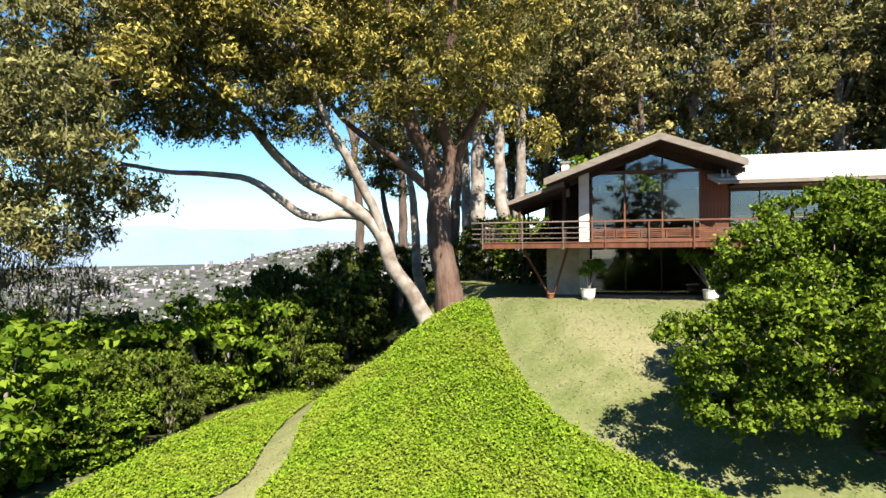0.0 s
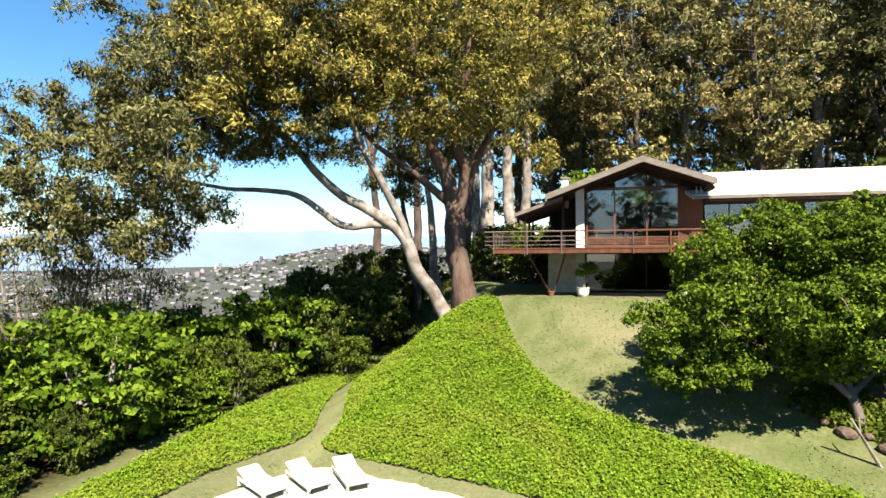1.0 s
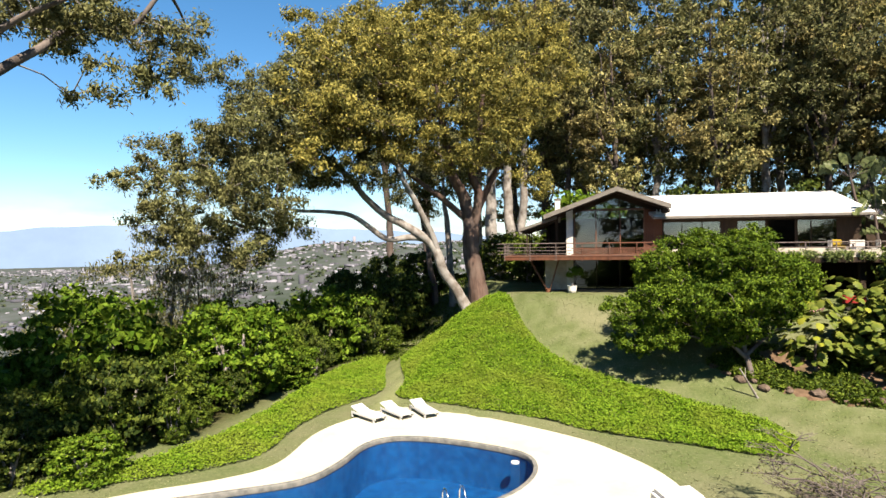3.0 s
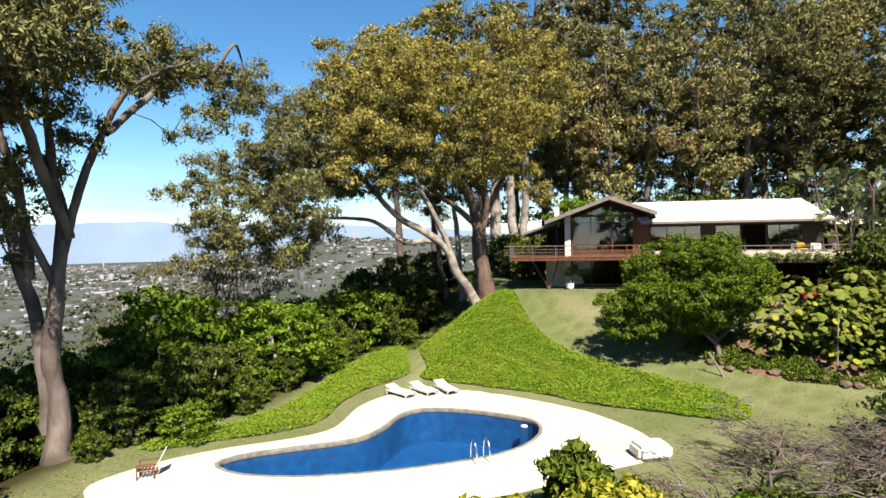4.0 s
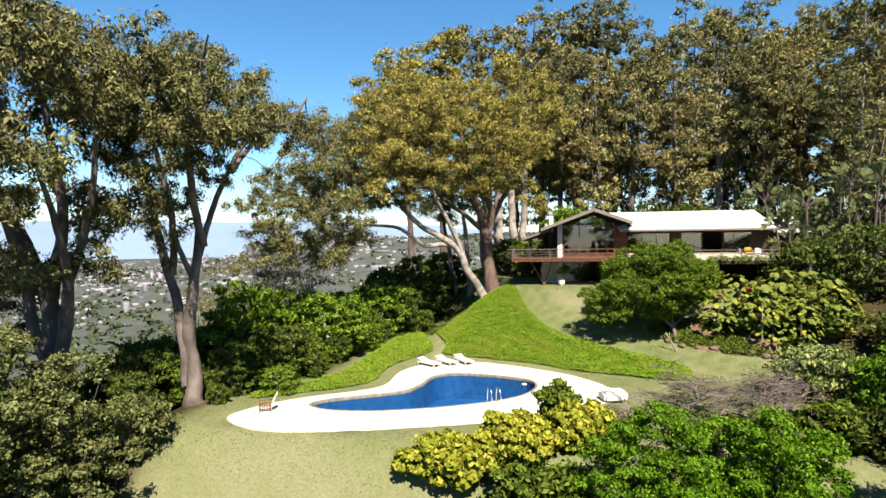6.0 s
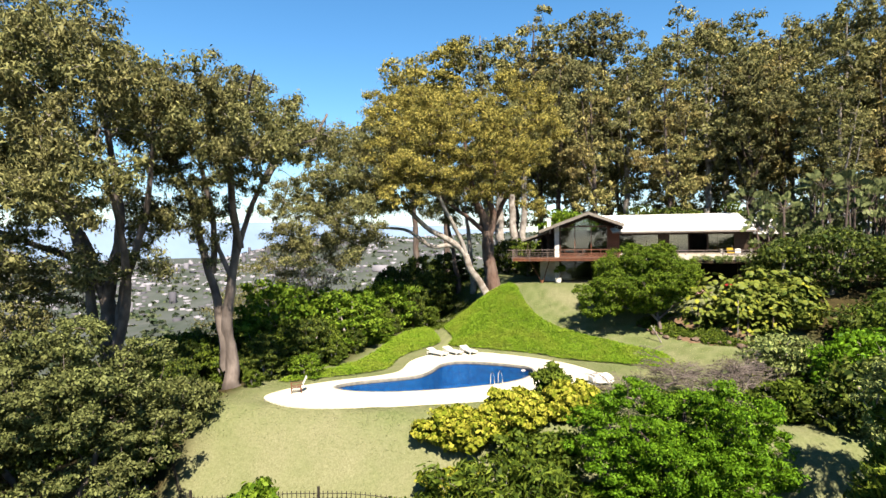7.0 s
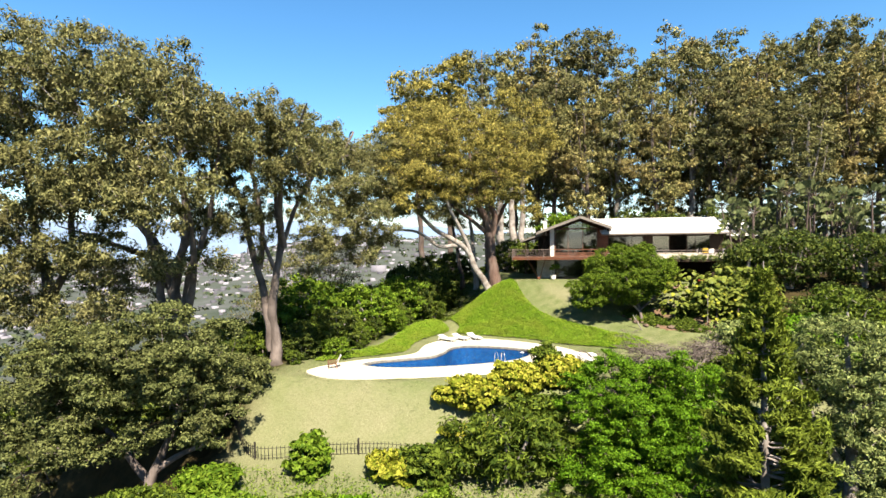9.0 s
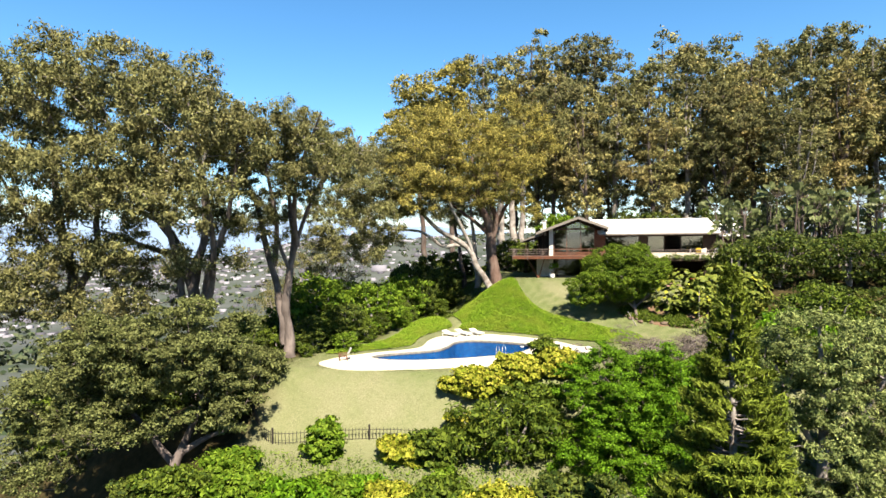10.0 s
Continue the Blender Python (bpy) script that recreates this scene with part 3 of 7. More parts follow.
def grown_ring(ring, by):
    """The outline moved outwards by some metres."""
    d = np.roll(ring, -1, 0) - np.roll(ring, 1, 0)
    nrm = np.stack([d[:, 1], -d[:, 0]], 1) / np.linalg.norm(d, axis=1, keepdims=True)
    return ring + nrm * by


flat_ring("pavement", APRON, grown_ring(POOL, 0.11), -4.56, 0.16, CONCRETE, "pale cream concrete paving round a kidney-shaped pool", "paving")
flat_ring("pool_coping", grown_ring(POOL, 0.11), grown_ring(POOL, -0.02), -4.545, 0.16, COPING, "thin dark tiled edge round the swimming pool", "pool edge")


def pool():
    ob = tagged(empty("swimming_pool"), "kidney-shaped swimming pool with deep blue water", "swimming pool")
    bm = bmesh.new()
    top = [bm.verts.new((x, y, -4.6)) for x, y in POOL]
    low = [bm.verts.new((x, y, -6.3)) for x, y in grown_ring(POOL, -0.05)]
    for i in range(len(top)):
        j = (i + 1) % len(top)
        bm.faces.new((top[i], top[j], low[j], low[i]))
    bm.faces.new(low)
    part("basin", bm, POOL_TILE, ob)
    bm = bmesh.new()
    bm.faces.new([bm.verts.new((x, y, -4.72)) for x, y in grown_ring(POOL, -0.005)])
    bmesh.ops.triangulate(bm, faces=bm.faces)
    water = part("water", bm, WATER, ob)
    water.visible_shadow = False
    ladder = tagged(empty("pool_ladder", (-7.85, -0.85, -4.56), 30), "polished steel pool ladder with two curved rails", "pool ladder")
    for k, sx in enumerate((-0.27, 0.27)):
        arch = spline([(sx, -0.55, 0.0), (sx, -0.52, 0.55), (sx, -0.3, 0.85), (sx, 0.0, 0.75), (sx, 0.12, 0.2), (sx, 0.12, -1.1)], 0.1)
        part("rail", smoothed(np_mesh("rail", *tube(arch, np.full(len(arch), 0.028), 8), STEEL)), STEEL, ladder)
    for z in (-0.35, -0.65, -0.95):
        part("tread", box(-0.25, 0.25, 0.08, 0.17, z, z + 0.03), STEEL, ladder)
    light = lathe([(0.16, 0), (0.16, 0.05), (0.10, 0.07), (0.0, 0.08)], 14)
    floater = tagged(empty("pool_float", (-6.35, 3.75, -4.73)), "small white floating skimmer on the water", "pool float")
    part("disc", light, WHITE, floater)


pool()


# ---- the house ----
def window(parent, name, x0, x1, z0, z1, y, mat, bars_x=(), bars_z=(), w=0.07, depth=0.10):
    """A glazed opening: frame with mullions, and one pane in each field."""
    win = tagged(empty(name), "", "")
    win.parent = parent
    bm = box(x0, x0 + w, y, y + depth, z0, z1)
    box(x1 - w, x1, y, y + depth, z0, z1, bm=bm)
    box(x0 + w, x1 - w, y + 0.002, y + depth - 0.002, z0, z0 + w, bm=bm)
    box(x0 + w, x1 - w, y + 0.002, y + depth - 0.002, z1 - w, z1, bm=bm)
    for bx in bars_x:
        box(bx - w / 2, bx + w / 2, y + 0.004, y + depth - 0.004, z0 + w, z1 - w, bm=bm)
    for bz in bars_z:
        box(x0 + w, x1 - w, y + 0.006, y + depth - 0.006, bz - w / 2, bz + w / 2, bm=bm)
    part("window_frame", bm, mat, win)
    xs = [x0 + w / 2, *bars_x, x1 - w / 2]
    for a, b in zip(xs, xs[1:]):
        pane = part("pane", box(a, b, y + depth / 2 - 0.006, y + depth / 2 + 0.006, z0 + w / 2, z1 - w / 2), GLASS, win)
        pane.visible_shadow = False
    return win


RIDGE_X, RIDGE_Z, PITCH = -0.75, 7.42, 0.37


def roof_z(x):
    return RIDGE_Z - PITCH * abs(x - RIDGE_X)


def house():
    ob = tagged(empty("house"), "two-storey timber hillside house with white gabled roof and deck", "house")
    # upper room behind the gable, open to the front through its glazing
    part("floor", box(-5.7, 15.2, 24.95, 31.5, 2.35, 2.62), FLOORWOOD, ob)
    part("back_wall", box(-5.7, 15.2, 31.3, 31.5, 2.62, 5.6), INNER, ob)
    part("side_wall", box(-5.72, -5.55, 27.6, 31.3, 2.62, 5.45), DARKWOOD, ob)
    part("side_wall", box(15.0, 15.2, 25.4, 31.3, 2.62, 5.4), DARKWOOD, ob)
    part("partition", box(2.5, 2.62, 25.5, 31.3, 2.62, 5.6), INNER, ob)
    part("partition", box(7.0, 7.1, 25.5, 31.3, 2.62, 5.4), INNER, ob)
    # gable front
    part("column", box(-4.2, -3.72, 24.72, 25.2, 0.0, 6.0, 0.02), RENDER_WALL, ob, "tall off-white masonry column")
    part("column", box(-4.98, -4.80, 25.0, 25.2, 2.62, 5.5), DARKWOOD, ob, "slim dark timber post")
    window(ob, "window", -3.62, 1.31, 2.66, 6.02, 24.86, RAILWOOD, (-2.07, -0.37), (5.9,))
    # glazing that follows the roof slope
    upper = tagged(empty("window"), "", "")
    upper.parent = ob
    for a, b in ((-3.55, -2.1), (-2.05, -0.40), (-0.34, 1.28)):
        mid = [(a, 6.03), (b, 6.03), (b, roof_z(b) - 0.36)]
        if a < RIDGE_X < b:
            mid.append((RIDGE_X, roof_z(RIDGE_X) - 0.36))
        mid.append((a, roof_z(a) - 0.36))
        if mid[-1][1] > 6.05:
            pane = part("pane", slab(mid, 24.90, 24.912), GLASS, upper)
            pane.visible_shadow = False
    for x in (-2.07, -0.37, 1.28):
        part("mullion", box(x - 0.035, x + 0.035, 24.87, 24.95, 6.02, roof_z(x) - 0.34), DARKWOOD, upper)
    part("gable_beam", slab([(-4.6, roof_z(-4.6) - 0.62), (RIDGE_X, RIDGE_Z - 0.62), (2.6, roof_z(2.6) - 0.62), (2.6, roof_z(2.6) - 0.30), (RIDGE_X, RIDGE_Z - 0.30), (-4.6, roof_z(-4.6) - 0.30)], 24.80, 24.96), DARKWOOD, ob)
    # upright siding beside the window, board by board
    board = box(0, 0.142, 24.88, 24.93, 2.64, 5.93)
    first = part("siding_board", board, REDWOOD, ob)
    for k in range(1, 8):
        b = new("siding_board", first.data)
        b.parent = ob
        b.location = (0.1475 * k, 0.006 * (k % 2), 0)
    first.location = (0, 0, 0)
    for c in ob.children:
        if c.name.startswith("siding_board"):
            c.location.x += 1.33
    part("wall", box(1.33, 2.5, 24.94, 25.06, 2.62, 6.15), DARKWOOD, ob)
    # gable roof: weathered fascia in front, white covering behind
    prof = [(-5.75, roof_z(-5.75) - 0.26), (RIDGE_X, RIDGE_Z - 0.26), (2.75, roof_z(2.75) - 0.26), (2.75, roof_z(2.75)), (RIDGE_X, RIDGE_Z), (-5.75, roof_z(-5.75))]
    roof = part("roof", slab(prof, 23.06, 33.5), ROOF_WHITE, ob, "white coated gable roof")
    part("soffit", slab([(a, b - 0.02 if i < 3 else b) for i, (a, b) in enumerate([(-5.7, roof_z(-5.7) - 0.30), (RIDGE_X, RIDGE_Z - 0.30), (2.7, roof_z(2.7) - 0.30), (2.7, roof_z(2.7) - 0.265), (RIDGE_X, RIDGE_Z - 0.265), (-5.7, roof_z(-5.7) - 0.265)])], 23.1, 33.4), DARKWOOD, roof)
    part("fascia", slab([(-5.8, roof_z(-5.8) - 0.3), (RIDGE_X, RIDGE_Z - 0.3), (RIDGE_X, RIDGE_Z + 0.02), (-5.8, roof_z(-5.8) + 0.02)], 22.98, 23.055), FASCIA, roof)
    part("fascia", slab([(RIDGE_X, RIDGE_Z - 0.3), (2.8, roof_z(2.8) - 0.3), (2.8, roof_z(2.8) + 0.02), (RIDGE_X, RIDGE_Z + 0.02)], 22.98, 23.055), FASCIA, roof)
    for k in range(3):
        part("rafter", box(2.35 - 0.0 * k, 2.75, 23.25 + 0.5 * k, 23.4 + 0.5 * k, roof_z(2.75) - 0.55, roof_z(2.75) - 0.33), DARKWOOD, roof)
    # low side roof over the deck
    side = part("side_roof", slab([(-7.6, 4.62), (-4.9, 5.52), (-4.9, 5.34), (-7.6, 4.42)], 23.9, 31.0), FASCIA, ob, "low weathered lean-to roof")
    for k in range(7):
        part("rafter", slab([(-7.45, 4.42), (-5.0, 5.25), (-5.0, 5.10), (-7.45, 4.30)], 24.1 + k * 1.1, 24.2 + k * 1.1), DARKWOOD, side)
    for y in (24.3, 27.4, 30.6):
        part("post", box(-7.1, -6.98, y, y + 0.12, 2.64, 4.45), DARKWOOD, ob)
    # long wing with its white roof
    bm = bmesh.new()
    pts = [(23.75, 5.36), (29.5, 7.22), (34.5, 5.55), (34.5, 5.37), (29.5, 7.02), (23.75, 5.16)]
    a = [bm.verts.new((1.75 if i in (0, 5) else 1.0, y, z)) for i, (y, z) in enumerate(pts)]
    b = [bm.verts.new((15.35, y, z)) for y, z in pts]
    bm.faces.new(a), bm.faces.new(b[::-1])
    for i in range(6):
        j = (i + 1) % 6
        bm.faces.new((a[j], a[i], b[i], b[j]))
    wing = part("roof", bm, ROOF_WHITE, ob, "long low white ribbed roof")
    rib = bmesh.new()
    for k in range(22):
        x = 2.0 + k * 0.61
        n0 = [rib.verts.new(c) for c in ((x, 23.76, 5.362), (x + 0.045, 23.76, 5.362), (x + 0.045, 29.48, 7.212), (x, 29.48, 7.212))]
        n1 = [rib.verts.new((v.co.x, v.co.y, v.co.z + 0.014)) for v in n0]
        rib.faces.new(n1)
        for i in range(4):
            j = (i + 1) % 4
            rib.faces.new((n0[i], n0[j], n1[j], n1[i]))
    part("ribs", rib, ROOF_WHITE, wing)
    part("gutter", box(1.75, 15.4, 23.64, 23.745, 5.14, 5.30), FASCIA, wing)
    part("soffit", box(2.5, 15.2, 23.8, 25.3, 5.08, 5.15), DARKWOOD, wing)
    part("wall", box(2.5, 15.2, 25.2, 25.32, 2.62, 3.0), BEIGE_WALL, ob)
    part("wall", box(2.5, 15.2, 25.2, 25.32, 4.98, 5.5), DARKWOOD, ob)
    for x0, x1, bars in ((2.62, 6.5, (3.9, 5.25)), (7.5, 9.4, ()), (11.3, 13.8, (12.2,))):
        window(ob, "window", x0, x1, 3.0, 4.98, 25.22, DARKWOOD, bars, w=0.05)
        # blind kept as dark as the room so the reflection on the glass dominates
        part("curtain", box(x0 + 0.1, x1 - 0.1, 25.62, 25.66, 3.0, 4.95), INNER, ob, "drawn blind, dark brown so the pane reflections stand out")
    # dark wall pieces; the two wide ones stand in for shaded open doorways
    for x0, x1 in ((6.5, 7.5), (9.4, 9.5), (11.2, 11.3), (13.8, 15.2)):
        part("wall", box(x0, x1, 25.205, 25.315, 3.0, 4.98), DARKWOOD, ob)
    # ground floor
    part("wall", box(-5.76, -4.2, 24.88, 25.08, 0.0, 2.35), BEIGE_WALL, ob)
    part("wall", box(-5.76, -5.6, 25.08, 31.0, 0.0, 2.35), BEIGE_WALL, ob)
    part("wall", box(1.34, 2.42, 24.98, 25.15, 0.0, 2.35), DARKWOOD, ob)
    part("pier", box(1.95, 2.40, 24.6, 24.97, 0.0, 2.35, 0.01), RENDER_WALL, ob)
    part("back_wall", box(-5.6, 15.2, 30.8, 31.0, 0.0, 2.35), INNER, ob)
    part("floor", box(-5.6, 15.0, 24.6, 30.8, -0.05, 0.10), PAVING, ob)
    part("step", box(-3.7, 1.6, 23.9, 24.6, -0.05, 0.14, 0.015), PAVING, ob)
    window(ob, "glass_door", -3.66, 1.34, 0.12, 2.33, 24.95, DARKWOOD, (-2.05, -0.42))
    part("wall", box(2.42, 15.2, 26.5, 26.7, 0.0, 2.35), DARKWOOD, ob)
    # chimney and small annexe roof
    part("chimney", box(-5.05, -4.62, 28.6, 29.1, 5.2, 7.05, 0.02), RENDER_WALL, ob)
    part("chimney_cap", box(-5.12, -4.55, 28.53, 29.17, 7.05, 7.15), FASCIA, ob)
    bm = bmesh.new()
    a = [bm.verts.new(c) for c in ((15.45, 24.6, 5.05), (18.6, 24.6, 5.05), (18.6, 29.0, 6.45), (15.45, 29.0, 6.45))]
    b = [bm.verts.new((v.co.x, v.co.y, v.co.z - 0.18)) for v in a]
    bm.faces.new(a), bm.faces.new(b[::-1])
    for i in range(4):
        bm.faces.new((a[i], b[i], b[(i + 1) % 4], a[(i + 1) % 4]))
    part("roof", bm, ROOF_WHITE, ob, "small white roof over the annexe")
    part("wall", box(15.5, 18.4, 25.2, 25.4, 0.0, 5.1), DARKWOOD, ob)
    return ob


house()


def deck():
    ob = tagged(empty("deck"), "cantilevered redwood deck with slatted railing", "deck")
    part("fascia_beam", box(-8.55, 2.45, 22.0, 22.14, 2.36, 2.60), REDWOOD, ob)
    part("fascia_beam", box(-8.55, -8.42, 22.14, 31.0, 2.36, 2.60), REDWOOD, ob)
    for x in np.arange(-8.0, 2.6, 1.05):
        part("joist", box(x - 0.05, x + 0.05, 22.15, 24.9, 2.34, 2.57), DARKWOOD, ob)
    plank = part("plank", box(-8.6, 2.45, 0, 0.135, 2.60, 2.64), RAILWOOD, ob)
    plank.location.y = 21.97
    for k in range(1, 21):
        b = new("plank", plank.data)
        b.parent, b.location = ob, (0, 21.97 + 0.141 * k, 0)
    part("planks", box(-8.6, -5.73, 24.95, 31.0, 2.60, 2.64), RAILWOOD, ob)
    # railing: plain rails over the cantilever, slatted wooden panels before the window
    for z, r in ((3.52, 0.035), (3.25, 0.02), (3.02, 0.02), (2.80, 0.02)):
        part("rail", bar((-9.0, 22.02, z), (-3.9, 22.02, z), r), RAILGREY, ob)
        part("rail", bar((-8.55, 22.02, z), (-8.55, 31.0, z), r), RAILGREY, ob)
    part("rail", box(-3.9, 2.9, 21.96, 22.08, 3.48, 3.55), RAILWOOD, ob)
    part("rail", box(-3.9, 2.45, 21.99, 22.05, 2.70, 2.76), RAILWOOD, ob)
    part("rail", box(-3.9, 2.45, 21.99, 22.05, 3.13, 3.18), RAILWOOD, ob)
    for x in np.arange(-8.5, 2.5, 1.78):
        part("post", box(x - 0.025, x + 0.025, 21.92, 21.985, 2.3, 3.52), RAILWOOD if x > -4 else RAILGREY, ob)
    for y in np.arange(23.3, 31, 1.3):
        part("post", box(-8.60, -8.53, y, y + 0.07, 2.3, 3.5), RAILGREY, ob)
    for k in range(6):
        x0 = -3.72 + 1.01 * k
        bm = box(x0, x0 + 0.05, 22.0, 22.04, 2.77, 3.12)
        box(x0 + 0.92, x0 + 0.97, 22.0, 22.04, 2.77, 3.12, bm=bm)
        for z in (2.82, 2.90, 2.98, 3.06):
            box(x0 + 0.05, x0 + 0.92, 22.005, 22.035, z, z + 0.045, bm=bm)
        part("panel", bm, RAILWOOD, ob)
    for a, b in (((-6.75, 22.6, 2.36), (-5.55, 23.6, 0.05)), ((-4.75, 22.6, 2.36), (-5.45, 23.6, 0.05))):
        part("brace", bar(a, b, 0.06, 6), RAILWOOD, ob)
    return ob


deck()


def flood_light(x):
    ob = tagged(empty("flood_light", (x, 24.2, 5.62)), "small white twin flood light under the roof edge", "lamp", "flood lights")
    part("mount", bar((0, 0, 0.0), (0, 0, 0.22), 0.03), WHITE, ob)
    bm = bar((0, 0.05, 0.0), (0, -0.14, -0.06), 0.05, 12, r2=0.085)
    part("head", bm, WHITE, ob)


flood_light(2.05), flood_light(2.28)


def terrace():
    ob = tagged(empty("terrace"), "raised terrace with planted edge before the long wing", "terrace")
    part("slab", box(2.6, 19.0, 18.9, 25.2, 2.30, 2.55), RENDER_WALL, ob)
    part("edge_beam", box(2.6, 19.0, 18.78, 18.9, 2.22, 2.52), DARKWOOD, ob)
    part("parapet", box(7.0, 14.5, 18.95, 19.1, 2.55, 2.95), BEIGE_WALL, ob)
    for x in np.arange(3.0, 19.0, 1.6):
        part("post", box(x, x + 0.06, 19.0, 19.06, 2.55, 3.42), RAILGREY, ob)
    for z in (3.40, 3.10):
        part("rail", bar((2.6, 19.03, z), (19.0, 19.03, z), 0.03), RAILGREY, ob)
    for x in (4.5, 8.5, 12.5, 16.5):
        part("pillar", box(x, x + 0.3, 19.6, 19.9, -0.3, 2.3), DARKWOOD, ob)
    # near-black board stands in for the shaded void under the terrace
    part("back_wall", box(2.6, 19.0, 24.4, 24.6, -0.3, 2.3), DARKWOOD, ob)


terrace()


def pot_plant(x, y, scale, seed, tall):
    rng = np.random.default_rng(seed)
    ob = tagged(empty("potted_plant", (x, y, 0.0)), "spiky leaved plant in a white round pot", "potted plant", "potted plants by the doors")
    part("pot", lathe([(0.24, 0), (0.30, 0.12), (0.33, 0.42), (0.35, 0.5), (0.30, 0.5), (0.28, 0.44), (0.02, 0.42)]), CERAMIC, ob)
    heads = []
    for k in range(6):
        tip = Vector((rng.uniform(-0.75, 0.75) * scale, rng.uniform(-0.4, 0.4) * scale, tall * rng.uniform(0.75, 1.05)))
        part("stem", bar((0.05 * rng.normal(), 0.05 * rng.normal(), 0.42), tip, 0.03, 6, r2=0.018), BARK_GREY, ob)
        heads.append(tip)
    part("leaves", np_mesh("leaves", *foliage(np.array(heads), 0.34 * scale, 90, 0.42, 0.06, rng, flat=0.8, shell=0.3), BROAD_LIME), BROAD_LIME, ob)


pot_plant(-3.85, 23.35, 1.0, 5, 1.55)
pot_plant(1.35, 23.3, 1.4, 6, 2.0)
tub = tagged(empty("flower_pot", (-5.55, 23.45, 0.0)), "small terracotta pot beside the deck brace", "flower pot")
part("pot", lathe([(0.13, 0), (0.18, 0.22), (0.20, 0.22), (0.20, 0.28), (0.16, 0.28), (0.14, 0.2), (0.01, 0.19)]), TERRA, tub)


def floor_lamp():
    ob = tagged(empty("floor_lamp", (0.55, 27.0, 2.62)), "floor lamp with a white drum shade inside the room", "lamp")
    part("base", lathe([(0.16, 0), (0.16, 0.03), (0.02, 0.04)]), IRON, ob)
    part("stem", bar((0, 0, 0.03), (0, 0, 1.25), 0.015), IRON, ob)
    part("shade", lathe([(0.40, 1.2), (0.30, 1.72), (0.29, 1.72), (0.38, 1.2)], 24), SHADE, ob)


def sofa():
    ob = tagged(empty("sofa", (-1.6, 26.6, 2.62)), "low sofa with red and white cushions", "sofa")
    part("seat", box(-1.1, 1.1, -0.4, 0.4, 0.1, 0.42, 0.05), INNER, ob)
    part("backrest", box(-1.1, 1.1, 0.25, 0.45, 0.42, 0.75, 0.05), INNER, ob)
    part("cushion", box(-0.5, 0.0, -0.3, -0.1, 0.43, 0.8, 0.06), RED_CLOTH, ob)
    part("cushion", box(0.3, 0.7, -0.3, -0.1, 0.43, 0.75, 0.06), WHITE, ob)


floor_lamp(), sofa()


def lounger(x, y, turn):
    ob = tagged(empty("sun_lounger", (x, y, -4.56), turn), "white plastic sun lounger with raised back on the pool paving", "sun lounger", "sun loungers by the pool")
    part("seat", box(-0.33, 0.33, -0.95, 0.35, 0.23, 0.30, 0.02), WHITE, ob)
    bm = box(-0.33, 0.33, 0.0, 0.62, -0.03, 0.04, 0.02)
    bmesh.ops.transform(bm, matrix=pose(0, 0.35, 0.27, 17), verts=bm.verts)
    part("backrest", bm, WHITE, ob)
    for sx in (-1, 1):
        part("side_rail", box(sx * 0.35 - 0.02, sx * 0.35 + 0.02, -0.95, 0.85, 0.17, 0.27, 0.01), WHITE, ob)
        for yy in (-0.8, 0.8):
            part("leg", box(sx * 0.33 - 0.035, sx * 0.33 + 0.035, yy - 0.04, yy + 0.04, 0.0, 0.2), WHITE, ob)


lounger(-13.45, 7.35, 58), lounger(-12.3, 8.05, 52), lounger(-11.1, 8.55, 40)


def pool_chair():
    ob = tagged(empty("pool_chair", (-19.75, -4.6, -4.56), -60), "low brown slatted chair with a white back on the paving", "chair")
    for k in range(5):
        part("slat", box(-0.28, 0.28, -0.3 + 0.12 * k, -0.21 + 0.12 * k, 0.32, 0.35), RAILWOOD, ob)
    for k in range(5):
        bm = box(-0.28, 0.28, -0.015, 0.015, 0.08 + 0.13 * k, 0.18 + 0.13 * k)
        bmesh.ops.transform(bm, matrix=pose(0, 0.32, 0.34, -28), verts=bm.verts)
        part("slat", bm, WHITE, ob)
    for sx in (-0.28, 0.28):
        for yy in (-0.28, 0.3):
            part("leg", box(sx - 0.025, sx + 0.025, yy - 0.025, yy + 0.025, 0, 0.34), RAILWOOD, ob)
        part("arm", box(sx - 0.03, sx + 0.03, -0.3, 0.4, 0.52, 0.56), RAILWOOD, ob)
        part("arm_post", box(sx - 0.025, sx + 0.025, -0.3, -0.25, 0.34, 0.52), RAILWOOD, ob)


pool_chair()


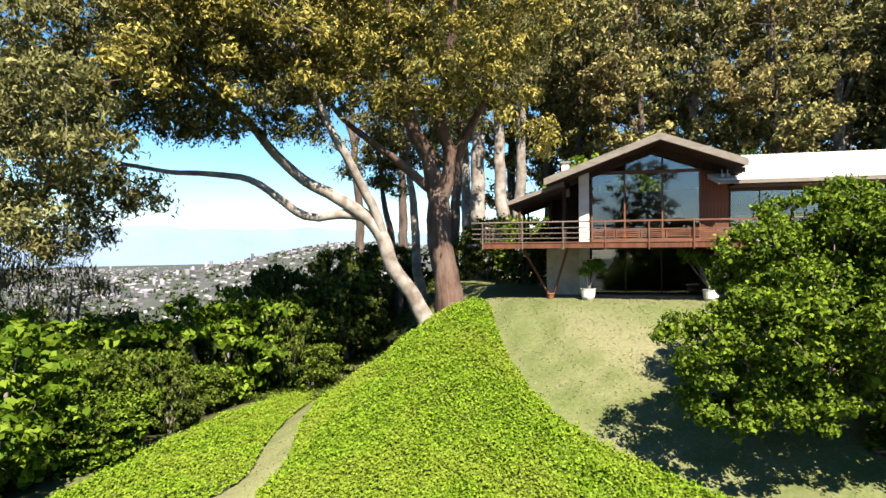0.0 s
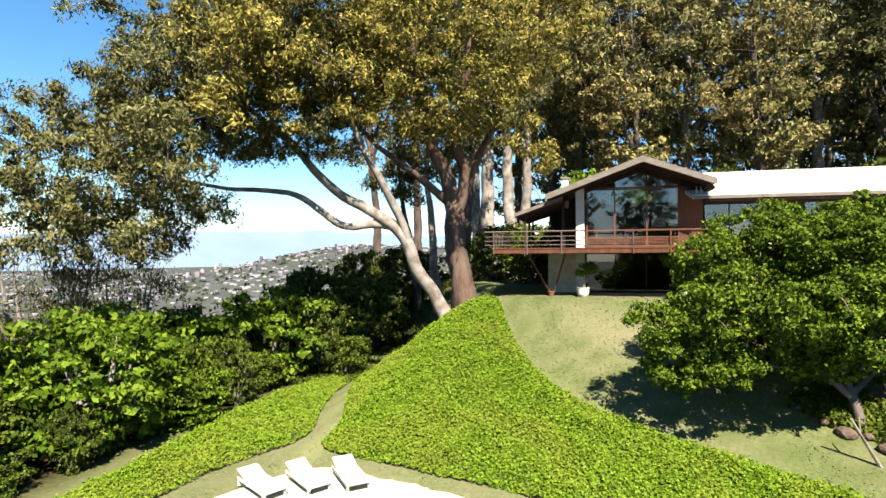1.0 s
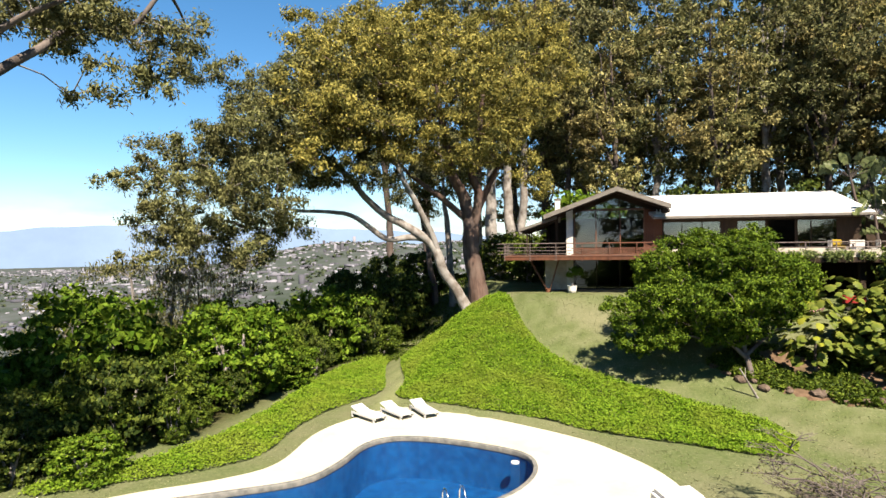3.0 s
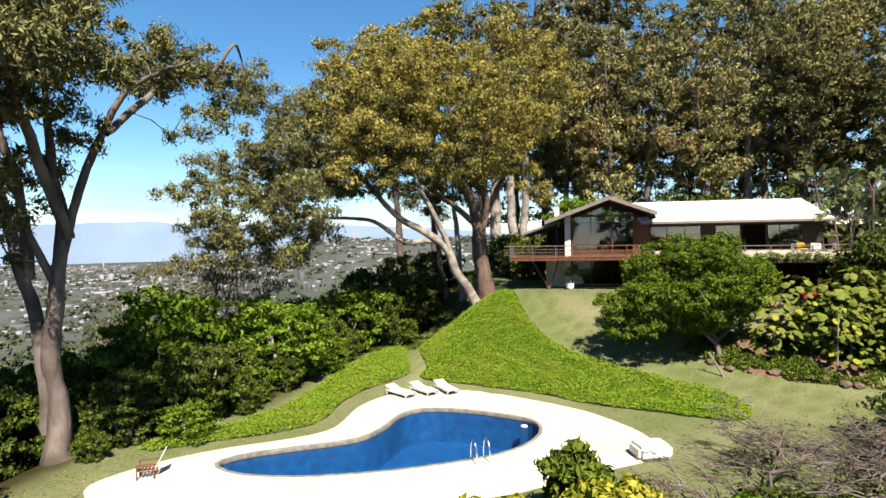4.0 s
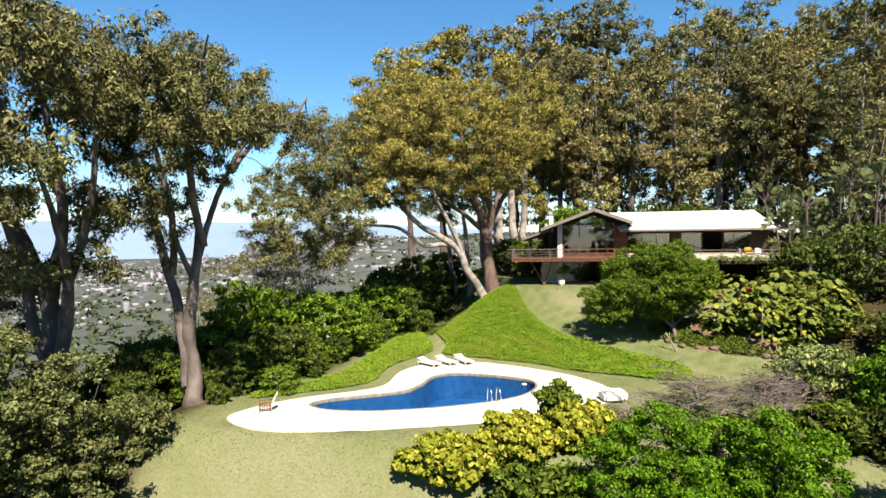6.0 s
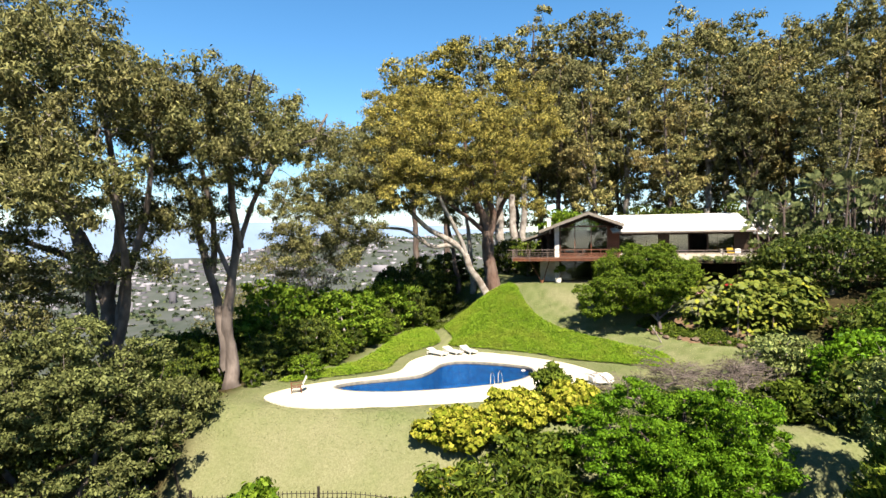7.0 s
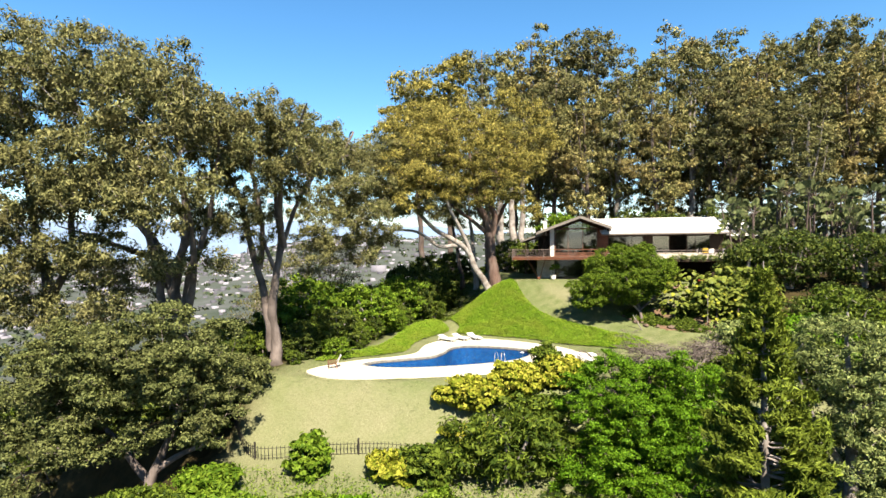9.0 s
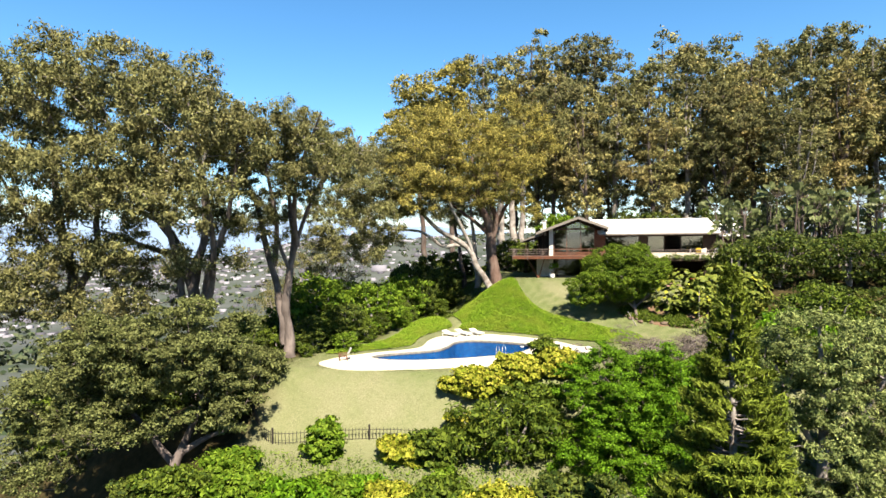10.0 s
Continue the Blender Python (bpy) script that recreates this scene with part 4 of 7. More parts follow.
def terrace_set():
    table = tagged(empty("outdoor_table", (12.6, 20.6, 2.55)), "round pale outdoor table on the terrace", "table")
    part("tabletop", lathe([(0.02, 0.70), (0.62, 0.70), (0.65, 0.72), (0.65, 0.75), (0.02, 0.75)], 24), RAILGREY, table)
    part("leg", lathe([(0.28, 0), (0.28, 0.04), (0.06, 0.08), (0.05, 0.70)], 14), RAILGREY, table)
    chair = tagged(empty("outdoor_chair", (11.5, 20.4, 2.55), 90), "light metal outdoor chair round the terrace table", "chair", "terrace chairs")
    part("seat", box(-0.24, 0.24, -0.24, 0.24, 0.42, 0.46, 0.01), RENDER_WALL, chair)
    part("backrest", box(-0.24, 0.24, 0.20, 0.24, 0.50, 0.95, 0.01), RENDER_WALL, chair)
    for sx in (-0.22, 0.22):
        part("leg", box(sx - 0.02, sx + 0.02, -0.22, -0.18, 0, 0.42), RAILGREY, chair)
        part("leg", box(sx - 0.02, sx + 0.02, 0.18, 0.22, 0, 0.95), RAILGREY, chair)
    for x, y, a in ((13.7, 20.6, -90), (12.4, 19.6, 180), (13.2, 21.6, 20)):
        copy_thing(chair, pose(x, y, 2.55, 0, 0, a))
    seat = tagged(empty("cushioned_bench", (12.7, 22.6, 2.55)), "bench with a bright yellow cushion on the terrace", "bench")
    part("frame", box(-0.6, 0.6, -0.3, 0.3, 0.0, 0.42, 0.02), RAILGREY, seat)
    part("cushion", box(-0.36, 0.36, -0.28, 0.28, 0.42, 0.58, 0.06), CUSHION, seat)
    part("back_cushion", box(-0.3, 0.3, 0.2, 0.36, 0.62, 1.0, 0.06), CUSHION, seat)


terrace_set()


def lower_clutter():
    cart = tagged(empty("garden_cart", (11.2, 17.6, -0.35)), "red garden cart below the terrace", "cart")
    part("tray", box(-0.5, 0.5, -0.3, 0.3, 0.35, 0.75, 0.03), RED_CLOTH, cart)
    for sx in (-0.35, 0.35):
        part("wheel", bar((sx, -0.34, 0.18), (sx, -0.28, 0.18), 0.18, 14), IRON, cart)
        part("wheel", bar((sx, 0.28, 0.18), (sx, 0.34, 0.18), 0.18, 14), IRON, cart)
    part("axle", bar((-0.35, -0.3, 0.18), (-0.35, 0.3, 0.18), 0.03), IRON, cart)
    part("axle", bar((0.35, -0.3, 0.18), (0.35, 0.3, 0.18), 0.03), IRON, cart)
    part("pillar", box(-0.4, 0.4, -0.05, 0.05, 0.18, 0.36), IRON, cart)
    bench = tagged(empty("stone_bench", (12.9, 17.4, -0.35)), "pale stone bench below the terrace", "bench")
    part("top", box(-1.1, 1.1, -0.25, 0.25, 0.5, 0.62, 0.02), RENDER_WALL, bench)
    for sx in (-0.8, 0.8):
        part("leg", box(sx - 0.12, sx + 0.12, -0.2, 0.2, 0, 0.5), BEIGE_WALL, bench)
    rng = np.random.default_rng(8)
    fl = tagged(empty("flowering_shrub", (8.6, 17.2, float(height(8.6, 17.2)))), "low shrub covered in pink and white flowers", "flowering shrub")
    c = sampled([(0, 0, 0.5, 0.9, 0.5, 0.45)], 16, 0.2, rng)
    part("leaves", np_mesh("leaves", *foliage(c, 0.3, 40, 0.14, 0.08, rng), BROAD), BROAD, fl)
    tagged(part("flowers", np_mesh("flowers", *foliage(c + np.array([0, 0, 0.08]), 0.34, 40, 0.12, 0.10, rng, shell=0.9), PINK_CLOTH), PINK_CLOTH, fl), kind="stuff")
    cover = tagged(empty("covered_stack", (-1.2, 0.6, -4.56), 20), "stack of folded white furniture under a pale sheet", "covered furniture")
    part("sheet", box(-0.7, 0.7, -0.5, 0.5, 0.0, 0.55, 0.12), CERAMIC, cover)


lower_clutter()


def fence():
    ob = tagged(empty("fence"), "low dark iron picket fence along the lawn foot", "fence")
    line = spline([(-24.3, -10.0), (-21.8, -11.9), (-19.0, -11.4), (-16.5, -11.1), (-13.5, -10.9), (-10.5, -11.0)], 0.22)
    top = [Vector((x, y, float(height(x, y)))) for x, y in line]
    picket = part("picket", box(-0.014, 0.014, -0.014, 0.014, -0.05, 0.85), IRON, ob)
    picket.location = top[0]
    for p in top[1:]:
        b = new("picket", picket.data)
        b.parent, b.location = ob, p
    for z in (0.12, 0.72):
        pts = np.array([(p.x, p.y, p.z + z) for p in top])
        part("rail", np_mesh("rail", *tube(pts, np.full(len(pts), 0.018), 5), IRON), IRON, ob)
    for k in (0, 14, 28, 42, len(top) - 1):
        p = top[min(k, len(top) - 1)]
        part("post", box(p.x - 0.05, p.x + 0.05, p.y - 0.05, p.y + 0.05, p.z - 0.1, p.z + 1.05), IRON, ob)


fence()


# ---- trees ----
EUC_LABEL = "tall eucalyptus with bare limbs and clumps of hanging olive leaves"


def foot_at(x, y, sink=0.15):
    return (x, y, float(height(x, y)) - sink)


def rel(points, at):
    return [(x - at[0], y - at[1], z - at[2], r) for x, y, z, r in points]


def rel_e(ells, at):
    return [(x - at[0], y - at[1], z - at[2], a, b, c) for x, y, z, a, b, c in ells]


# the leaning tree at the brow of the bank
at = foot_at(-11.3, 23.4, 0.3)
tree("leaning_eucalyptus", at, [
    rel([(-11.2, 23.4, at[2], 0.52), (-11.9, 23.35, -0.4, 0.42), (-13.0, 23.2, 1.6, 0.38), (-14.2, 22.9, 3.8, 0.36), (-16.0, 22.6, 4.9, 0.30), (-18.6, 22.2, 6.7, 0.25), (-20.5, 21.9, 9.0, 0.20), (-21.9, 20.8, 9.7, 0.16), (-24.2, 19.0, 9.6, 0.10)], at),
    rel([(-14.6, 22.85, 4.0, 0.26), (-15.7, 22.5, 4.1, 0.24), (-17.2, 21.8, 4.1, 0.21), (-19.8, 21.2, 5.8, 0.16), (-23.1, 19.6, 6.1, 0.11), (-26.5, 17.0, 6.8, 0.06)], at),
    rel([(-13.6, 23.0, 2.8, 0.26), (-14.0, 22.6, 4.6, 0.24), (-15.3, 21.6, 7.4, 0.2), (-16.5, 20.6, 10.5, 0.14), (-17.0, 19.6, 13.2, 0.08)], at),
    rel([(-20.5, 21.9, 9.0, 0.16), (-22.5, 20.0, 11.0, 0.12), (-25.2, 18.0, 12.0, 0.07)], at)],
    rel_e([(-21.5, 19.5, 13.0, 6.5, 4.5, 4.6), (-26.5, 16.5, 9.2, 4.8, 3.6, 3.8), (-30.0, 14.0, 7.2, 3.0, 2.6, 3.2), (-25.5, 15.5, 4.6, 5.0, 2.6, 2.6), (-30.0, 13.0, 3.4, 2.4, 2.0, 2.2), (-23.0, 15.5, 12.0, 3.4, 3.0, 3.0), (-21.0, 20.0, 9.2, 4.4, 2.6, 1.7), (-17.2, 21.4, 9.0, 2.8, 2.2, 1.6), (-22.0, 12.8, 7.0, 2.6, 2.2, 2.2), (-22.6, 12.8, 3.2, 2.0, 1.8, 1.8), (-25.2, 14.4, 14.6, 2.0, 1.9, 2.4)], at),
    720, 0.62, 0.78, 115, 0.24, 0.075, BARK_PALE, EUC, 11, "leaning eucalyptus with pale smooth trunk and long sideways limbs", "eucalyptus", hang=0.55, lie=0.5, flat=0.85, tail=0.9, tip=0.022, bark2=BARK_GREY, rough=0.04, inner=0.42, core=0.65, bough=1.3)

# the great dark-trunked tree beside it
at = foot_at(-11.1, 27.0, 0.2)
tree("eucalyptus", at, [
    rel([(-11.1, 27.0, at[2], 0.95), (-11.3, 27.0, 0.5, 0.72), (-11.6, 27.0, 2.4, 0.66), (-11.8, 27.0, 4.6, 0.62), (-12.1, 27.0, 6.4, 0.5), (-12.9, 26.5, 9.0, 0.38), (-13.6, 25.8, 12.0, 0.28), (-14.0, 25.0, 16.0, 0.14)], at),
    rel([(-11.75, 27.0, 4.8, 0.42), (-10.9, 26.8, 6.9, 0.36), (-11.4, 26.4, 10.0, 0.3), (-10.6, 25.6, 13.5, 0.2), (-10.2, 25.0, 16.5, 0.1)], at),
    rel([(-11.5, 27.0, 5.4, 0.3), (-10.0, 26.6, 8.6, 0.22), (-8.6, 26.0, 10.5, 0.12)], at),
    rel([(-12.0, 27.0, 5.6, 0.3), (-14.2, 26.4, 7.4, 0.22), (-16.8, 25.6, 9.6, 0.14), (-18.6, 25.0, 12.0, 0.08)], at)],
    rel_e([(-16.0, 22.5, 15.0, 8.2, 6.0, 6.0), (-20.5, 22.0, 16.5, 6.0, 5.0, 4.8), (-11.0, 23.0, 14.0, 6.4, 5.0, 5.4), (-7.3, 23.5, 8.8, 2.8, 2.6, 2.6), (-9.0, 27.0, 17.0, 5.0, 4.5, 6.5), (-18.6, 15.0, 11.5, 4.0, 3.6, 4.0), (-18.5, 17.5, 15.5, 4.0, 3.4, 3.6)], at),
    620, 0.80, 0.95, 140, 0.24, 0.09, BARK_RED, EUC_GOLD, 12, "great eucalyptus with reddish peeling trunks and golden olive crown", "eucalyptus", hang=0.3, lie=0.65, flat=0.85, tail=0.4, tip=0.024, rough=0.09, inner=0.5, core=0.6, bough=2.0)

# slim trunks behind them
for k, (x, y, r, hgt, lean) in enumerate(((-14.4, 33.0, 0.34, 15, -0.6), (-13.2, 38.0, 0.42, 18, 0.4), (-12.0, 42.0, 0.62, 22, 0.2), (-9.9, 42.5, 0.60, 22, -0.3), (-8.9, 45.0, 0.55, 24, 0.3), (-16.8, 36.0, 0.3, 14, -1.0))):
    at = foot_at(x, y)
    tree("eucalyptus", at, [[(0, 0, 0, r * 1.3), (lean * 0.2, 0, hgt * 0.15, r), (lean, 0.3, hgt * 0.5, r * 0.75), (lean * 1.6, 0.2, hgt * 0.8, r * 0.4), (lean * 2, 0, hgt, r * 0.15)]],
         [(lean * 1.5, 0, hgt * 0.85, 3.6, 3.2, hgt * 0.24)], 30, 1.1, 1.4, 170, 0.32, 0.10, BARK_PALE if k in (0, 2, 3, 4) else BARK, EUC, 30 + k,
         "straight pale-trunked eucalyptus behind the house deck", "eucalyptus", "eucalyptus grove", hang=0.4, lie=0.55, tail=0.5, tip=0.025, inner=0.48, core=0.6)


def forest():
    """Five kinds of tall eucalyptus, repeated over the slope behind the house, with two unseen ones far before it."""
    kinds = []
    rng = np.random.default_rng(40)
    for k in range(5):
        hgt = 40.0
        lean = rng.uniform(-1.5, 1.5)
        fork = rng.uniform(0.28, 0.42)
        stems = [[(0, 0, 0, 0.75), (0.1, 0, 3, 0.55), (lean * 0.4, 0.2, hgt * fork, 0.42), (lean, -0.3, hgt * 0.65, 0.28), (lean * 1.3, 0, hgt * 0.93, 0.08)]]
        for s in range(3):
            a = rng.uniform(0, 6.28)
            dx, dy = math.cos(a), math.sin(a)
            z0 = hgt * (fork + 0.06 * s)
            stems.append([(lean * 0.4, 0.2, z0, 0.26), (lean * 0.5 + dx * 1.4, dy * 1.4, z0 + 4, 0.2), (lean * 0.7 + dx * 2.8, dy * 2.8, z0 + 10, 0.12), (lean + dx * 3.6, dy * 3.6, z0 + 15, 0.05)])
        ells = [(lean * 1.2 + rng.normal(), rng.normal(), hgt * 0.86, 5.2, 5.0, hgt * 0.12), (lean + 2.0 * rng.normal(), 2 * rng.normal(), hgt * 0.70, 6.6, 6.2, hgt * 0.14), (lean * 0.8, 0, hgt * 0.55, 6.8, 6.4, hgt * 0.14), (lean * 0.5, 0, hgt * 0.38, 4.8, 4.6, hgt * 0.12), (lean * 0.3, 0, hgt * 0.22, 3.0, 3.0, hgt * 0.07)]
        kinds.append(tree("eucalyptus", foot_at(0, 60), stems, ells, 225, 1.0, 1.35, 46, 0.56, 0.21, BARK_PALE if k % 2 else BARK, (EUC_DARK, EUC, EUC_DARK, EUC, EUC_BROWN)[k], 50 + k,
                          "tall forest eucalyptus with thin pale trunk, behind and far before the house", "eucalyptus", "eucalyptus forest", hang=0.35, lie=0.6, flat=0.9, tail=0.4, tip=0.028, sides=8, inner=0.5, core=0.6, step=2.0, bough=3.0))
    rows = []
    # the last two stay out of view, added to darken the window reflections
    for x, y, s in ((-11, 60, 0.95), (-15.5, 57, 0.97), (-6.5, 56, 0.98), (-1, 64, 0.96), (4.6, 58, 0.97), (16.5, 60, 0.95), (23, 60, 0.94), (28, 66, 0.86), (32, 59, 0.86), (43, 58, 0.82), (49, 62, 0.82), (55, 58, 0.8), (62, 60, 0.82), (37, 52, 0.84),
                    (-4, 49, 0.72), (1.5, 46, 0.66), (6.5, 50, 0.75), (11.5, 45, 0.62), (17, 49, 0.78), (22, 46, 0.66), (27, 50, 0.78), (31.5, 45, 0.66), (37, 44, 0.68), (43, 47, 0.74), (50, 46, 0.76), (57, 46, 0.8), (29, 38, 0.52), (46, 38, 0.6), (0, 74, 0.62), (8, 76, 0.6), (16, 74, 0.62), (24, 76, 0.6), (33, 74, 0.62), (42, 74, 0.6), (-7, 71, 0.55), (-8, -66, 0.9), (11, -68, 0.9)):
        rows.append((x, y, s))
    for i, (x, y, s) in enumerate(rows):
        src = kinds[i % 5]
        m = Matrix.LocRotScale(foot_at(x, y), Euler((0, 0, rng.uniform(0, 6.28))), (1.08 * s, 1.08 * s, 1.08 * s))
        if i < 5:
            src.matrix_basis = m
        else:
            copy_thing(src, m)
    # high crowned trees at the end of the forest, open below
    stems = [[(0, 0, 0, 0.6), (0.3, 0, 12, 0.4), (-0.4, 0.2, 24, 0.3), (0.2, 0, 37, 0.08)], [(-0.2, 0.1, 20, 0.24), (2.0, 0.6, 26, 0.16), (3.6, 0.4, 33, 0.05)], [(-0.3, 0.1, 21, 0.22), (-2.4, -0.5, 27, 0.15), (-4.2, -0.6, 32, 0.05)]]
    ells = [(0.2, 0, 35, 4.4, 4.2, 4.6), (3.2, 0.4, 29.5, 4.2, 4.0, 4.2), (-3.6, -0.4, 28.5, 4.2, 4.0, 4.4)]
    high = tree("eucalyptus", foot_at(-28.5, 57), stems, ells, 125, 1.1, 1.35, 60, 0.52, 0.19, BARK, EUC_GOLD, 58, "tall eucalyptus with a bare trunk and high golden crown", "eucalyptus", "eucalyptus forest",
                hang=0.35, lie=0.6, flat=0.9, tail=0.4, tip=0.028, sides=8, inner=0.5, core=0.6, step=2.0, bough=3.0)
    for x, y, top, turn in ((-22.0, 54, 38.0, 2.0),):
        f = foot_at(x, y)
        k = (top - f[2]) / 40
        copy_thing(high, Matrix.LocRotScale(f, Euler((0, 0, turn)), (k, k, k)))
    f = foot_at(-28.5, 57)
    k = (37.0 - f[2]) / 40
    high.matrix_basis = Matrix.LocRotScale(f, Euler((0, 0, 0.4)), (k, k, k))


forest()

# ---- the group of tall trees on the valley side of the pool ----
at = foot_at(-25.0, -3.4, 0.2)
tree("eucalyptus", at, [
    rel([(-24.85, -3.4, at[2], 0.62), (-24.95, -3.4, -4.2, 0.47), (-25.05, -3.4, -2.0, 0.40), (-24.95, -3.5, 0.6, 0.32), (-24.55, -3.6, 2.6, 0.27), (-24.3, -3.7, 5.0, 0.22), (-24.4, -4.0, 8.0, 0.16), (-24.0, -4.6, 12.2, 0.06)], at),
    rel([(-25.25, -3.5, -3.6, 0.30), (-25.5, -3.5, -1.2, 0.29), (-25.9, -3.5, 1.6, 0.25), (-26.6, -3.7, 4.2, 0.23), (-27.0, -4.2, 7.5, 0.17), (-28.0, -4.8, 10.5, 0.11), (-28.6, -5.2, 13.6, 0.05)], at),
    rel([(-24.4, -3.6, 3.6, 0.19), (-23.7, -3.6, 5.4, 0.17), (-22.9, -3.5, 7.6, 0.15), (-21.8, -3.3, 9.8, 0.13), (-21.1, -3.0, 10.6, 0.10), (-19.0, -2.6, 11.4, 0.05)], at),
    rel([(-24.5, -3.6, 2.2, 0.16), (-25.2, -4.2, 4.4, 0.13), (-25.4, -4.8, 6.4, 0.08), (-26.4, -5.4, 8.2, 0.03)], at),
    rel([(-24.0, -3.6, 4.4, 0.24), (-23.6, -5.0, 6.6, 0.2), (-22.2, -7.2, 9.0, 0.15), (-20.2, -9.2, 11.6, 0.10), (-18.6, -10.6, 13.4, 0.04)], at),
    rel([(-26.1, -3.5, 2.8, 0.22), (-25.3, -4.4, 5.6, 0.18), (-25.2, -5.6, 9.0, 0.14), (-25.4, -6.6, 13.4, 0.05)], at),
    rel([(-22.3, -3.4, 8.6, 0.16), (-22.4, -1.2, 10.4, 0.14), (-22.6, 0.7, 12.0, 0.12), (-21.6, 2.2, 12.4, 0.11), (-20.9, 3.3, 14.2, 0.08), (-22.2, 6.0, 14.8, 0.06), (-22.9, 7.6, 14.3, 0.03)], at)],
    rel_e([(-20.6, -8.6, 12.4, 3.2, 2.8, 2.3), (-18.8, -9.4, 10.2, 2.3, 2.3, 2.0), (-22.4, -7.6, 9.8, 2.4, 2.2, 1.7), (-25.4, -6.6, 12.6, 3.2, 3.0, 3.0), (-22.0, 4.6, 12.8, 1.6, 3.0, 1.6), (-22.5, 0.0, 12.4, 2.2, 2.2, 1.8), (-20.2, 0.2, 9.2, 1.7, 1.6, 1.5), (-28.0, -5.2, 10.6, 2.4, 2.0, 2.2), (-27.6, -4.4, 6.4, 1.8, 1.6, 1.3), (-20.2, -3.0, 11.6, 1.8, 1.8, 1.3), (-26.2, -4.8, 7.2, 2.4, 1.9, 1.6), (-24.6, -5.0, 4.8, 1.5, 1.4, 1.3), (-22.6, -4.6, 8.6, 1.7, 1.6, 1.2)], at),
    480, 0.50, 0.64, 112, 0.22, 0.062, BARK_TALL, EUC, 61, "forked eucalyptus with pale grey trunk at the lawn edge", "eucalyptus", "valley-side eucalyptus", hang=0.5, lie=0.5, flat=0.85, tail=0.8, tip=0.022, bark2=BARK_GREY, inner=0.42, core=0.65, bough=1.25)

at = foot_at(-31.0, -6.5, 0.2)
tree("eucalyptus", at, [
    rel([(-31.0, -6.5, at[2], 0.7), (-31.2, -6.5, -3, 0.5), (-31.6, -6.5, 1.5, 0.42), (-32.4, -6.8, 4.2, 0.36), (-34.2, -7.2, 7.0, 0.28), (-35.6, -7.6, 11.0, 0.18), (-36.2, -8.0, 16.0, 0.07)], at),
    rel([(-31.4, -6.5, 0.5, 0.36), (-30.4, -6.8, 4.0, 0.3), (-29.6, -7.6, 8.0, 0.22), (-29.4, -8.6, 12.0, 0.15), (-29.8, -9.2, 16.0, 0.06)], at),
    rel([(-31.0, -6.5, -2.0, 0.32), (-29.2, -7.4, 1.2, 0.25), (-27.8, -9.2, 4.6, 0.17), (-26.4, -12.0, 9.0, 0.05)], at),
    rel([(-32.2, -6.8, 3.6, 0.25), (-36.0, -7.5, 5.0, 0.18), (-40.0, -8.0, 6.2, 0.04)], at),
    rel([(-30.8, -6.6, -4.0, 0.34), (-30.2, -6.8, 1.4, 0.27), (-28.4, -7.2, 5.0, 0.21), (-26.9, -8.0, 8.6, 0.14), (-25.4, -9.4, 12.4, 0.05)], at),
    rel([(-31.2, -6.6, -4.0, 0.34), (-32.0, -7.2, 2.0, 0.26), (-32.3, -8.4, 7.0, 0.2), (-33.0, -9.6, 12.0, 0.13), (-33.8, -10.2, 17.0, 0.05)], at),
    rel([(-33.6, -7.1, 6.2, 0.2), (-36.8, -8.0, 8.6, 0.15), (-39.0, -8.8, 12.4, 0.05)], at)],
    rel_e([(-34.0, -10.5, 15.6, 4.8, 4.0, 4.4), (-27.0, -12.8, 13.2, 4.4, 3.4, 3.6), (-23.6, -12.5, 12.4, 2.8, 2.6, 3.0), (-33.0, -11.0, 9.5, 5.0, 3.6, 3.2), (-26.6, -14.0, 8.6, 3.4, 2.6, 2.6), (-36.0, -9.5, 4.2, 4.0, 3.0, 2.0), (-29.0, -9.0, 4.0, 3.0, 2.4, 1.8), (-28.0, -5.5, 11.5, 2.8, 2.5, 2.8), (-30.0, -4.2, 7.2, 3.0, 2.4, 2.4), (-31.0, -5.2, 14.0, 3.5, 3.0, 3.0), (-34.5, -8.0, 1.0, 3.4, 2.6, 2.4), (-38.5, -8.0, 9.5, 3.4, 3.0, 3.0), (-36.0, -7.0, 7.0, 3.4, 2.4, 1.8), (-39.5, -7.0, 3.0, 3.0, 2.4, 1.8), (-27.4, -6.6, 6.4, 2.0, 1.9, 1.3)], at),
    780, 0.68, 0.86, 104, 0.26, 0.082, BARK_TALL, EUC, 62, "many-limbed eucalyptus with silvery branches above the valley", "eucalyptus", "valley-side eucalyptus", hang=0.5, lie=0.5, flat=0.85, tail=0.8, tip=0.022, bark2=BARK_GREY, inner=0.42, core=0.65, bough=1.25)

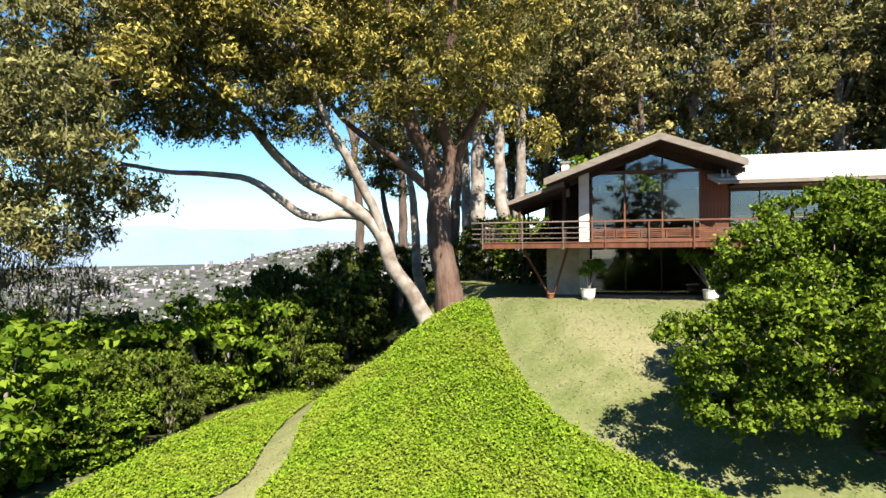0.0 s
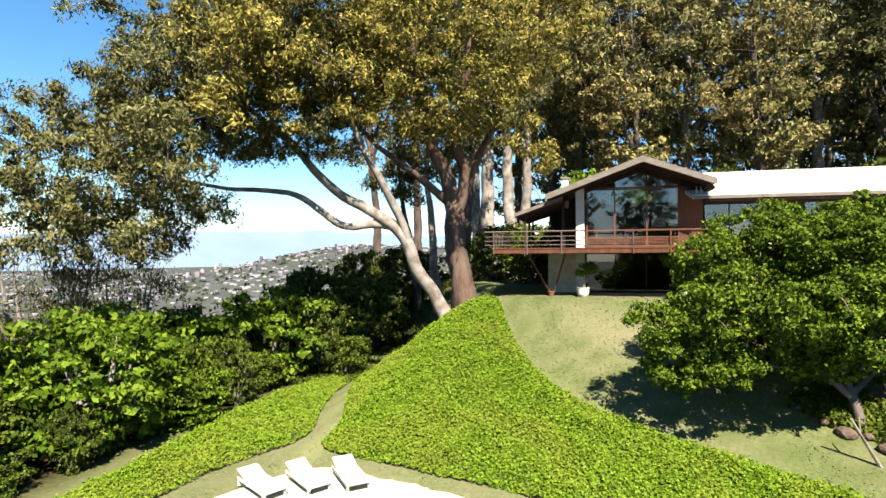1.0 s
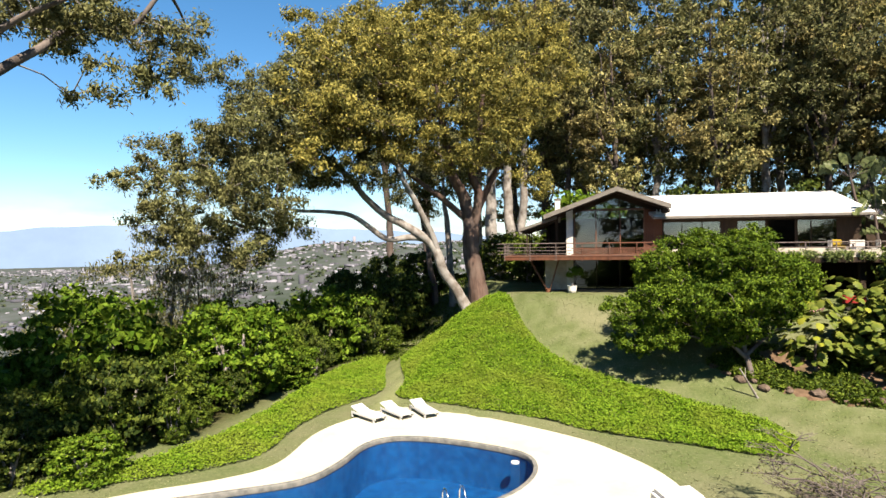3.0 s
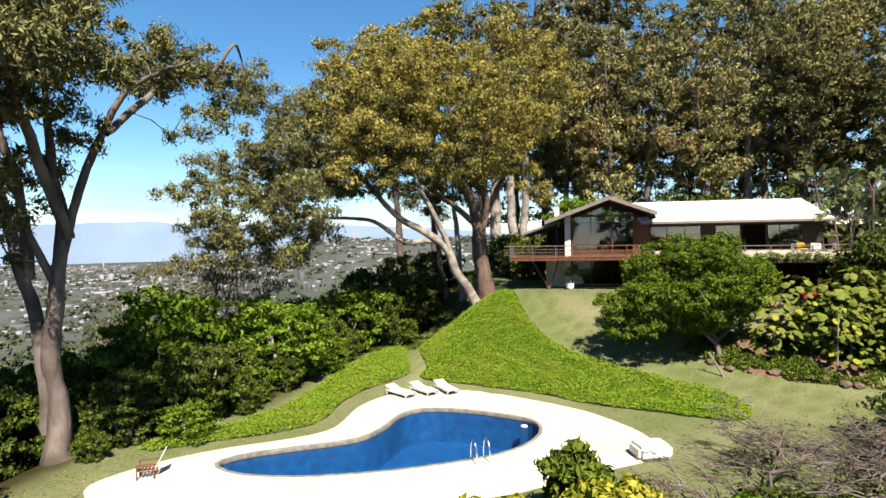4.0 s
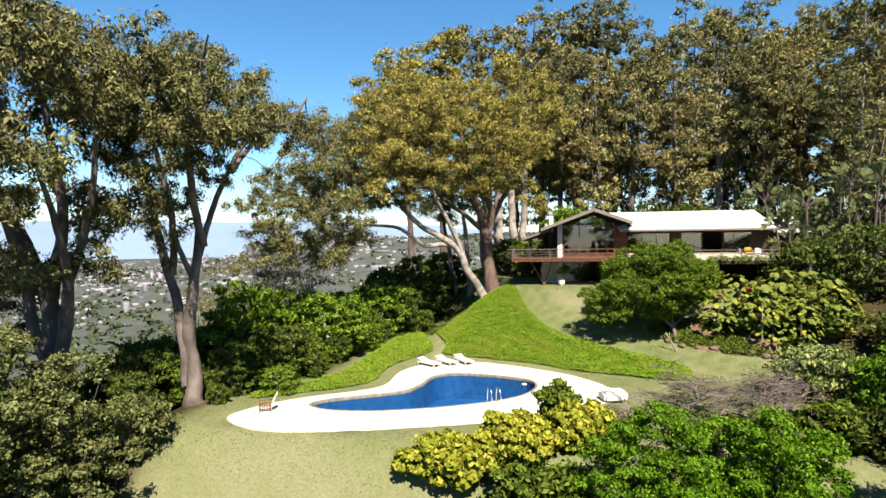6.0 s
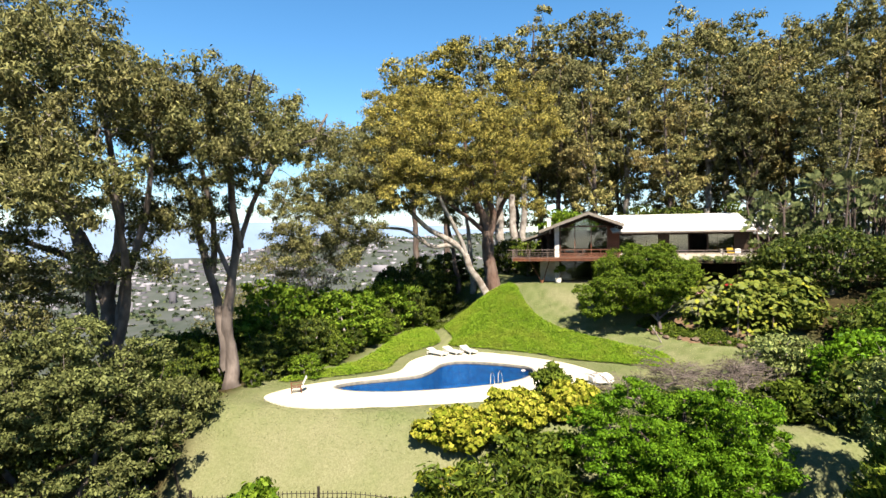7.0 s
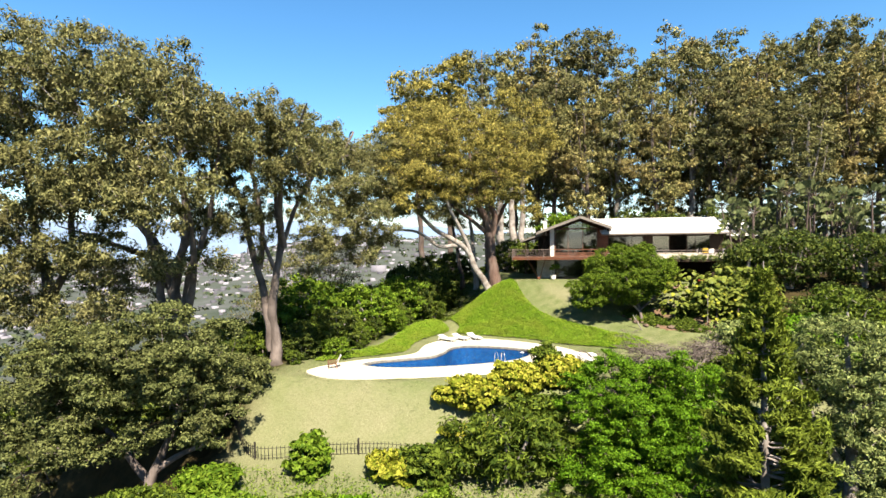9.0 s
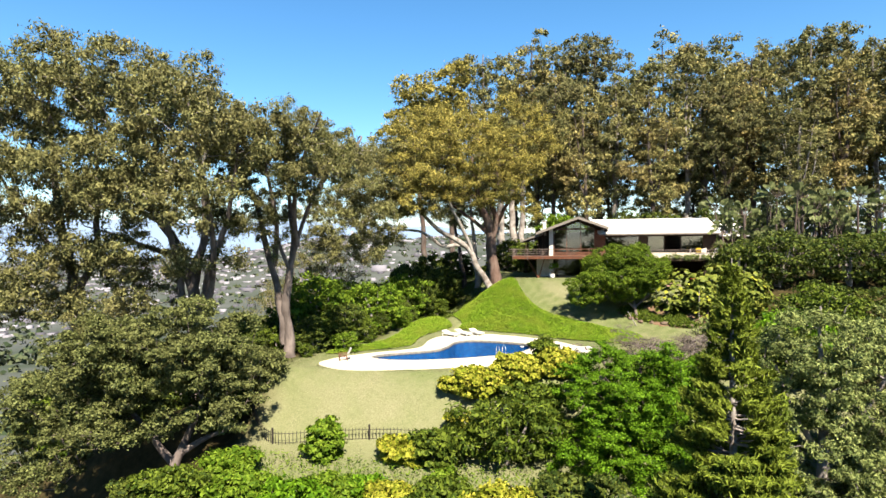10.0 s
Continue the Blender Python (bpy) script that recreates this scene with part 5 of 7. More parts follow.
at = foot_at(-42.0, -6.5, 0.2)
tree("eucalyptus", at, [
    rel([(-42.0, -6.5, at[2], 0.7), (-42.4, -6.5, -3, 0.5), (-42.6, -6.6, 2.5, 0.42), (-43.4, -7.0, 7.0, 0.32), (-43.0, -8.0, 13.0, 0.18), (-42.0, -9.0, 18.0, 0.07)], at),
    rel([(-42.5, -6.5, 0.5, 0.34), (-40.0, -7.0, 4.0, 0.26), (-38.6, -8.0, 9.0, 0.18), (-38.2, -9.0, 14.5, 0.07)], at),
    rel([(-42.6, -6.6, 3.0, 0.3), (-46.0, -7.6, 7.0, 0.18), (-48.0, -9.0, 12.0, 0.04)], at)],
    rel_e([(-41.5, -10.0, 16.5, 5.0, 4.0, 4.4), (-47.0, -10.0, 14.0, 4.5, 4.0, 5.0), (-41.0, -10.0, 9.5, 5.4, 3.8, 3.6), (-47.5, -9.5, 6.5, 4.4, 3.0, 3.2), (-42.0, -9.5, 4.0, 4.4, 3.0, 2.2), (-46.0, -9.0, 1.0, 4.0, 3.0, 2.6), (-40.5, -8.0, -0.6, 3.0, 2.4, 2.2)], at),
    560, 0.72, 0.92, 104, 0.28, 0.088, BARK_TALL, EUC, 63, "broad eucalyptus with dark trunk on the valley slope", "eucalyptus", "valley-side eucalyptus", hang=0.5, lie=0.5, flat=0.85, tail=0.8, tip=0.022, bark2=BARK_GREY, inner=0.42, core=0.65, bough=1.25)

# ---- garden trees ----
at = foot_at(3.9, 11.9)
tree("round_tree", at, [
    [(0.6, 0.4, 0, 0.17), (0.5, 0.8, 1.0, 0.14), (0.4, 1.6, 2.4, 0.11), (0.4, 2.2, 4.2, 0.05)],
    [(0.5, 0.9, 1.2, 0.11), (-0.6, 1.0, 2.2, 0.09), (-2.4, 0.8, 2.9, 0.04)],
    [(0.5, 1.0, 1.4, 0.11), (1.8, 1.6, 2.4, 0.09), (3.4, 2.2, 3.6, 0.04)]],
    rel_e([(3.6, 13.8, 1.5, 4.1, 3.3, 2.5), (6.2, 14.2, 1.5, 2.0, 2.2, 1.5), (0.4, 11.9, -0.3, 2.4, 2.3, 1.6), (3.0, 11.1, 0.5, 2.5, 1.9, 1.5), (5.0, 12.2, 1.1, 1.8, 1.8, 1.2), (2.6, 12.4, -0.5, 2.2, 1.8, 1.0)], at),
    1500, 0.25, 0.38, 80, 0.11, 0.074, BARK_TALL, ROUND_GREEN, 71, "broad rounded tree with dense glossy leaves on the lawn slope", hang=0.0, flat=0.85, lie=0.6, tip=0.014, shell=0.65, inner=0.5, core=0.75, bough=0.98)

at = foot_at(-27.9, -13.6)
tree("olive_tree", at, [
    [(0, 0, 0, 0.36), (0.2, 0, 1.2, 0.28), (0.9, 0.3, 2.8, 0.2), (1.8, 0.5, 5.0, 0.12), (2.2, 0.5, 7.5, 0.05)],
    [(0.1, 0, 0.8, 0.26), (-1.4, -0.2, 2.6, 0.2), (-3.6, -0.4, 5.0, 0.12), (-5.0, -0.5, 7.0, 0.05)],
    [(0.2, 0, 1.2, 0.2), (2.2, 0.4, 2.6, 0.16), (4.6, 0.6, 3.6, 0.08)]],
    rel_e([(-26.5, -14.2, -1.9, 4.6, 3.8, 3.2), (-31.5, -14.4, -2.6, 4.6, 3.8, 3.2), (-36.0, -14.4, -5.5, 3.6, 3.2, 3.4), (-23.6, -13.4, -4.8, 2.6, 2.6, 2.2), (-32.0, -15.0, -6.6, 4.6, 3.0, 2.2), (-37.0, -15.0, -9.5, 3.4, 3.0, 2.4), (-28.6, -15.4, -5.6, 3.2, 1.7, 1.2), (-24.2, -14.6, -6.0, 2.0, 1.6, 1.0)], at),
    860, 0.44, 0.62, 104, 0.17, 0.095, BARK_TALL, OLIVE, 72, "wide spreading tree with dull olive foliage and grey limbs", lie=0.5, flat=0.7, tip=0.015, shell=0.72, inner=0.5, core=0.7, bough=1.0)

at = foot_at(1.4, -9.6)
tree("spreading_tree", at, [
    [(0, 0, 0, 0.3), (0.1, 0, 1.5, 0.22), (0.3, 0.2, 3.0, 0.12), (0.3, 0.2, 4.4, 0.04)],
    [(0.1, 0, 1.2, 0.18), (-1.3, -0.6, 2.6, 0.1), (-2.2, -0.8, 3.6, 0.04)],
    [(0.1, 0, 1.4, 0.18), (1.5, -0.4, 2.8, 0.1), (2.6, -0.6, 3.8, 0.04)]],
    rel_e([(-0.4, -10.2, -4.3, 2.7, 3.0, 2.5), (3.2, -9.8, -4.4, 2.9, 3.0, 2.6), (1.4, -11.4, -5.2, 3.0, 2.6, 2.2), (0.6, -12.4, -7.2, 3.6, 2.6, 2.2), (4.2, -12.0, -7.6, 2.6, 2.4, 2.2), (-1.6, -12.0, -7.6, 2.2, 2.2, 1.8), (2.4, -13.4, -9.0, 3.4, 2.2, 1.8)], at),
    760, 0.40, 0.52, 130, 0.13, 0.07, BARK, DOME, 73, "dense fresh green tree with layered feathery leaf sprays", lie=0.7, flat=0.6, tip=0.014, shell=0.75, inner=0.48, core=0.7, bough=0.9)

at = foot_at(10.2, -13.0)
tree("feathery_tree", at, [
    [(0, 0, 0, 0.32), (0.1, 0, 3.0, 0.22), (0, 0.2, 7.0, 0.12), (0, 0.2, 10.0, 0.05)],
    [(0.1, 0, 2.0, 0.18), (2.0, -0.4, 5.0, 0.12), (3.2, -0.6, 8.0, 0.05)],
    [(0.1, 0, 2.0, 0.18), (-1.5, -0.4, 4.5, 0.12), (-2.4, -0.6, 7.0, 0.05)]],
    rel_e([(9.6, -13.4, -2.0, 2.6, 2.6, 3.0), (12.6, -13.4, -3.2, 2.8, 2.6, 3.4), (9.4, -14.2, -6.5, 2.8, 2.4, 2.8), (14.0, -13.0, -6.5, 3.0, 2.6, 3.0), (11.4, -14.6, -9.2, 3.4, 2.4, 2.4)], at),
    720, 0.40, 0.50, 110, 0.18, 0.062, BARK_GREY, FEATHER, 74, "tall tree with feathery grey-green foliage", hang=0.25, lie=0.6, flat=0.8, tail=0.4, tip=0.014, shell=0.75, inner=0.48, core=0.7)


def conifer():
    rng = np.random.default_rng(75)
    ob = tagged(empty("conifer", foot_at(2.35, -25.2)), "slender conifer with tiers of thin drooping branches and bare grey trunk", "conifer")
    base = ob.location.z
    hgt = 4.1 - base
    line = spline([(0, 0, 0, 0.24), (0.05, 0, hgt * 0.4, 0.16), (0.0, 0, hgt * 0.8, 0.07), (0, 0, hgt, 0.015)], 0.4)
    part("trunk", smoothed(np_mesh("trunk", *tube(line[:, :3], line[:, 3], 10, rng, 0.06), BARK_PALE)), BARK_PALE, ob)
    sticks, pts, outs = [], [], []
    for k in range(440):
        h = round(rng.uniform(0.18, 0.985) * 34) / 34 + rng.normal() * 0.004
        z = h * hgt
        reach = min(0.08 + 0.28 * hgt * (1 - h), 3.2) * rng.uniform(0.7, 1.12)
        a = rng.uniform(0, 6.28)
        d = np.array([math.cos(a), math.sin(a), 0])
        u = np.linspace(0, 1, 7)[:, None]
        arc = np.array([0, 0, z]) + d * reach * u + np.array([0, 0, 1.0]) * (0.02 * reach * u + 0.16 * reach * u * u)
        arc += rng.normal(size=arc.shape) * 0.02
        sticks.append(tube(arc, np.linspace(0.046, 0.016, 7), 3))
        m = int(46 + 130 * reach)
        w = rng.uniform(0.34 if h < 0.75 else 0.05, 1.05, m) ** 0.8
        p = np.array([0, 0, z]) + d * (reach * w)[:, None] + np.array([0, 0, 1.0]) * (0.02 * reach * w + 0.16 * reach * w * w)[:, None]
        across = np.array([-d[1], d[0], 0])
        p += across * (rng.normal(size=m) * 0.09 * reach * w)[:, None] + np.array([0, 0, 1.0]) * (rng.normal(size=m) * 0.07)[:, None]
        pts.append(p), outs.append(np.tile(d * 1.6 + np.array([0, 0, 2.2]), (m, 1)))
    tagged(part("branch_mass", np_mesh("branch_mass", *joined(sticks), BARK_GREY), BARK_GREY, ob), kind="stuff")
    part("needles", np_mesh("needles", *leaves(np.concatenate(pts), np.concatenate(outs), 0.26, 0.05, rng), NEEDLE), NEEDLE, ob)


conifer()


def bush(name, at, size, leaf, seed, label, count=40, each=110, length=0.2, width=0.11, hang=0.0, lie=0.5, flat=0.75, category="shrub", group="", trunk=True, puff=None):
    """A many-stemmed shrub that fills a rounded body of the given size."""
    rng = np.random.default_rng(seed)
    sx, sy, sz = size
    ob = tagged(empty(name, at), label, category, group)
    stems = []
    for k in range(4):
        a = rng.uniform(0, 6.28)
        s = [(0.1 * math.cos(a), 0.1 * math.sin(a), 0, 0.06 + 0.02 * sz), (0.3 * sx * math.cos(a), 0.3 * sy * math.sin(a), 0.5 * sz, 0.04 + 0.01 * sz), (0.42 * sx * math.cos(a), 0.42 * sy * math.sin(a), 0.74 * sz, 0.02)]
        line = spline(s, 0.4)
        stems.append((line[:, :3], line[:, 3]))
        part("stem", smoothed(np_mesh("stem", *tube(line[:, :3], line[:, 3], 7, rng, 0.06), BARK_GREY)), BARK_GREY, ob)
    r = puff or 0.17 * (sx + sy + sz) / 2 + 0.08
    lobes = [(0, 0, sz * 0.5, sx * 0.8, sy * 0.8, sz * 0.42)]
    for k in range(7):
        a = 0.9 * k + rng.uniform(0, 0.8)
        g = rng.uniform(0.35, 0.75)
        h = rng.uniform(0.28, 0.8)
        lobes.append((sx * g * math.cos(a), sy * g * math.sin(a), sz * h, sx * rng.uniform(0.28, 0.48), sy * rng.uniform(0.28, 0.48), sz * rng.uniform(0.14, 0.24)))
    c = sampled(lobes, count, r * 0.85, rng, 0.75)
    tagged(part("branch_mass", np_mesh("branch_mass", *grown(stems, c, rng, 0.012), BARK_GREY), BARK_GREY, ob), kind="stuff")
    part("leaves", np_mesh("leaves", *foliage(c, r, each, length, width, rng, hang, flat, lie, 0.2, 0.5, 0.0 if hang > 0.5 else 0.7), leaf), leaf, ob)
    return ob


# dense broad-leaved trees on the slope below the footpath
KINDS = [bush("broadleaf_tree", (0, 0, 0), (3.4, 3.2, 6.0), m, 80 + k, lab, 92, 70 if k == 3 else 52, *dims, category="tree", group="slope trees", flat=0.62, puff=0.76)
         for k, (m, lab, dims) in enumerate(((BROAD, "dense broad-leaved tree with mid-green foliage on the slope", (0.29, 0.18, 0.1, 0.55)), (BROAD_DEEP, "dense dark green broad-leaved tree on the slope", (0.29, 0.18, 0.1, 0.55)), (BROAD_LIME, "bright lime green broad-leaved tree on the slope", (0.28, 0.17, 0.1, 0.55)), (EUC_BROWN, "thin tree with brownish hanging foliage on the slope", (0.17, 0.042, 0.8, 0.0))))]
SLOPE = [
        (-21.9, 14.0, 0, 0.62), (-21.1, 9.4, 0, 0.6), (-21.1, 5.2, 0, 0.5), (-21.9, 1.6, 1, 0.6), (-22.0, 20.6, 0, 0.62), (-25.0, 19.0, 1, 0.95),
        (-27.5, 11.0, 0, 1.0), (-30.5, 17.5, 0, 1.0), (-34.5, 19.5, 0, 1.2), (-36.5, 14.0, 1, 1.2), (-31.5, 27.5, 1, 1.15), (-36.5, 29.5, 0, 1.2),
        (-27.0, 36.5, 0, 1.15), (-32.5, 37.5, 1, 1.2), (-40.0, 22.5, 1, 1.3), (-22.5, 38.5, 1, 1.1), (-34.0, 5.0, 1, 1.15), (-19.0, 26.0, 0, 0.62),
        (-21.5, 29.0, 0, 0.95), (-19.8, 33.5, 1, 1.1), (-18.5, 39.0, 1, 1.15), (-24.5, 33.0, 1, 1.15), (-23.0, 23.0, 2, 0.78),
        (-22.0, 17.5, 0, 0.72), (-26.5, 26.0, 0, 1.0), (-29.5, 30.0, 2, 1.05), (-34.0, 33.0, 0, 1.1), (-28.0, 20.0, 1, 1.0), (-32.0, 24.0, 2, 1.0),
        (-20.7, 11.5, 0, 0.75), (-25.5, 14.0, 2, 1.0), (-29.5, 14.5, 0, 1.1), (-24.5, 6.5, 0, 0.72), (-26.5, 8.0, 0, 1.0), (-24.5, 2.0, 0, 0.66),
        (-28.0, 3.0, 0, 1.0), (-31.0, 8.0, 0, 1.15), (-34.0, 15.0, 1, 1.3), (-36.5, 21.0, 3, 1.0), (-38.0, 27.0, 1, 1.3), (-33.0, 1.5, 0, 1.2),
        (-37.0, 8.0, 1, 1.3), (-29.0, 40.0, 1, 1.2), (-42.0, -2.0, 1, 1.2), (-26.5, -6.5, 1, 0.5), (-29.5, -2.5, 1, 0.9), (-36.0, -3.0, 1, 1.1),
        (-52.0, 2.0, 0, 1.3), (-50.0, 18.0, 0, 1.1), (-33.0, 11.5, 3, 0.95), (-57.0, 9.0, 0, 1.3), (-21.0, -0.6, 2, 0.36), (-20.6, 3.2, 0, 0.46),
        (-20.6, 7.6, 1, 0.5), (-20.4, 12.6, 2, 0.5), (-20.4, 16.4, 1, 0.55), (-24.0, 16.6, 0, 0.8), (-23.6, 11.2, 1, 0.7), (-38.5, 1.5, 0, 0.9),
        (-44.0, 14.0, 3, 1.0), (-23.4, -3.4, 0, 0.36), (-24.2, -0.8, 1, 0.55), (-26.6, -1.6, 0, 0.6)]
rng = np.random.default_rng(90)
used = set()
for x, y, k, s in SLOPE:
    big = 1.3 if k == 3 else 1.5 if y > 18 else 1.0 if x > -24.2 else 1.32
    m = Matrix.LocRotScale(foot_at(x, y, 0.3), Euler((0, 0, rng.uniform(0, 6.28))), (s * big, s * big, s * big * rng.uniform(0.72, 1.32)))
    if k in used:
        copy_thing(KINDS[k], m)
    else:
        used.add(k)
        KINDS[k].matrix_basis = m

# the taller trees of the slope: place, kind, height, width
for x, y, k, tall, wide in ((-22.6, 5.6, 0, 5.0, 0.98), (-21.6, 9.6, 2, 4.6, 0.84), (-22.9, 1.4, 0, 4.6, 0.95), (-21.3, 13.4, 0, 4.4, 0.84), (-22.2, 17.0, 1, 5.2, 0.9), (-23.4, -1.6, 1, 3.6, 0.72), (-26.0, 4.0, 2, 6.0, 1.0), (-32.6, 16.8, 3, 11.0, 1.2), (-30.0, 19.0, 3, 9.5, 1.1), (-36.2, 13.2, 1, 7.5, 1.3), (-39.3, 24.3, 3, 9.5, 1.3), (-27.5, 20.5, 0, 6.8, 0.9),
                            (-22.5, 23.7, 1, 8.2, 1.0), (-20.2, 25.2, 1, 8.0, 0.9), (-26.8, 32.7, 1, 10.5, 1.3), (-24.0, 34.5, 0, 9.8, 1.2), (-21.0, 35.5, 1, 8.4, 1.2), (-25.6, 22.0, 0, 7.6, 1.0),
                            (-31.6, 30.0, 1, 9.8, 1.4), (-36.1, 26.9, 0, 10.5, 1.4), (-28.5, 14.0, 0, 7.6, 1.1), (-33.0, 9.0, 1, 9.0, 1.3), (-37.0, 5.0, 1, 9.5, 1.3), (-41.0, 16.0, 0, 8.0, 1.3),
                            (-28.6, 1.2, 1, 6.4, 1.0), (-31.5, 4.5, 1, 7.6, 1.1), (-34.0, -1.0, 1, 8.2, 1.2), (-27.4, 5.4, 0, 5.6, 0.9), (-39.0, -3.0, 1, 9.0, 1.3), (-43.0, 2.0, 1, 10.0, 1.4), (-48.0, -4.0, 0, 10.5, 1.4), (-47.0, 8.0, 0, 8.0, 1.3)):
    copy_thing(KINDS[k], Matrix.LocRotScale(foot_at(x, y, 0.3), Euler((0, 0, rng.uniform(0, 6.28))), (wide, wide, tall / 5.8)))

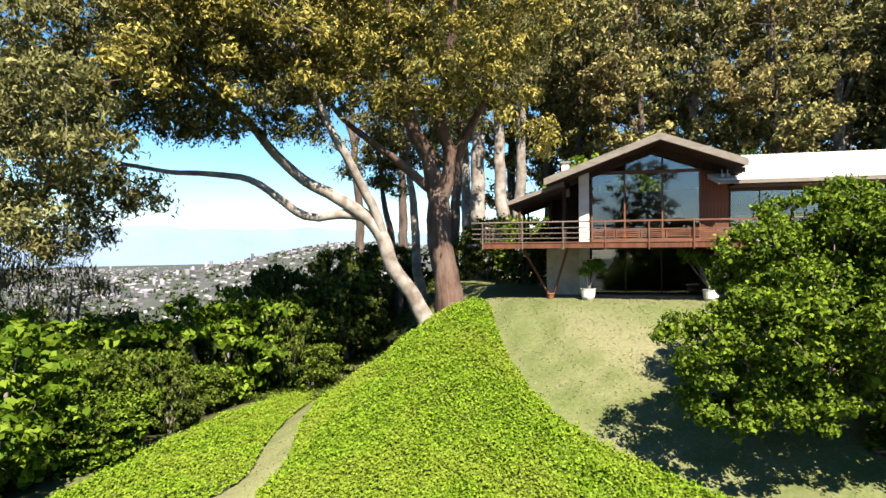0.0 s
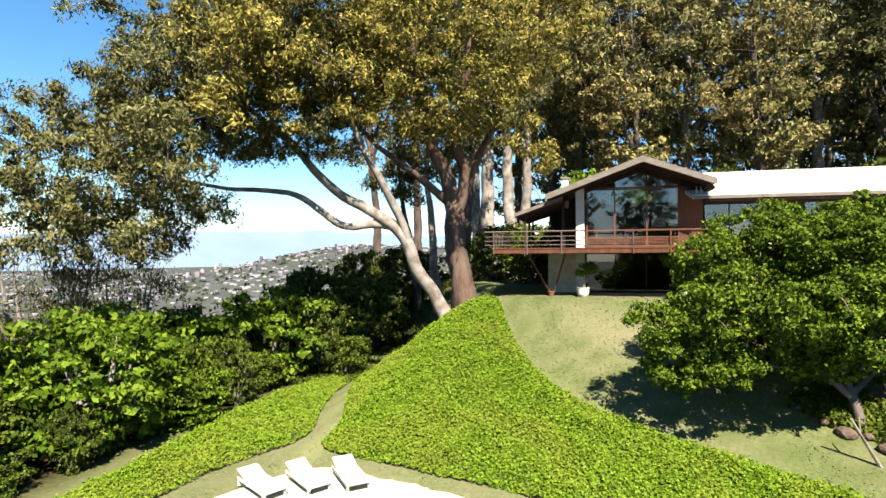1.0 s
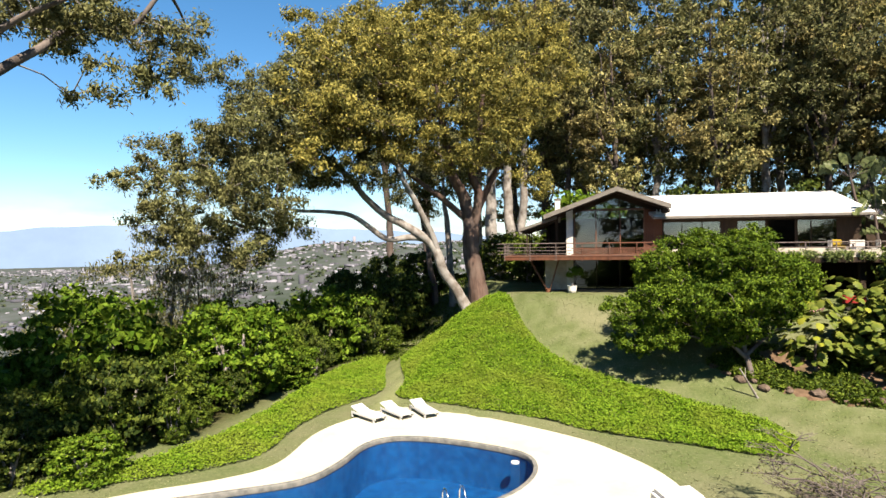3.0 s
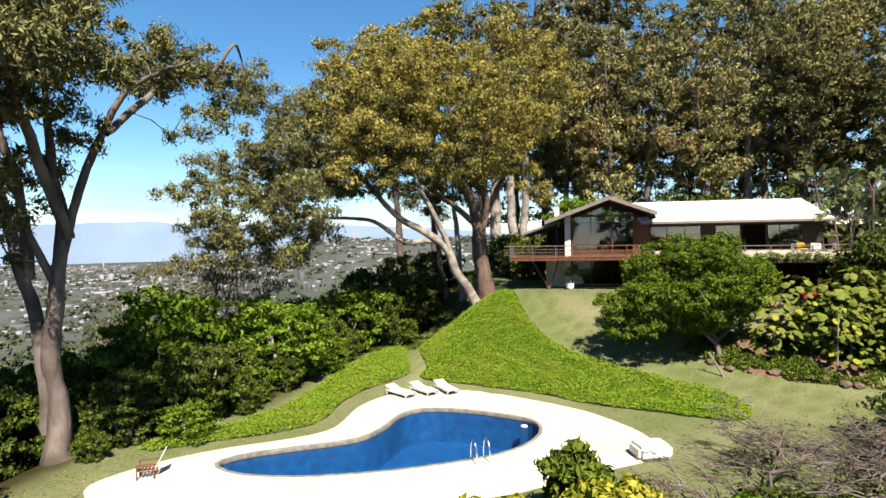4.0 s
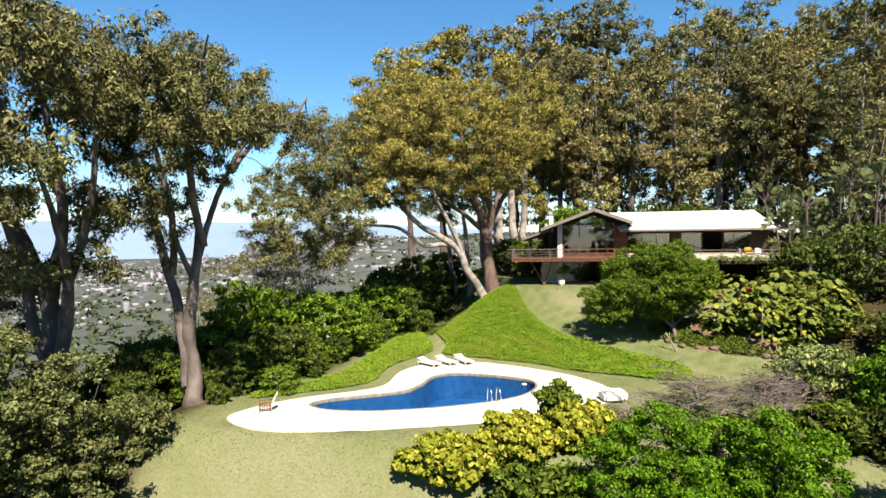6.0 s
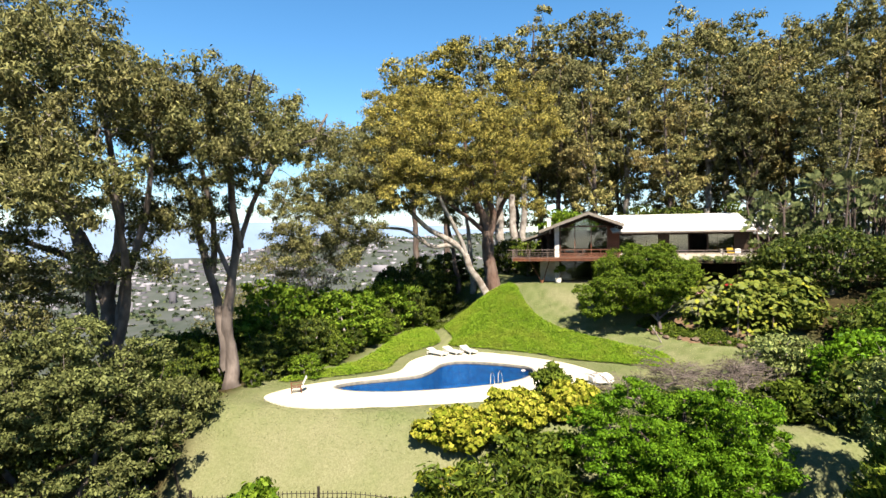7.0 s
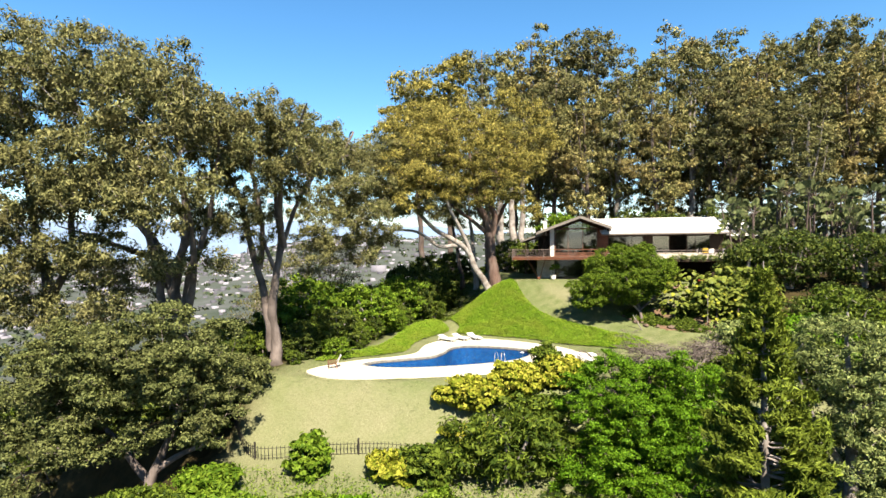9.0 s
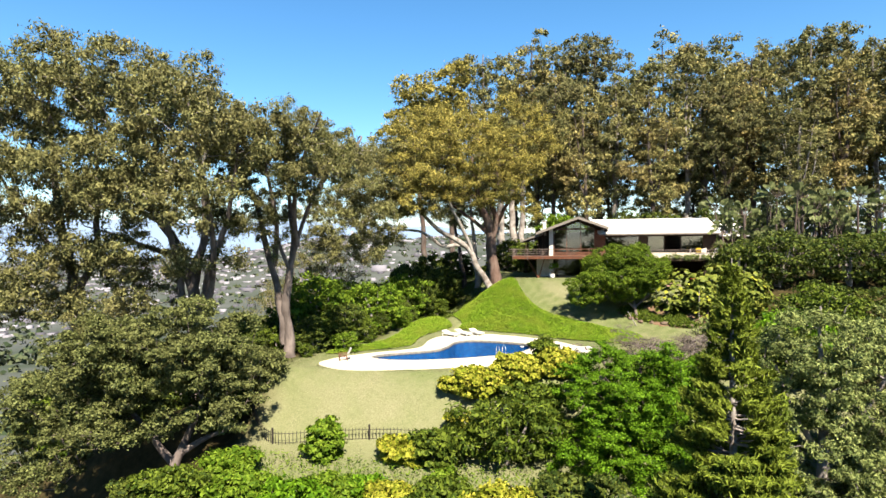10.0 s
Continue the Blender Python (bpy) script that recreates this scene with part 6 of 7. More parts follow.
# shrubs below the terrace and beside the pool
for i, (x, y, sx, sy, sz, leaf, lab, ln, wd) in enumerate((
        (-8.6, -8.6, 2.2, 1.3, 2.2, YELLOW, "shrub with large variegated yellow leaves beside the pool lawn", 0.22, 0.16),
        (-6.0, -7.8, 1.9, 1.3, 2.3, YELLOW, "shrub with large variegated yellow leaves beside the pool lawn", 0.22, 0.16),
        (-12.6, -12.6, 1.7, 1.3, 1.6, YELLOW, "low yellow-green broad-leaved shrub by the fence", 0.24, 0.16),
        (-6.3, -12.2, 3.5, 2.2, 4.5, BROAD, "large shrub with long mid-green leaves", 0.34, 0.09),
        (-10.4, -13.0, 1.5, 1.2, 2.6, BROAD, "shrub with mid-green leaves below the lawn", 0.26, 0.13),
        (-17.5, -13.3, 1.1, 1.0, 2.9, BROAD_LIME, "lone lime green shrub below the fence", 0.26, 0.15),
        (-4.2, -5.3, 0.9, 0.9, 2.9, BROAD, "upright small tree with dark fingered leaves by the paving", 0.34, 0.10),
        (-3.0, -6.6, 1.5, 1.2, 2.0, YELLOW, "yellow-green shrub beside the pool paving", 0.26, 0.16),
        (10.5, 3.0, 2.8, 2.4, 3.4, FEATHER, "tall green shrub on the garden slope", 0.24, 0.12),
        (13.5, -1.0, 3.2, 2.8, 4.4, DOME, "tall fresh green shrub on the garden slope", 0.24, 0.12),
        (14.6, 15.6, 2.4, 2.2, 5.2, BROAD_DEEP, "dark evergreen shrub at the terrace end", 0.26, 0.13),
        (18.5, 16.0, 3.8, 3.2, 6.0, BROAD_DEEP, "large dark evergreen tree at the terrace end", 0.28, 0.14),
        (24.5, 15.0, 4.2, 3.6, 5.4, BROAD_DEEP, "large dark green tree beyond the terrace", 0.28, 0.14),
        (19.5, 8.5, 3.6, 3.2, 5.2, BROAD_DEEP, "dense dark green tree on the garden slope", 0.28, 0.14),
        (25.0, 6.0, 4.2, 3.6, 6.0, BROAD_DEEP, "dense dark green tree on the garden slope", 0.28, 0.14),
        (31.5, 15.0, 4.4, 3.8, 7.5, BROAD_LIME, "tall bright green tree beyond the garden", 0.30, 0.15),
        (20.0, -4.0, 4.2, 3.6, 5.0, FEATHER, "tall grey-green tree on the garden slope", 0.26, 0.08),
        (17.0, 2.0, 3.0, 3.0, 6.0, BROAD, "tall green shrub on the garden slope", 0.26, 0.12),
        (-2.0, 35.5, 3.6, 2.4, 8.6, BROAD_LIME, "bright green leafy tree behind the roof", 0.36, 0.22),
        (-22.5, -15.6, 1.5, 1.2, 1.8, BROAD_LIME, "yellow-green shrub under the olive tree", 0.3, 0.12),
        (-20.5, -18.0, 2.2, 1.6, 1.9, BROAD_LIME, "lime green shrub in the lower garden", 0.24, 0.13),
        (-17.0, -18.5, 2.2, 1.6, 2.0, DOME, "lime green shrub in the lower garden", 0.24, 0.13),
        (-24.5, -18.0, 2.0, 1.6, 2.0, BROAD, "green shrub in the lower garden", 0.24, 0.12),
        (-9.4, -18.4, 2.0, 1.6, 2.4, BROAD, "green shrub in the lower garden", 0.24, 0.12),
        (-6.0, -18.4, 2.2, 1.8, 2.6, YELLOW, "yellow-green shrub in the lower garden", 0.24, 0.12),
        (-2.6, -17.0, 2.0, 1.8, 2.6, BROAD_DEEP, "dark green shrub in the lower garden", 0.24, 0.12),
        (5.6, -17.5, 2.2, 2.0, 3.4, BROAD, "green shrub in the lower garden", 0.24, 0.12),
        (-24.6, -8.6, 2.0, 1.7, 3.2, OLIVE, "dark olive shrub at the lawn edge", 0.2, 0.1),
        (-26.4, -10.6, 2.2, 1.8, 3.6, BROAD_DEEP, "dark green shrub at the lawn edge", 0.2, 0.1),
        (-7.6, 34.0, 2.2, 2.0, 4.8, BROAD, "leafy green shrub behind the deck", 0.26, 0.13),
        (-10.6, 37.5, 2.4, 2.0, 5.0, BROAD_DEEP, "dark green shrub behind the deck", 0.26, 0.13),
        (-4.8, 37.0, 2.4, 2.0, 5.4, BROAD, "leafy green shrub behind the house", 0.26, 0.13),
        (10.4, 13.0, 1.7, 1.4, 3.6, PHILO, "climbing yellow-green plant mass below the terrace", 0.34, 0.2),
        (12.8, 12.8, 1.7, 1.4, 3.8, PHILO, "climbing yellow-green plant mass below the terrace", 0.34, 0.2),
        (14.8, 12.2, 1.6, 1.4, 3.4, PHILO, "climbing yellow-green plant mass below the terrace", 0.34, 0.2),
        (-14.8, -19.6, 1.8, 1.4, 1.6, BROAD_LIME, "lime green shrub in the lower garden", 0.24, 0.13),
        (-11.8, -17.4, 1.6, 1.3, 1.7, YELLOW, "yellow-green shrub in the lower garden", 0.24, 0.13),
        (-12.6, -21.0, 2.0, 1.6, 2.0, DOME, "fresh green shrub in the lower garden", 0.22, 0.11),
        (-18.6, -21.0, 2.0, 1.5, 1.8, BROAD, "green shrub in the lower garden", 0.22, 0.11),
        (-22.4, -21.0, 2.0, 1.5, 1.8, BROAD_LIME, "lime green shrub in the lower garden", 0.22, 0.11),
        (-26.5, -21.5, 2.4, 1.6, 1.9, BROAD, "green shrub in the lower garden", 0.22, 0.11),
        (2.6, -4.4, 2.2, 1.2, 1.1, BROAD_DEEP, "low dark green shrub under the bare trees", 0.22, 0.11),
        (6.0, -3.8, 2.4, 1.3, 1.2, BROAD_DEEP, "low dark green shrub under the bare trees", 0.22, 0.11),
        (-4.6, -9.6, 2.0, 1.6, 2.6, BROAD, "leafy green shrub between the yellow shrubs", 0.24, 0.12),
        (-8.6, -10.4, 1.6, 1.2, 1.8, YELLOW, "low yellow-green shrub at the lawn edge", 0.24, 0.15),
        (-15.6, -16.6, 1.5, 1.1, 1.3, BROAD_LIME, "lime green low shrub in the lower garden", 0.22, 0.11),
        (-13.6, -16.2, 1.3, 1.0, 1.2, DOME, "fresh green low shrub in the lower garden", 0.22, 0.11),
        (-9.4, -16.0, 1.5, 1.1, 1.5, BROAD_LIME, "lime green low shrub in the lower garden", 0.22, 0.11),
        (-27.6, -17.0, 1.8, 1.4, 1.8, BROAD_DEEP, "dark green low shrub under the olive tree", 0.22, 0.11),
        (11.0, -6.5, 2.8, 2.4, 4.0, BROAD_DEEP, "dark green shrub behind the feathery tree", 0.26, 0.12),
        (7.6, -5.0, 1.8, 1.6, 2.4, BROAD, "green shrub behind the feathery tree", 0.24, 0.12),
        (6.0, 40.0, 3.4, 2.4, 9.6, BROAD_DEEP, "tall dark evergreen behind the roof", 0.4, 0.17),
        (12.2, 40.6, 3.4, 2.4, 9.2, BROAD_DEEP, "tall dark evergreen behind the roof", 0.4, 0.17),
        (18.4, 40.0, 3.4, 2.4, 9.4, BROAD_DEEP, "tall dark evergreen behind the roof", 0.4, 0.17),
        (24.6, 39.5, 3.4, 2.4, 9.0, BROAD_DEEP, "tall dark evergreen behind the roof", 0.4, 0.17),
        (7.5, -21.5, 2.0, 1.8, 3.6, BROAD_LIME, "lime green shrub in the lower garden", 0.24, 0.12))):
    bush("shrub", foot_at(x, y, 0.2), (sx, sy, sz), leaf, 200 + i, lab, 120 if max(sx, sz) > 2.5 else 60, 110 if leaf is YELLOW else 56, ln * 1.15, wd * 1.15, 0.25 if wd < 0.11 else 0.1, 0.6, 0.6)


# ---- low plants, grass and the far town ----
def blades(name, region, count, length, width, mat, label, category, seed, lift=0.0, thick=0.0, tall=0.7, lie=0.0):
    """Small leaves strewn over the ground where region(x, y) is true."""
    rng = np.random.default_rng(seed)
    x0, x1, y0, y1, test = region
    x, y = rng.uniform(x0, x1, count * 6), rng.uniform(y0, y1, count * 6)
    ok = test(x, y)
    x, y = x[ok][:count], y[ok][:count]
    z = height(x, y) + lift + thick * rng.random(len(x)) ** 0.7
    p = np.stack([x, y, z], 1)
    up = np.tile(np.array([0.0, 0.0, tall]), (len(x), 1))
    v, q = leaves(p, up, length, width, rng, lie=lie)
    return tagged(new(name, np_mesh(name, v, q, mat)), label, category, kind="stuff")


BANK = spline([(-13.0, 10.6), (-9.4, 9.35), (-5.6, 8.4), (-3.0, 7.4), (0.3, 6.5), (3.4, 5.8), (4.6, 7.4), (4.2, 8.8), (2.6, 9.8), (0.4, 10.8), (-2.0, 11.8), (-4.7, 13.5), (-6.4, 15.8), (-7.5, 18.6), (-8.0, 20.6), (-9.2, 22.6), (-11.0, 23.6), (-12.8, 23.8), (-14.6, 22.6), (-15.6, 20.6), (-14.6, 16.5), (-13.2, 12.6)], 0.5, True)
VERGE = spline([(-14.2, 11.6), (-15.6, 9.0), (-16.2, 6.0), (-16.1, 2.4), (-17.4, 0.7), (-19.6, -0.8), (-21.6, -2.2), (-22.4, -1.7), (-20.6, 0.4), (-19.3, 3.2), (-18.9, 7.4), (-19.2, 12.6), (-19.6, 18.0), (-19.2, 22.4), (-17.6, 23.4), (-16.4, 19.0), (-15.0, 14.5)], 0.5, True)


def bumpy(x, y):
    return 0.34 + 0.12 * np.sin(x * 2.3 + 1.7 * np.sin(y * 1.1)) * np.cos(y * 2.7 + x * 0.6)


def cover(name, ring, count, seed, label):
    """A thick mat of small leaves over a bank, with an uneven top."""
    rng = np.random.default_rng(seed)
    lo, hi = ring.min(0), ring.max(0)
    x, y = rng.uniform(lo[0], hi[0], count * 5), rng.uniform(lo[1], hi[1], count * 5)
    ok = inside(x, y, ring)
    x, y = x[ok][:count], y[ok][:count]
    rim = smooth(0, 0.7, nearness(x, y, ring))
    z = height(x, y) + bumpy(x, y) * (0.35 + 0.65 * rim) * rng.uniform(0.55, 1.0, len(x)) ** 0.6 + rng.random(len(x)) ** 12 * 0.16
    v, q = leaves(np.stack([x, y, z], 1), np.tile(np.array([0, -0.25, 0.9]), (len(x), 1)), 0.092, 0.066, rng, lie=0.75)
    return tagged(new(name, np_mesh(name, v, q, COVER)), label, "groundcover", kind="stuff")


cover("groundcover", BANK, 150000, 301, "thick bright green creeping groundcover on the bank")
cover("groundcover", VERGE, 52000, 302, "thick bright green creeping groundcover below the trees")


def lawn_area(x, y):
    """Open lawn round the pool and before the house."""
    base = (x > -23.5) & (x < 11) & (y > -13) & (y < 24.3) & ~((x < -19) & (y > 1))
    base &= ~((y > 16.5) & (x < -9)) & ~((x > -5) & (y < -4))
    base &= ~inside(x, y, APRON) & ~inside(x, y, BANK) & ~inside(x, y, VERGE)
    return base


blades("grass", (-24, 11, -13, 24.5, lawn_area), 34000, 0.08, 0.03, BLADE, "short mown grass of the lawn", "grass", 303, lift=0.006, thick=0.01, tall=1.0, lie=0.92)
blades("leaf_litter", (-26, 16, -24, -13, lambda x, y: (x > -26)), 20000, 0.22, 0.06, BROAD_LIME, "wild low plants of the lower garden", "undergrowth", 304, thick=0.35)
blades("undergrowth", (-24, -13.5, 22, 50, lambda x, y: x < -13.5), 20000, 0.2, 0.08, BROAD, "shaded low plants under the trees", "undergrowth", 305, thick=0.25)
blades("dry_grass", (-27, -8, -24, -19, lambda x, y: (np.sin(x * 1.3) > 0.2)), 9000, 0.55, 0.03, STRAW, "tufts of tall dry grass in the lower garden", "grass", 306, lift=0.2, thick=0.5, tall=2.0)


def bed():
    ring = spline([(2.6, 13.4), (4.4, 11.9), (7.0, 10.6), (9.6, 10.2), (12.6, 9.9), (13.5, 12.0), (8.0, 14.0), (5.0, 14.6)], 0.5, True)
    rng = np.random.default_rng(310)
    x, y = rng.uniform(2.4, 13.5, 60000), rng.uniform(9.6, 14.8, 60000)
    ok = inside(x, y, ring) & (np.sin(x * 1.7) + np.cos(y * 2.1 + x) > -0.5)
    x, y = x[ok][:16000], y[ok][:16000]
    z = height(x, y) + 0.32 * rng.random(len(x))
    v, q = leaves(np.stack([x, y, z], 1), np.tile(np.array([0, -0.2, 0.8]), (len(x), 1)), 0.17, 0.09, rng)
    tagged(new("bed_plants", np_mesh("bed_plants", v, q, BROAD)), "low mixed green plants in a garden bed", "bedding plants", kind="stuff")
    soil = bmesh.new()
    rows = 26
    grid = {}
    for i in range(rows):
        for j in range(rows):
            px, py = 2.4 + 11.2 * i / (rows - 1), 9.6 + 5.2 * j / (rows - 1)
            inn = bool(inside(np.array([px]), np.array([py]), ring)[0])
            grid[i, j] = soil.verts.new((px, py, float(height(px, py)) + (0.06 if inn else -0.12)))
    for i in range(rows - 1):
        for j in range(rows - 1):
            soil.faces.new((grid[i, j], grid[i + 1, j], grid[i + 1, j + 1], grid[i, j + 1]))
    ob = part("garden_bed", soil, SOIL, None)
    tagged(ob, "sloping bed of dry reddish soil", "garden bed", kind="structure")
    for k in range(16):
        u = k / 15
        px, py = 2.7 + 8.5 * u + rng.normal() * 0.2, 13.1 - 3.0 * u ** 0.6 + rng.normal() * 0.15
        bm = bmesh.new()
        bmesh.ops.create_icosphere(bm, subdivisions=2, radius=rng.uniform(0.14, 0.32))
        for v in bm.verts:
            v.co *= 1 + 0.35 * noise.noise(v.co * 4 + Vector((k * 3.1, 0, 0)))
            v.co.z *= 0.65
        rock = part("rock", bm, STONE, None)
        rock.location = (px, py, float(height(px, py)) + 0.1)
        tagged(rock, "rough brown rock edging the garden bed", "rock", "bed edging rocks")


bed()


def philodendron():
    """A bank of large split leaves, each a part of its plant."""
    rng = np.random.default_rng(320)
    shapes = []
    for k in range(4):
        bm = bmesh.new()
        n = 9
        mid = [bm.verts.new((0, 0.85 * t - 0.25, -0.25 * (t - 0.3) ** 2)) for t in np.linspace(0, 1, n)]
        for side in (-1, 1):
            edge = []
            for i, t in enumerate(np.linspace(0, 1, n)):
                w = 0.36 * math.sin(math.pi * (0.12 + 0.88 * t)) ** 0.7 * (1 if i % 2 == 0 else 0.66) + 0.01
                edge.append(bm.verts.new((side * w, 0.85 * t - 0.32, -0.16 * w - 0.25 * (t - 0.3) ** 2)))
            for i in range(n - 1):
                f = (mid[i], mid[i + 1], edge[i + 1], edge[i])
                bm.faces.new(f if side < 0 else f[::-1])
        me = bpy.data.meshes.new("leaf")
        bm.to_mesh(me)
        bm.free()
        me.materials.append(PHILO if k < 3 else YELLOW)
        shapes.append(smoothed(me))
    for p, (x, y, s) in enumerate(((7.4, 12.9, 1.0), (8.8, 13.6, 1.15), (10.2, 12.8, 1.1), (11.8, 13.4, 1.25), (13.4, 13.0, 1.2), (12.6, 11.6, 0.9), (10.8, 11.6, 0.85), (14.8, 12.4, 1.1))):
        ob = tagged(empty("philodendron", foot_at(x, y, 0.05)), "climbing plant with big split yellow-green leaves", "leafy plant", "philodendron bank")
        part("stem", bar((0, 0, 0), (0.1, 0.1, 1.9 * s), 0.07, 7, r2=0.04), BARK, ob)
        for k in range(150):
            a, h = rng.uniform(0, 6.28), rng.uniform(0.05, 1)
            r = (1.5 * math.sin(math.pi * (0.2 + 0.7 * h)) + 0.1) * s * rng.uniform(0.75, 1.05)
            lf = new("leaf", shapes[rng.choice(4, p=[0.32, 0.32, 0.26, 0.1])])
            lf.parent = ob
            size = s * rng.uniform(0.34, 0.62)
            lf.matrix_basis = Matrix.LocRotScale((r * math.cos(a), r * math.sin(a), 0.25 + 3.4 * s * h), Euler((rng.uniform(-0.9, -0.1), rng.uniform(-0.4, 0.4), a - math.pi / 2)), (size, size, size))


philodendron()


def strelitzia(x, y, s, seed):
    """A clump of tall stems with fans of paddle leaves."""
    rng = np.random.default_rng(seed)
    ob = tagged(empty("giant_strelitzia", foot_at(x, y)), "tall clump of grey-green paddle-leaved plants", "paddle-leaved plant", "paddle-leaved clumps")
    pts, sticks = [], []
    for k in range(16):
        b = np.array([rng.normal() * 1.5, rng.normal() * 1.2, 0])
        h = s * rng.uniform(2.6, 9.6)
        line = spline([(*b, 0.13), (b[0] * 1.1, b[1] * 1.1, h * 0.6, 0.11), (b[0] * 1.2, b[1] * 1.2, h, 0.07)], 0.8)
        part("stem", np_mesh("stem", *tube(line[:, :3], line[:, 3], 7), BARK), BARK, ob)
        turn = rng.uniform(0, 3.14)
        for f in np.linspace(-1.25, 1.25, 9):
            d = np.array([math.cos(turn) * math.sin(f), math.sin(turn) * math.sin(f), math.cos(f)]) + rng.normal(size=3) * 0.12
            d /= np.linalg.norm(d)
            root = np.array([b[0] * 1.2, b[1] * 1.2, h])
            sticks.append(tube(np.stack([root, root + d * 0.6, root + d * 1.1]), [0.03, 0.025, 0.02], 4))
            side = np.cross(d, np.array([-math.sin(turn), math.cos(turn), 0.2]) + rng.normal(size=3) * 0.4)
            side /= np.linalg.norm(side)
            cuts = 5
            for c in range(cuts):
                t0, t1 = 1.0 + 1.5 * c / cuts, 1.0 + 1.5 * (c + 0.86) / cuts
                w = 0.25 * math.sin(math.pi * (0.15 + 0.8 * (c + 0.5) / cuts))
                droop = np.array([0, 0, -0.10]) * c * c * 0.35
                for sg in (-1, 1):
                    tear = np.array([0, 0, -0.15]) * rng.random()
                    pts.append([root + d * t0 + droop, root + d * t0 + droop + side * w * sg + tear, root + d * t1 + droop + side * w * sg + tear, root + d * t1 + droop])
    tagged(part("leaf_stalk_mass", np_mesh("leaf_stalk_mass", *joined(sticks), BARK), BARK, ob), kind="stuff")
    part("leaves", np_mesh("leaves", np.array(pts).reshape(-1, 3), np.arange(4 * len(pts)).reshape(-1, 4), PADDLE), PADDLE, ob)


for i, (x, y, s) in enumerate(((17.9, 24.4, 0.8), (20.5, 24.0, 0.95), (23.5, 23.2, 0.9), (26.5, 23.5, 0.85), (29.0, 22.0, 0.8))):
    strelitzia(x, y, s, 330 + i)


def plumeria(x, y, seed, wide):
    """A bare forking tree with stubby pale twigs."""
    rng = np.random.default_rng(seed)
    ob = tagged(empty("bare_tree", foot_at(x, y)), "leafless tree with many forked pale grey branches", "bare tree", "bare trees by the pool")
    sticks = []

    def fork(p, d, length, r, depth):
        q = p + d * length
        mid = (p + q) / 2 + rng.normal(size=3) * 0.06 * length
        sticks.append(tube(np.stack([p, mid, q]), [r, r * 0.88, r * 0.74], 4))
        if depth == 0:
            return
        for k in range(3 if rng.random() < 0.45 else 2):
            e = d + rng.normal(size=3) * np.array([0.75, 0.75, 0.3]) * wide
            e[2] = abs(e[2]) * 0.5 + 0.02
            fork(q, e / np.linalg.norm(e), length * rng.uniform(0.66, 0.92), r * 0.72, depth - 1)

    for k in range(3):
        d = np.array([rng.normal() * 0.6, rng.normal() * 0.6, 0.8])
        fork(np.zeros(3), d / np.linalg.norm(d), 0.9, 0.062, 6)
    tagged(part("branch_mass", smoothed(np_mesh("branch_mass", *joined(sticks), BARK_TALL)), BARK_TALL, ob), kind="stuff")
    buds = np.array([v[-1] for v, _ in sticks[-260:]])
    tagged(part("bud_mass", np_mesh("bud_mass", *leaves(np.repeat(buds, 2, 0) + rng.normal(size=(2 * len(buds), 3)) * 0.05, np.tile([0, 0, 0.5], (2 * len(buds), 1)), 0.10, 0.05, rng), EUC_BROWN), EUC_BROWN, ob), kind="stuff")


plumeria(2.2, -2.2, 341, 1.0), plumeria(4.6, -3.6, 342, 1.0), plumeria(5.8, -0.6, 343, 1.0), plumeria(0.4, -4.2, 344, 0.9), plumeria(3.4, 1.2, 345, 1.1), plumeria(7.4, 1.6, 346, 1.1)

# dead sapling and stump by the garden bed
stick = tagged(empty("dead_sapling", foot_at(4.2, 10.9)), "leaning bare pale stick in the garden bed", "dead sapling")
part("stem", bar((0.1, 0, 0), (-0.75, -0.1, 1.5), 0.06, 7, r2=0.035), BARK_PALE, stick)
part("twig", bar((-0.5, -0.06, 1.05), (-0.45, 0.1, 1.5), 0.03, 6, r2=0.012), BARK_PALE, stick)
pole = tagged(empty("garden_stake", foot_at(9.9, 11.0)), "thin pale upright stake among big leaves", "garden stake")
part("stem", bar((0, 0, 0), (0.05, 0, 3.4), 0.035, 7), BARK_PALE, pole)

# planting along the terrace edge
rng = np.random.default_rng(350)
c = np.stack([rng.uniform(8.6, 14.2, 26), np.full(26, 18.75) + rng.normal(size=26) * 0.12, 2.6 + 0.2 * rng.random(26)], 1)
hedge = tagged(empty("trailing_plants"), "yellow-green trailing plants along the terrace edge", "trailing plants")
part("leaves", np_mesh("leaves", *foliage(c, 0.34, 90, 0.2, 0.05, rng, 0.4, 0.8, tail=1.2), FEATHER), FEATHER, hedge)


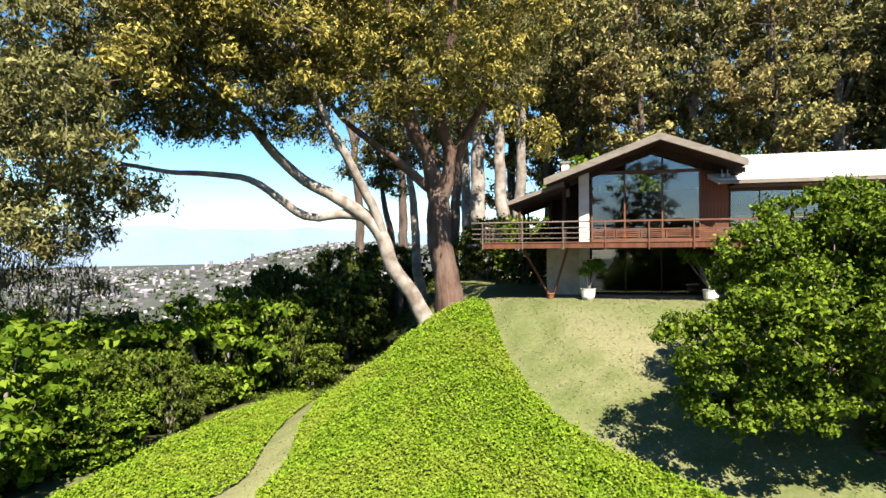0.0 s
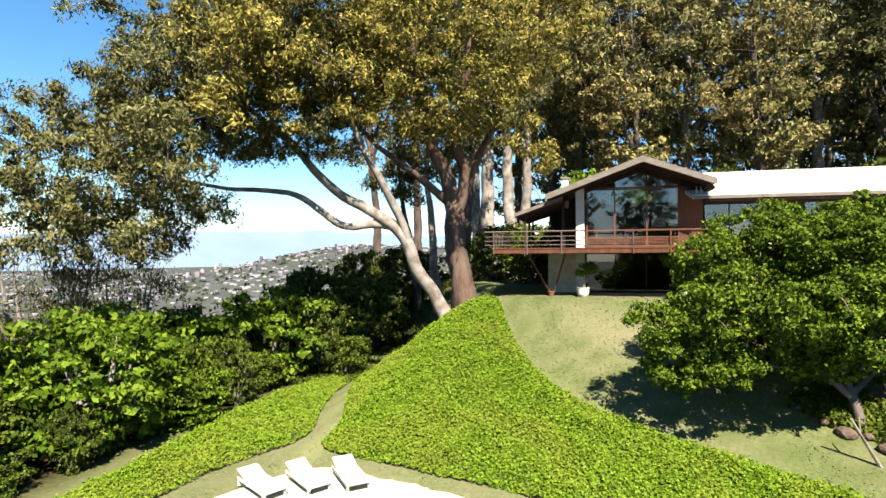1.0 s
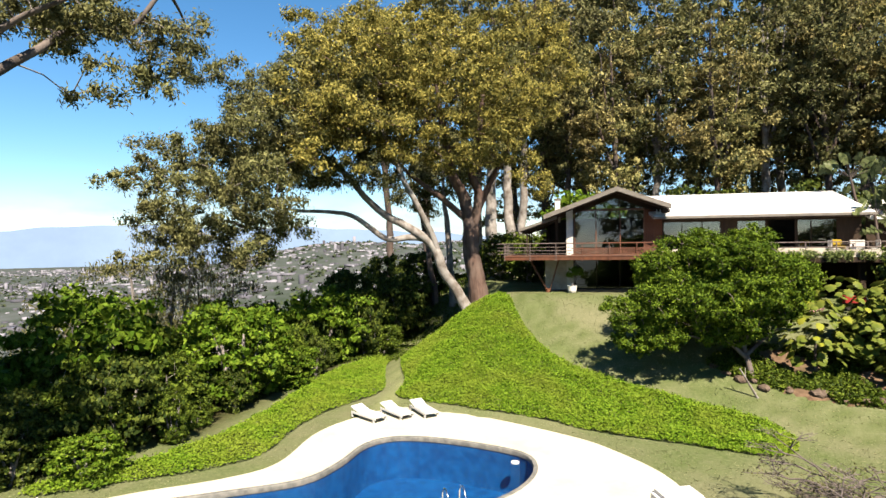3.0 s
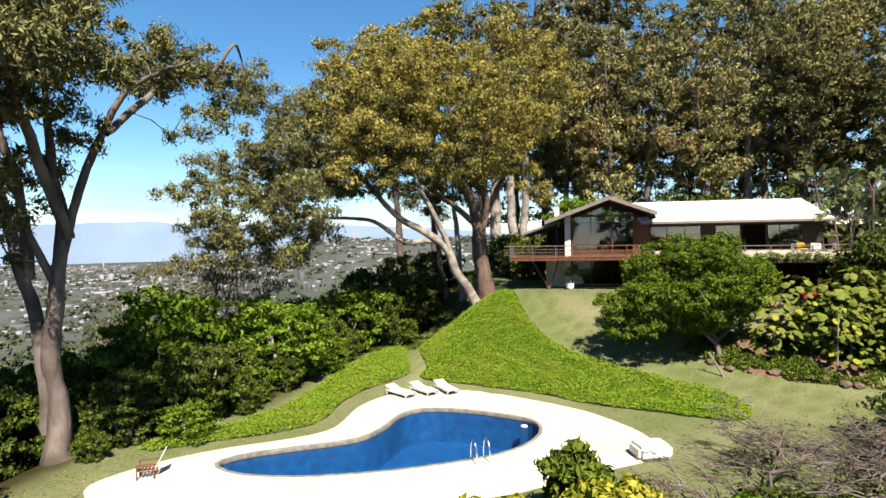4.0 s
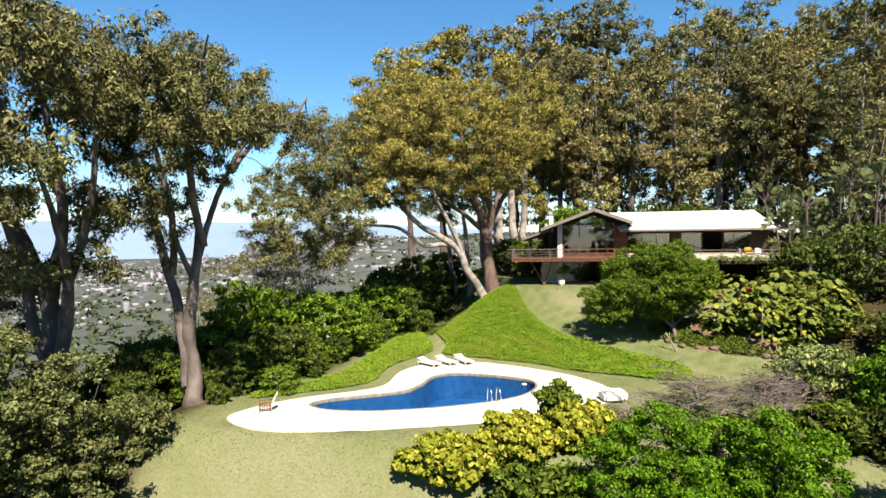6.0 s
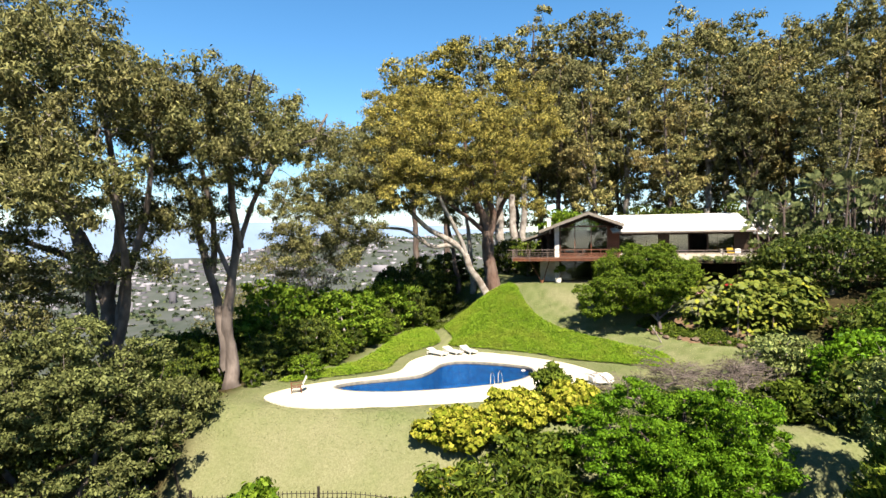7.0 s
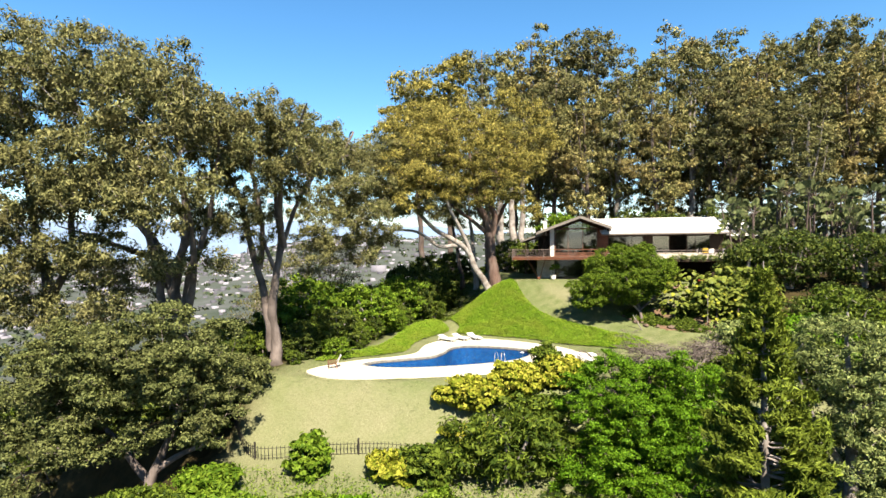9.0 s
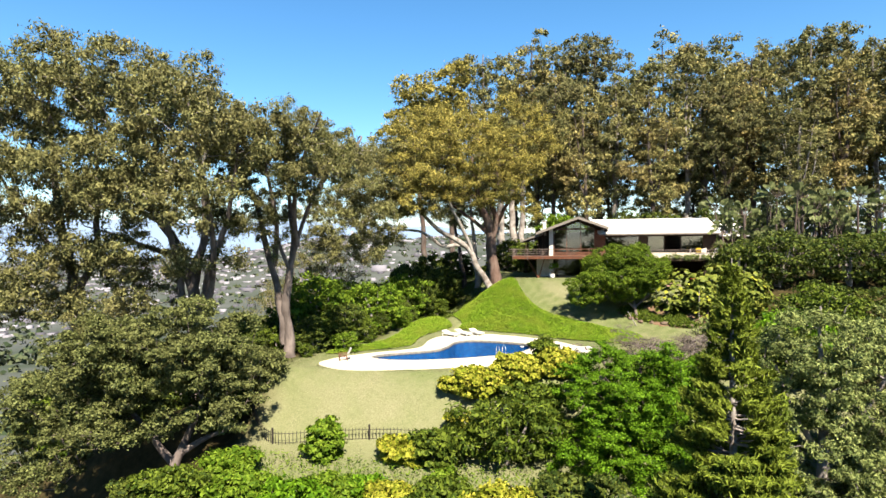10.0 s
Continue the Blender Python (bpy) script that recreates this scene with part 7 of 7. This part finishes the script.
def town():
    """Pale houses and trees strewn over the far plain."""
    rng = np.random.default_rng(360)
    n = 11000
    d = 750 + 2900 * rng.random(n) ** 0.8
    a = rng.uniform(-1.15, 0.1, n)
    x, y = d * np.sin(a), d * np.cos(a)
    keep = np.sin(x / 140.0) + np.cos(y / 170.0) + rng.normal(size=n) * 0.8 > -0.2
    x, y, d = x[keep], y[keep], d[keep]
    z = height(x, y)
    size = rng.uniform(2.2, 4.6, (len(x), 2)) * (1 + (rng.random((len(x), 1)) > 0.94) * 2.5)
    hgt = rng.uniform(2.6, 4.6, len(x)) * (1 + (rng.random(len(x)) > 0.97) * 3)
    turn = rng.uniform(0, 1.57, len(x))
    unit = np.array([(-1, -1, 0), (1, -1, 0), (1, 1, 0), (-1, 1, 0), (-1, -1, 1), (1, -1, 1), (1, 1, 1), (-1, 1, 1)], float)
    v = unit[None] * np.concatenate([size, hgt[:, None]], 1)[:, None]
    vx = v[..., 0] * np.cos(turn)[:, None] - v[..., 1] * np.sin(turn)[:, None] + x[:, None]
    vy = v[..., 0] * np.sin(turn)[:, None] + v[..., 1] * np.cos(turn)[:, None] + y[:, None]
    vz = v[..., 2] + z[:, None] - 1
    q = np.array([(0, 1, 5, 4), (1, 2, 6, 5), (2, 3, 7, 6), (3, 0, 4, 7), (4, 5, 6, 7)])
    quads = (np.arange(len(x)) * 8)[:, None, None] + q[None]
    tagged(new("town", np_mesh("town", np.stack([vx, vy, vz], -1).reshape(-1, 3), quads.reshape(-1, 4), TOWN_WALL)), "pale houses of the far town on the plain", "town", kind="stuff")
    m = 4500
    d = 140 + 2900 * rng.random(m) ** 1.6
    a = rng.uniform(-1.2, 0.15, m)
    x, y = d * np.sin(a), d * np.cos(a)
    c = np.stack([x, y, height(x, y)], 1)
    v, q = foliage(c, 6.0, 8, 7.0, 5.0, rng, flat=0.9, shell=0.6)
    tagged(new("far_woods", np_mesh("far_woods", v, q, TOWN_TREE)), "scattered dark green trees on the far slopes", "woodland", kind="stuff")


town()


def mountains():
    u = np.linspace(-1.45, 0.7, 260)
    top = 115 + 55 * np.exp(-((u + 0.72) / 0.22) ** 2) + 30 * np.exp(-((u + 0.40) / 0.14) ** 2) - 60 * smooth(-0.35, 0.0, u) + 8 * np.sin(u * 23) + 5 * np.sin(u * 51)
    rows = []
    for f, dist in ((0.0, 4250), (0.55, 4380), (1.0, 4500)):
        rows.append(np.stack([dist * np.sin(u), dist * np.cos(u), -110 + (top + 110) * f + 4 * np.sin(u * 80 + f * 7) * f], 1))
    n = len(u)
    i, j = np.meshgrid(np.arange(2), np.arange(n - 1), indexing="ij")
    q = np.stack([i * n + j, i * n + j + 1, (i + 1) * n + j + 1, (i + 1) * n + j], -1).reshape(-1, 4)
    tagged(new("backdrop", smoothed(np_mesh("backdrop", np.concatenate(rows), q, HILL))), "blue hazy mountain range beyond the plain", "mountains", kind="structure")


mountains()
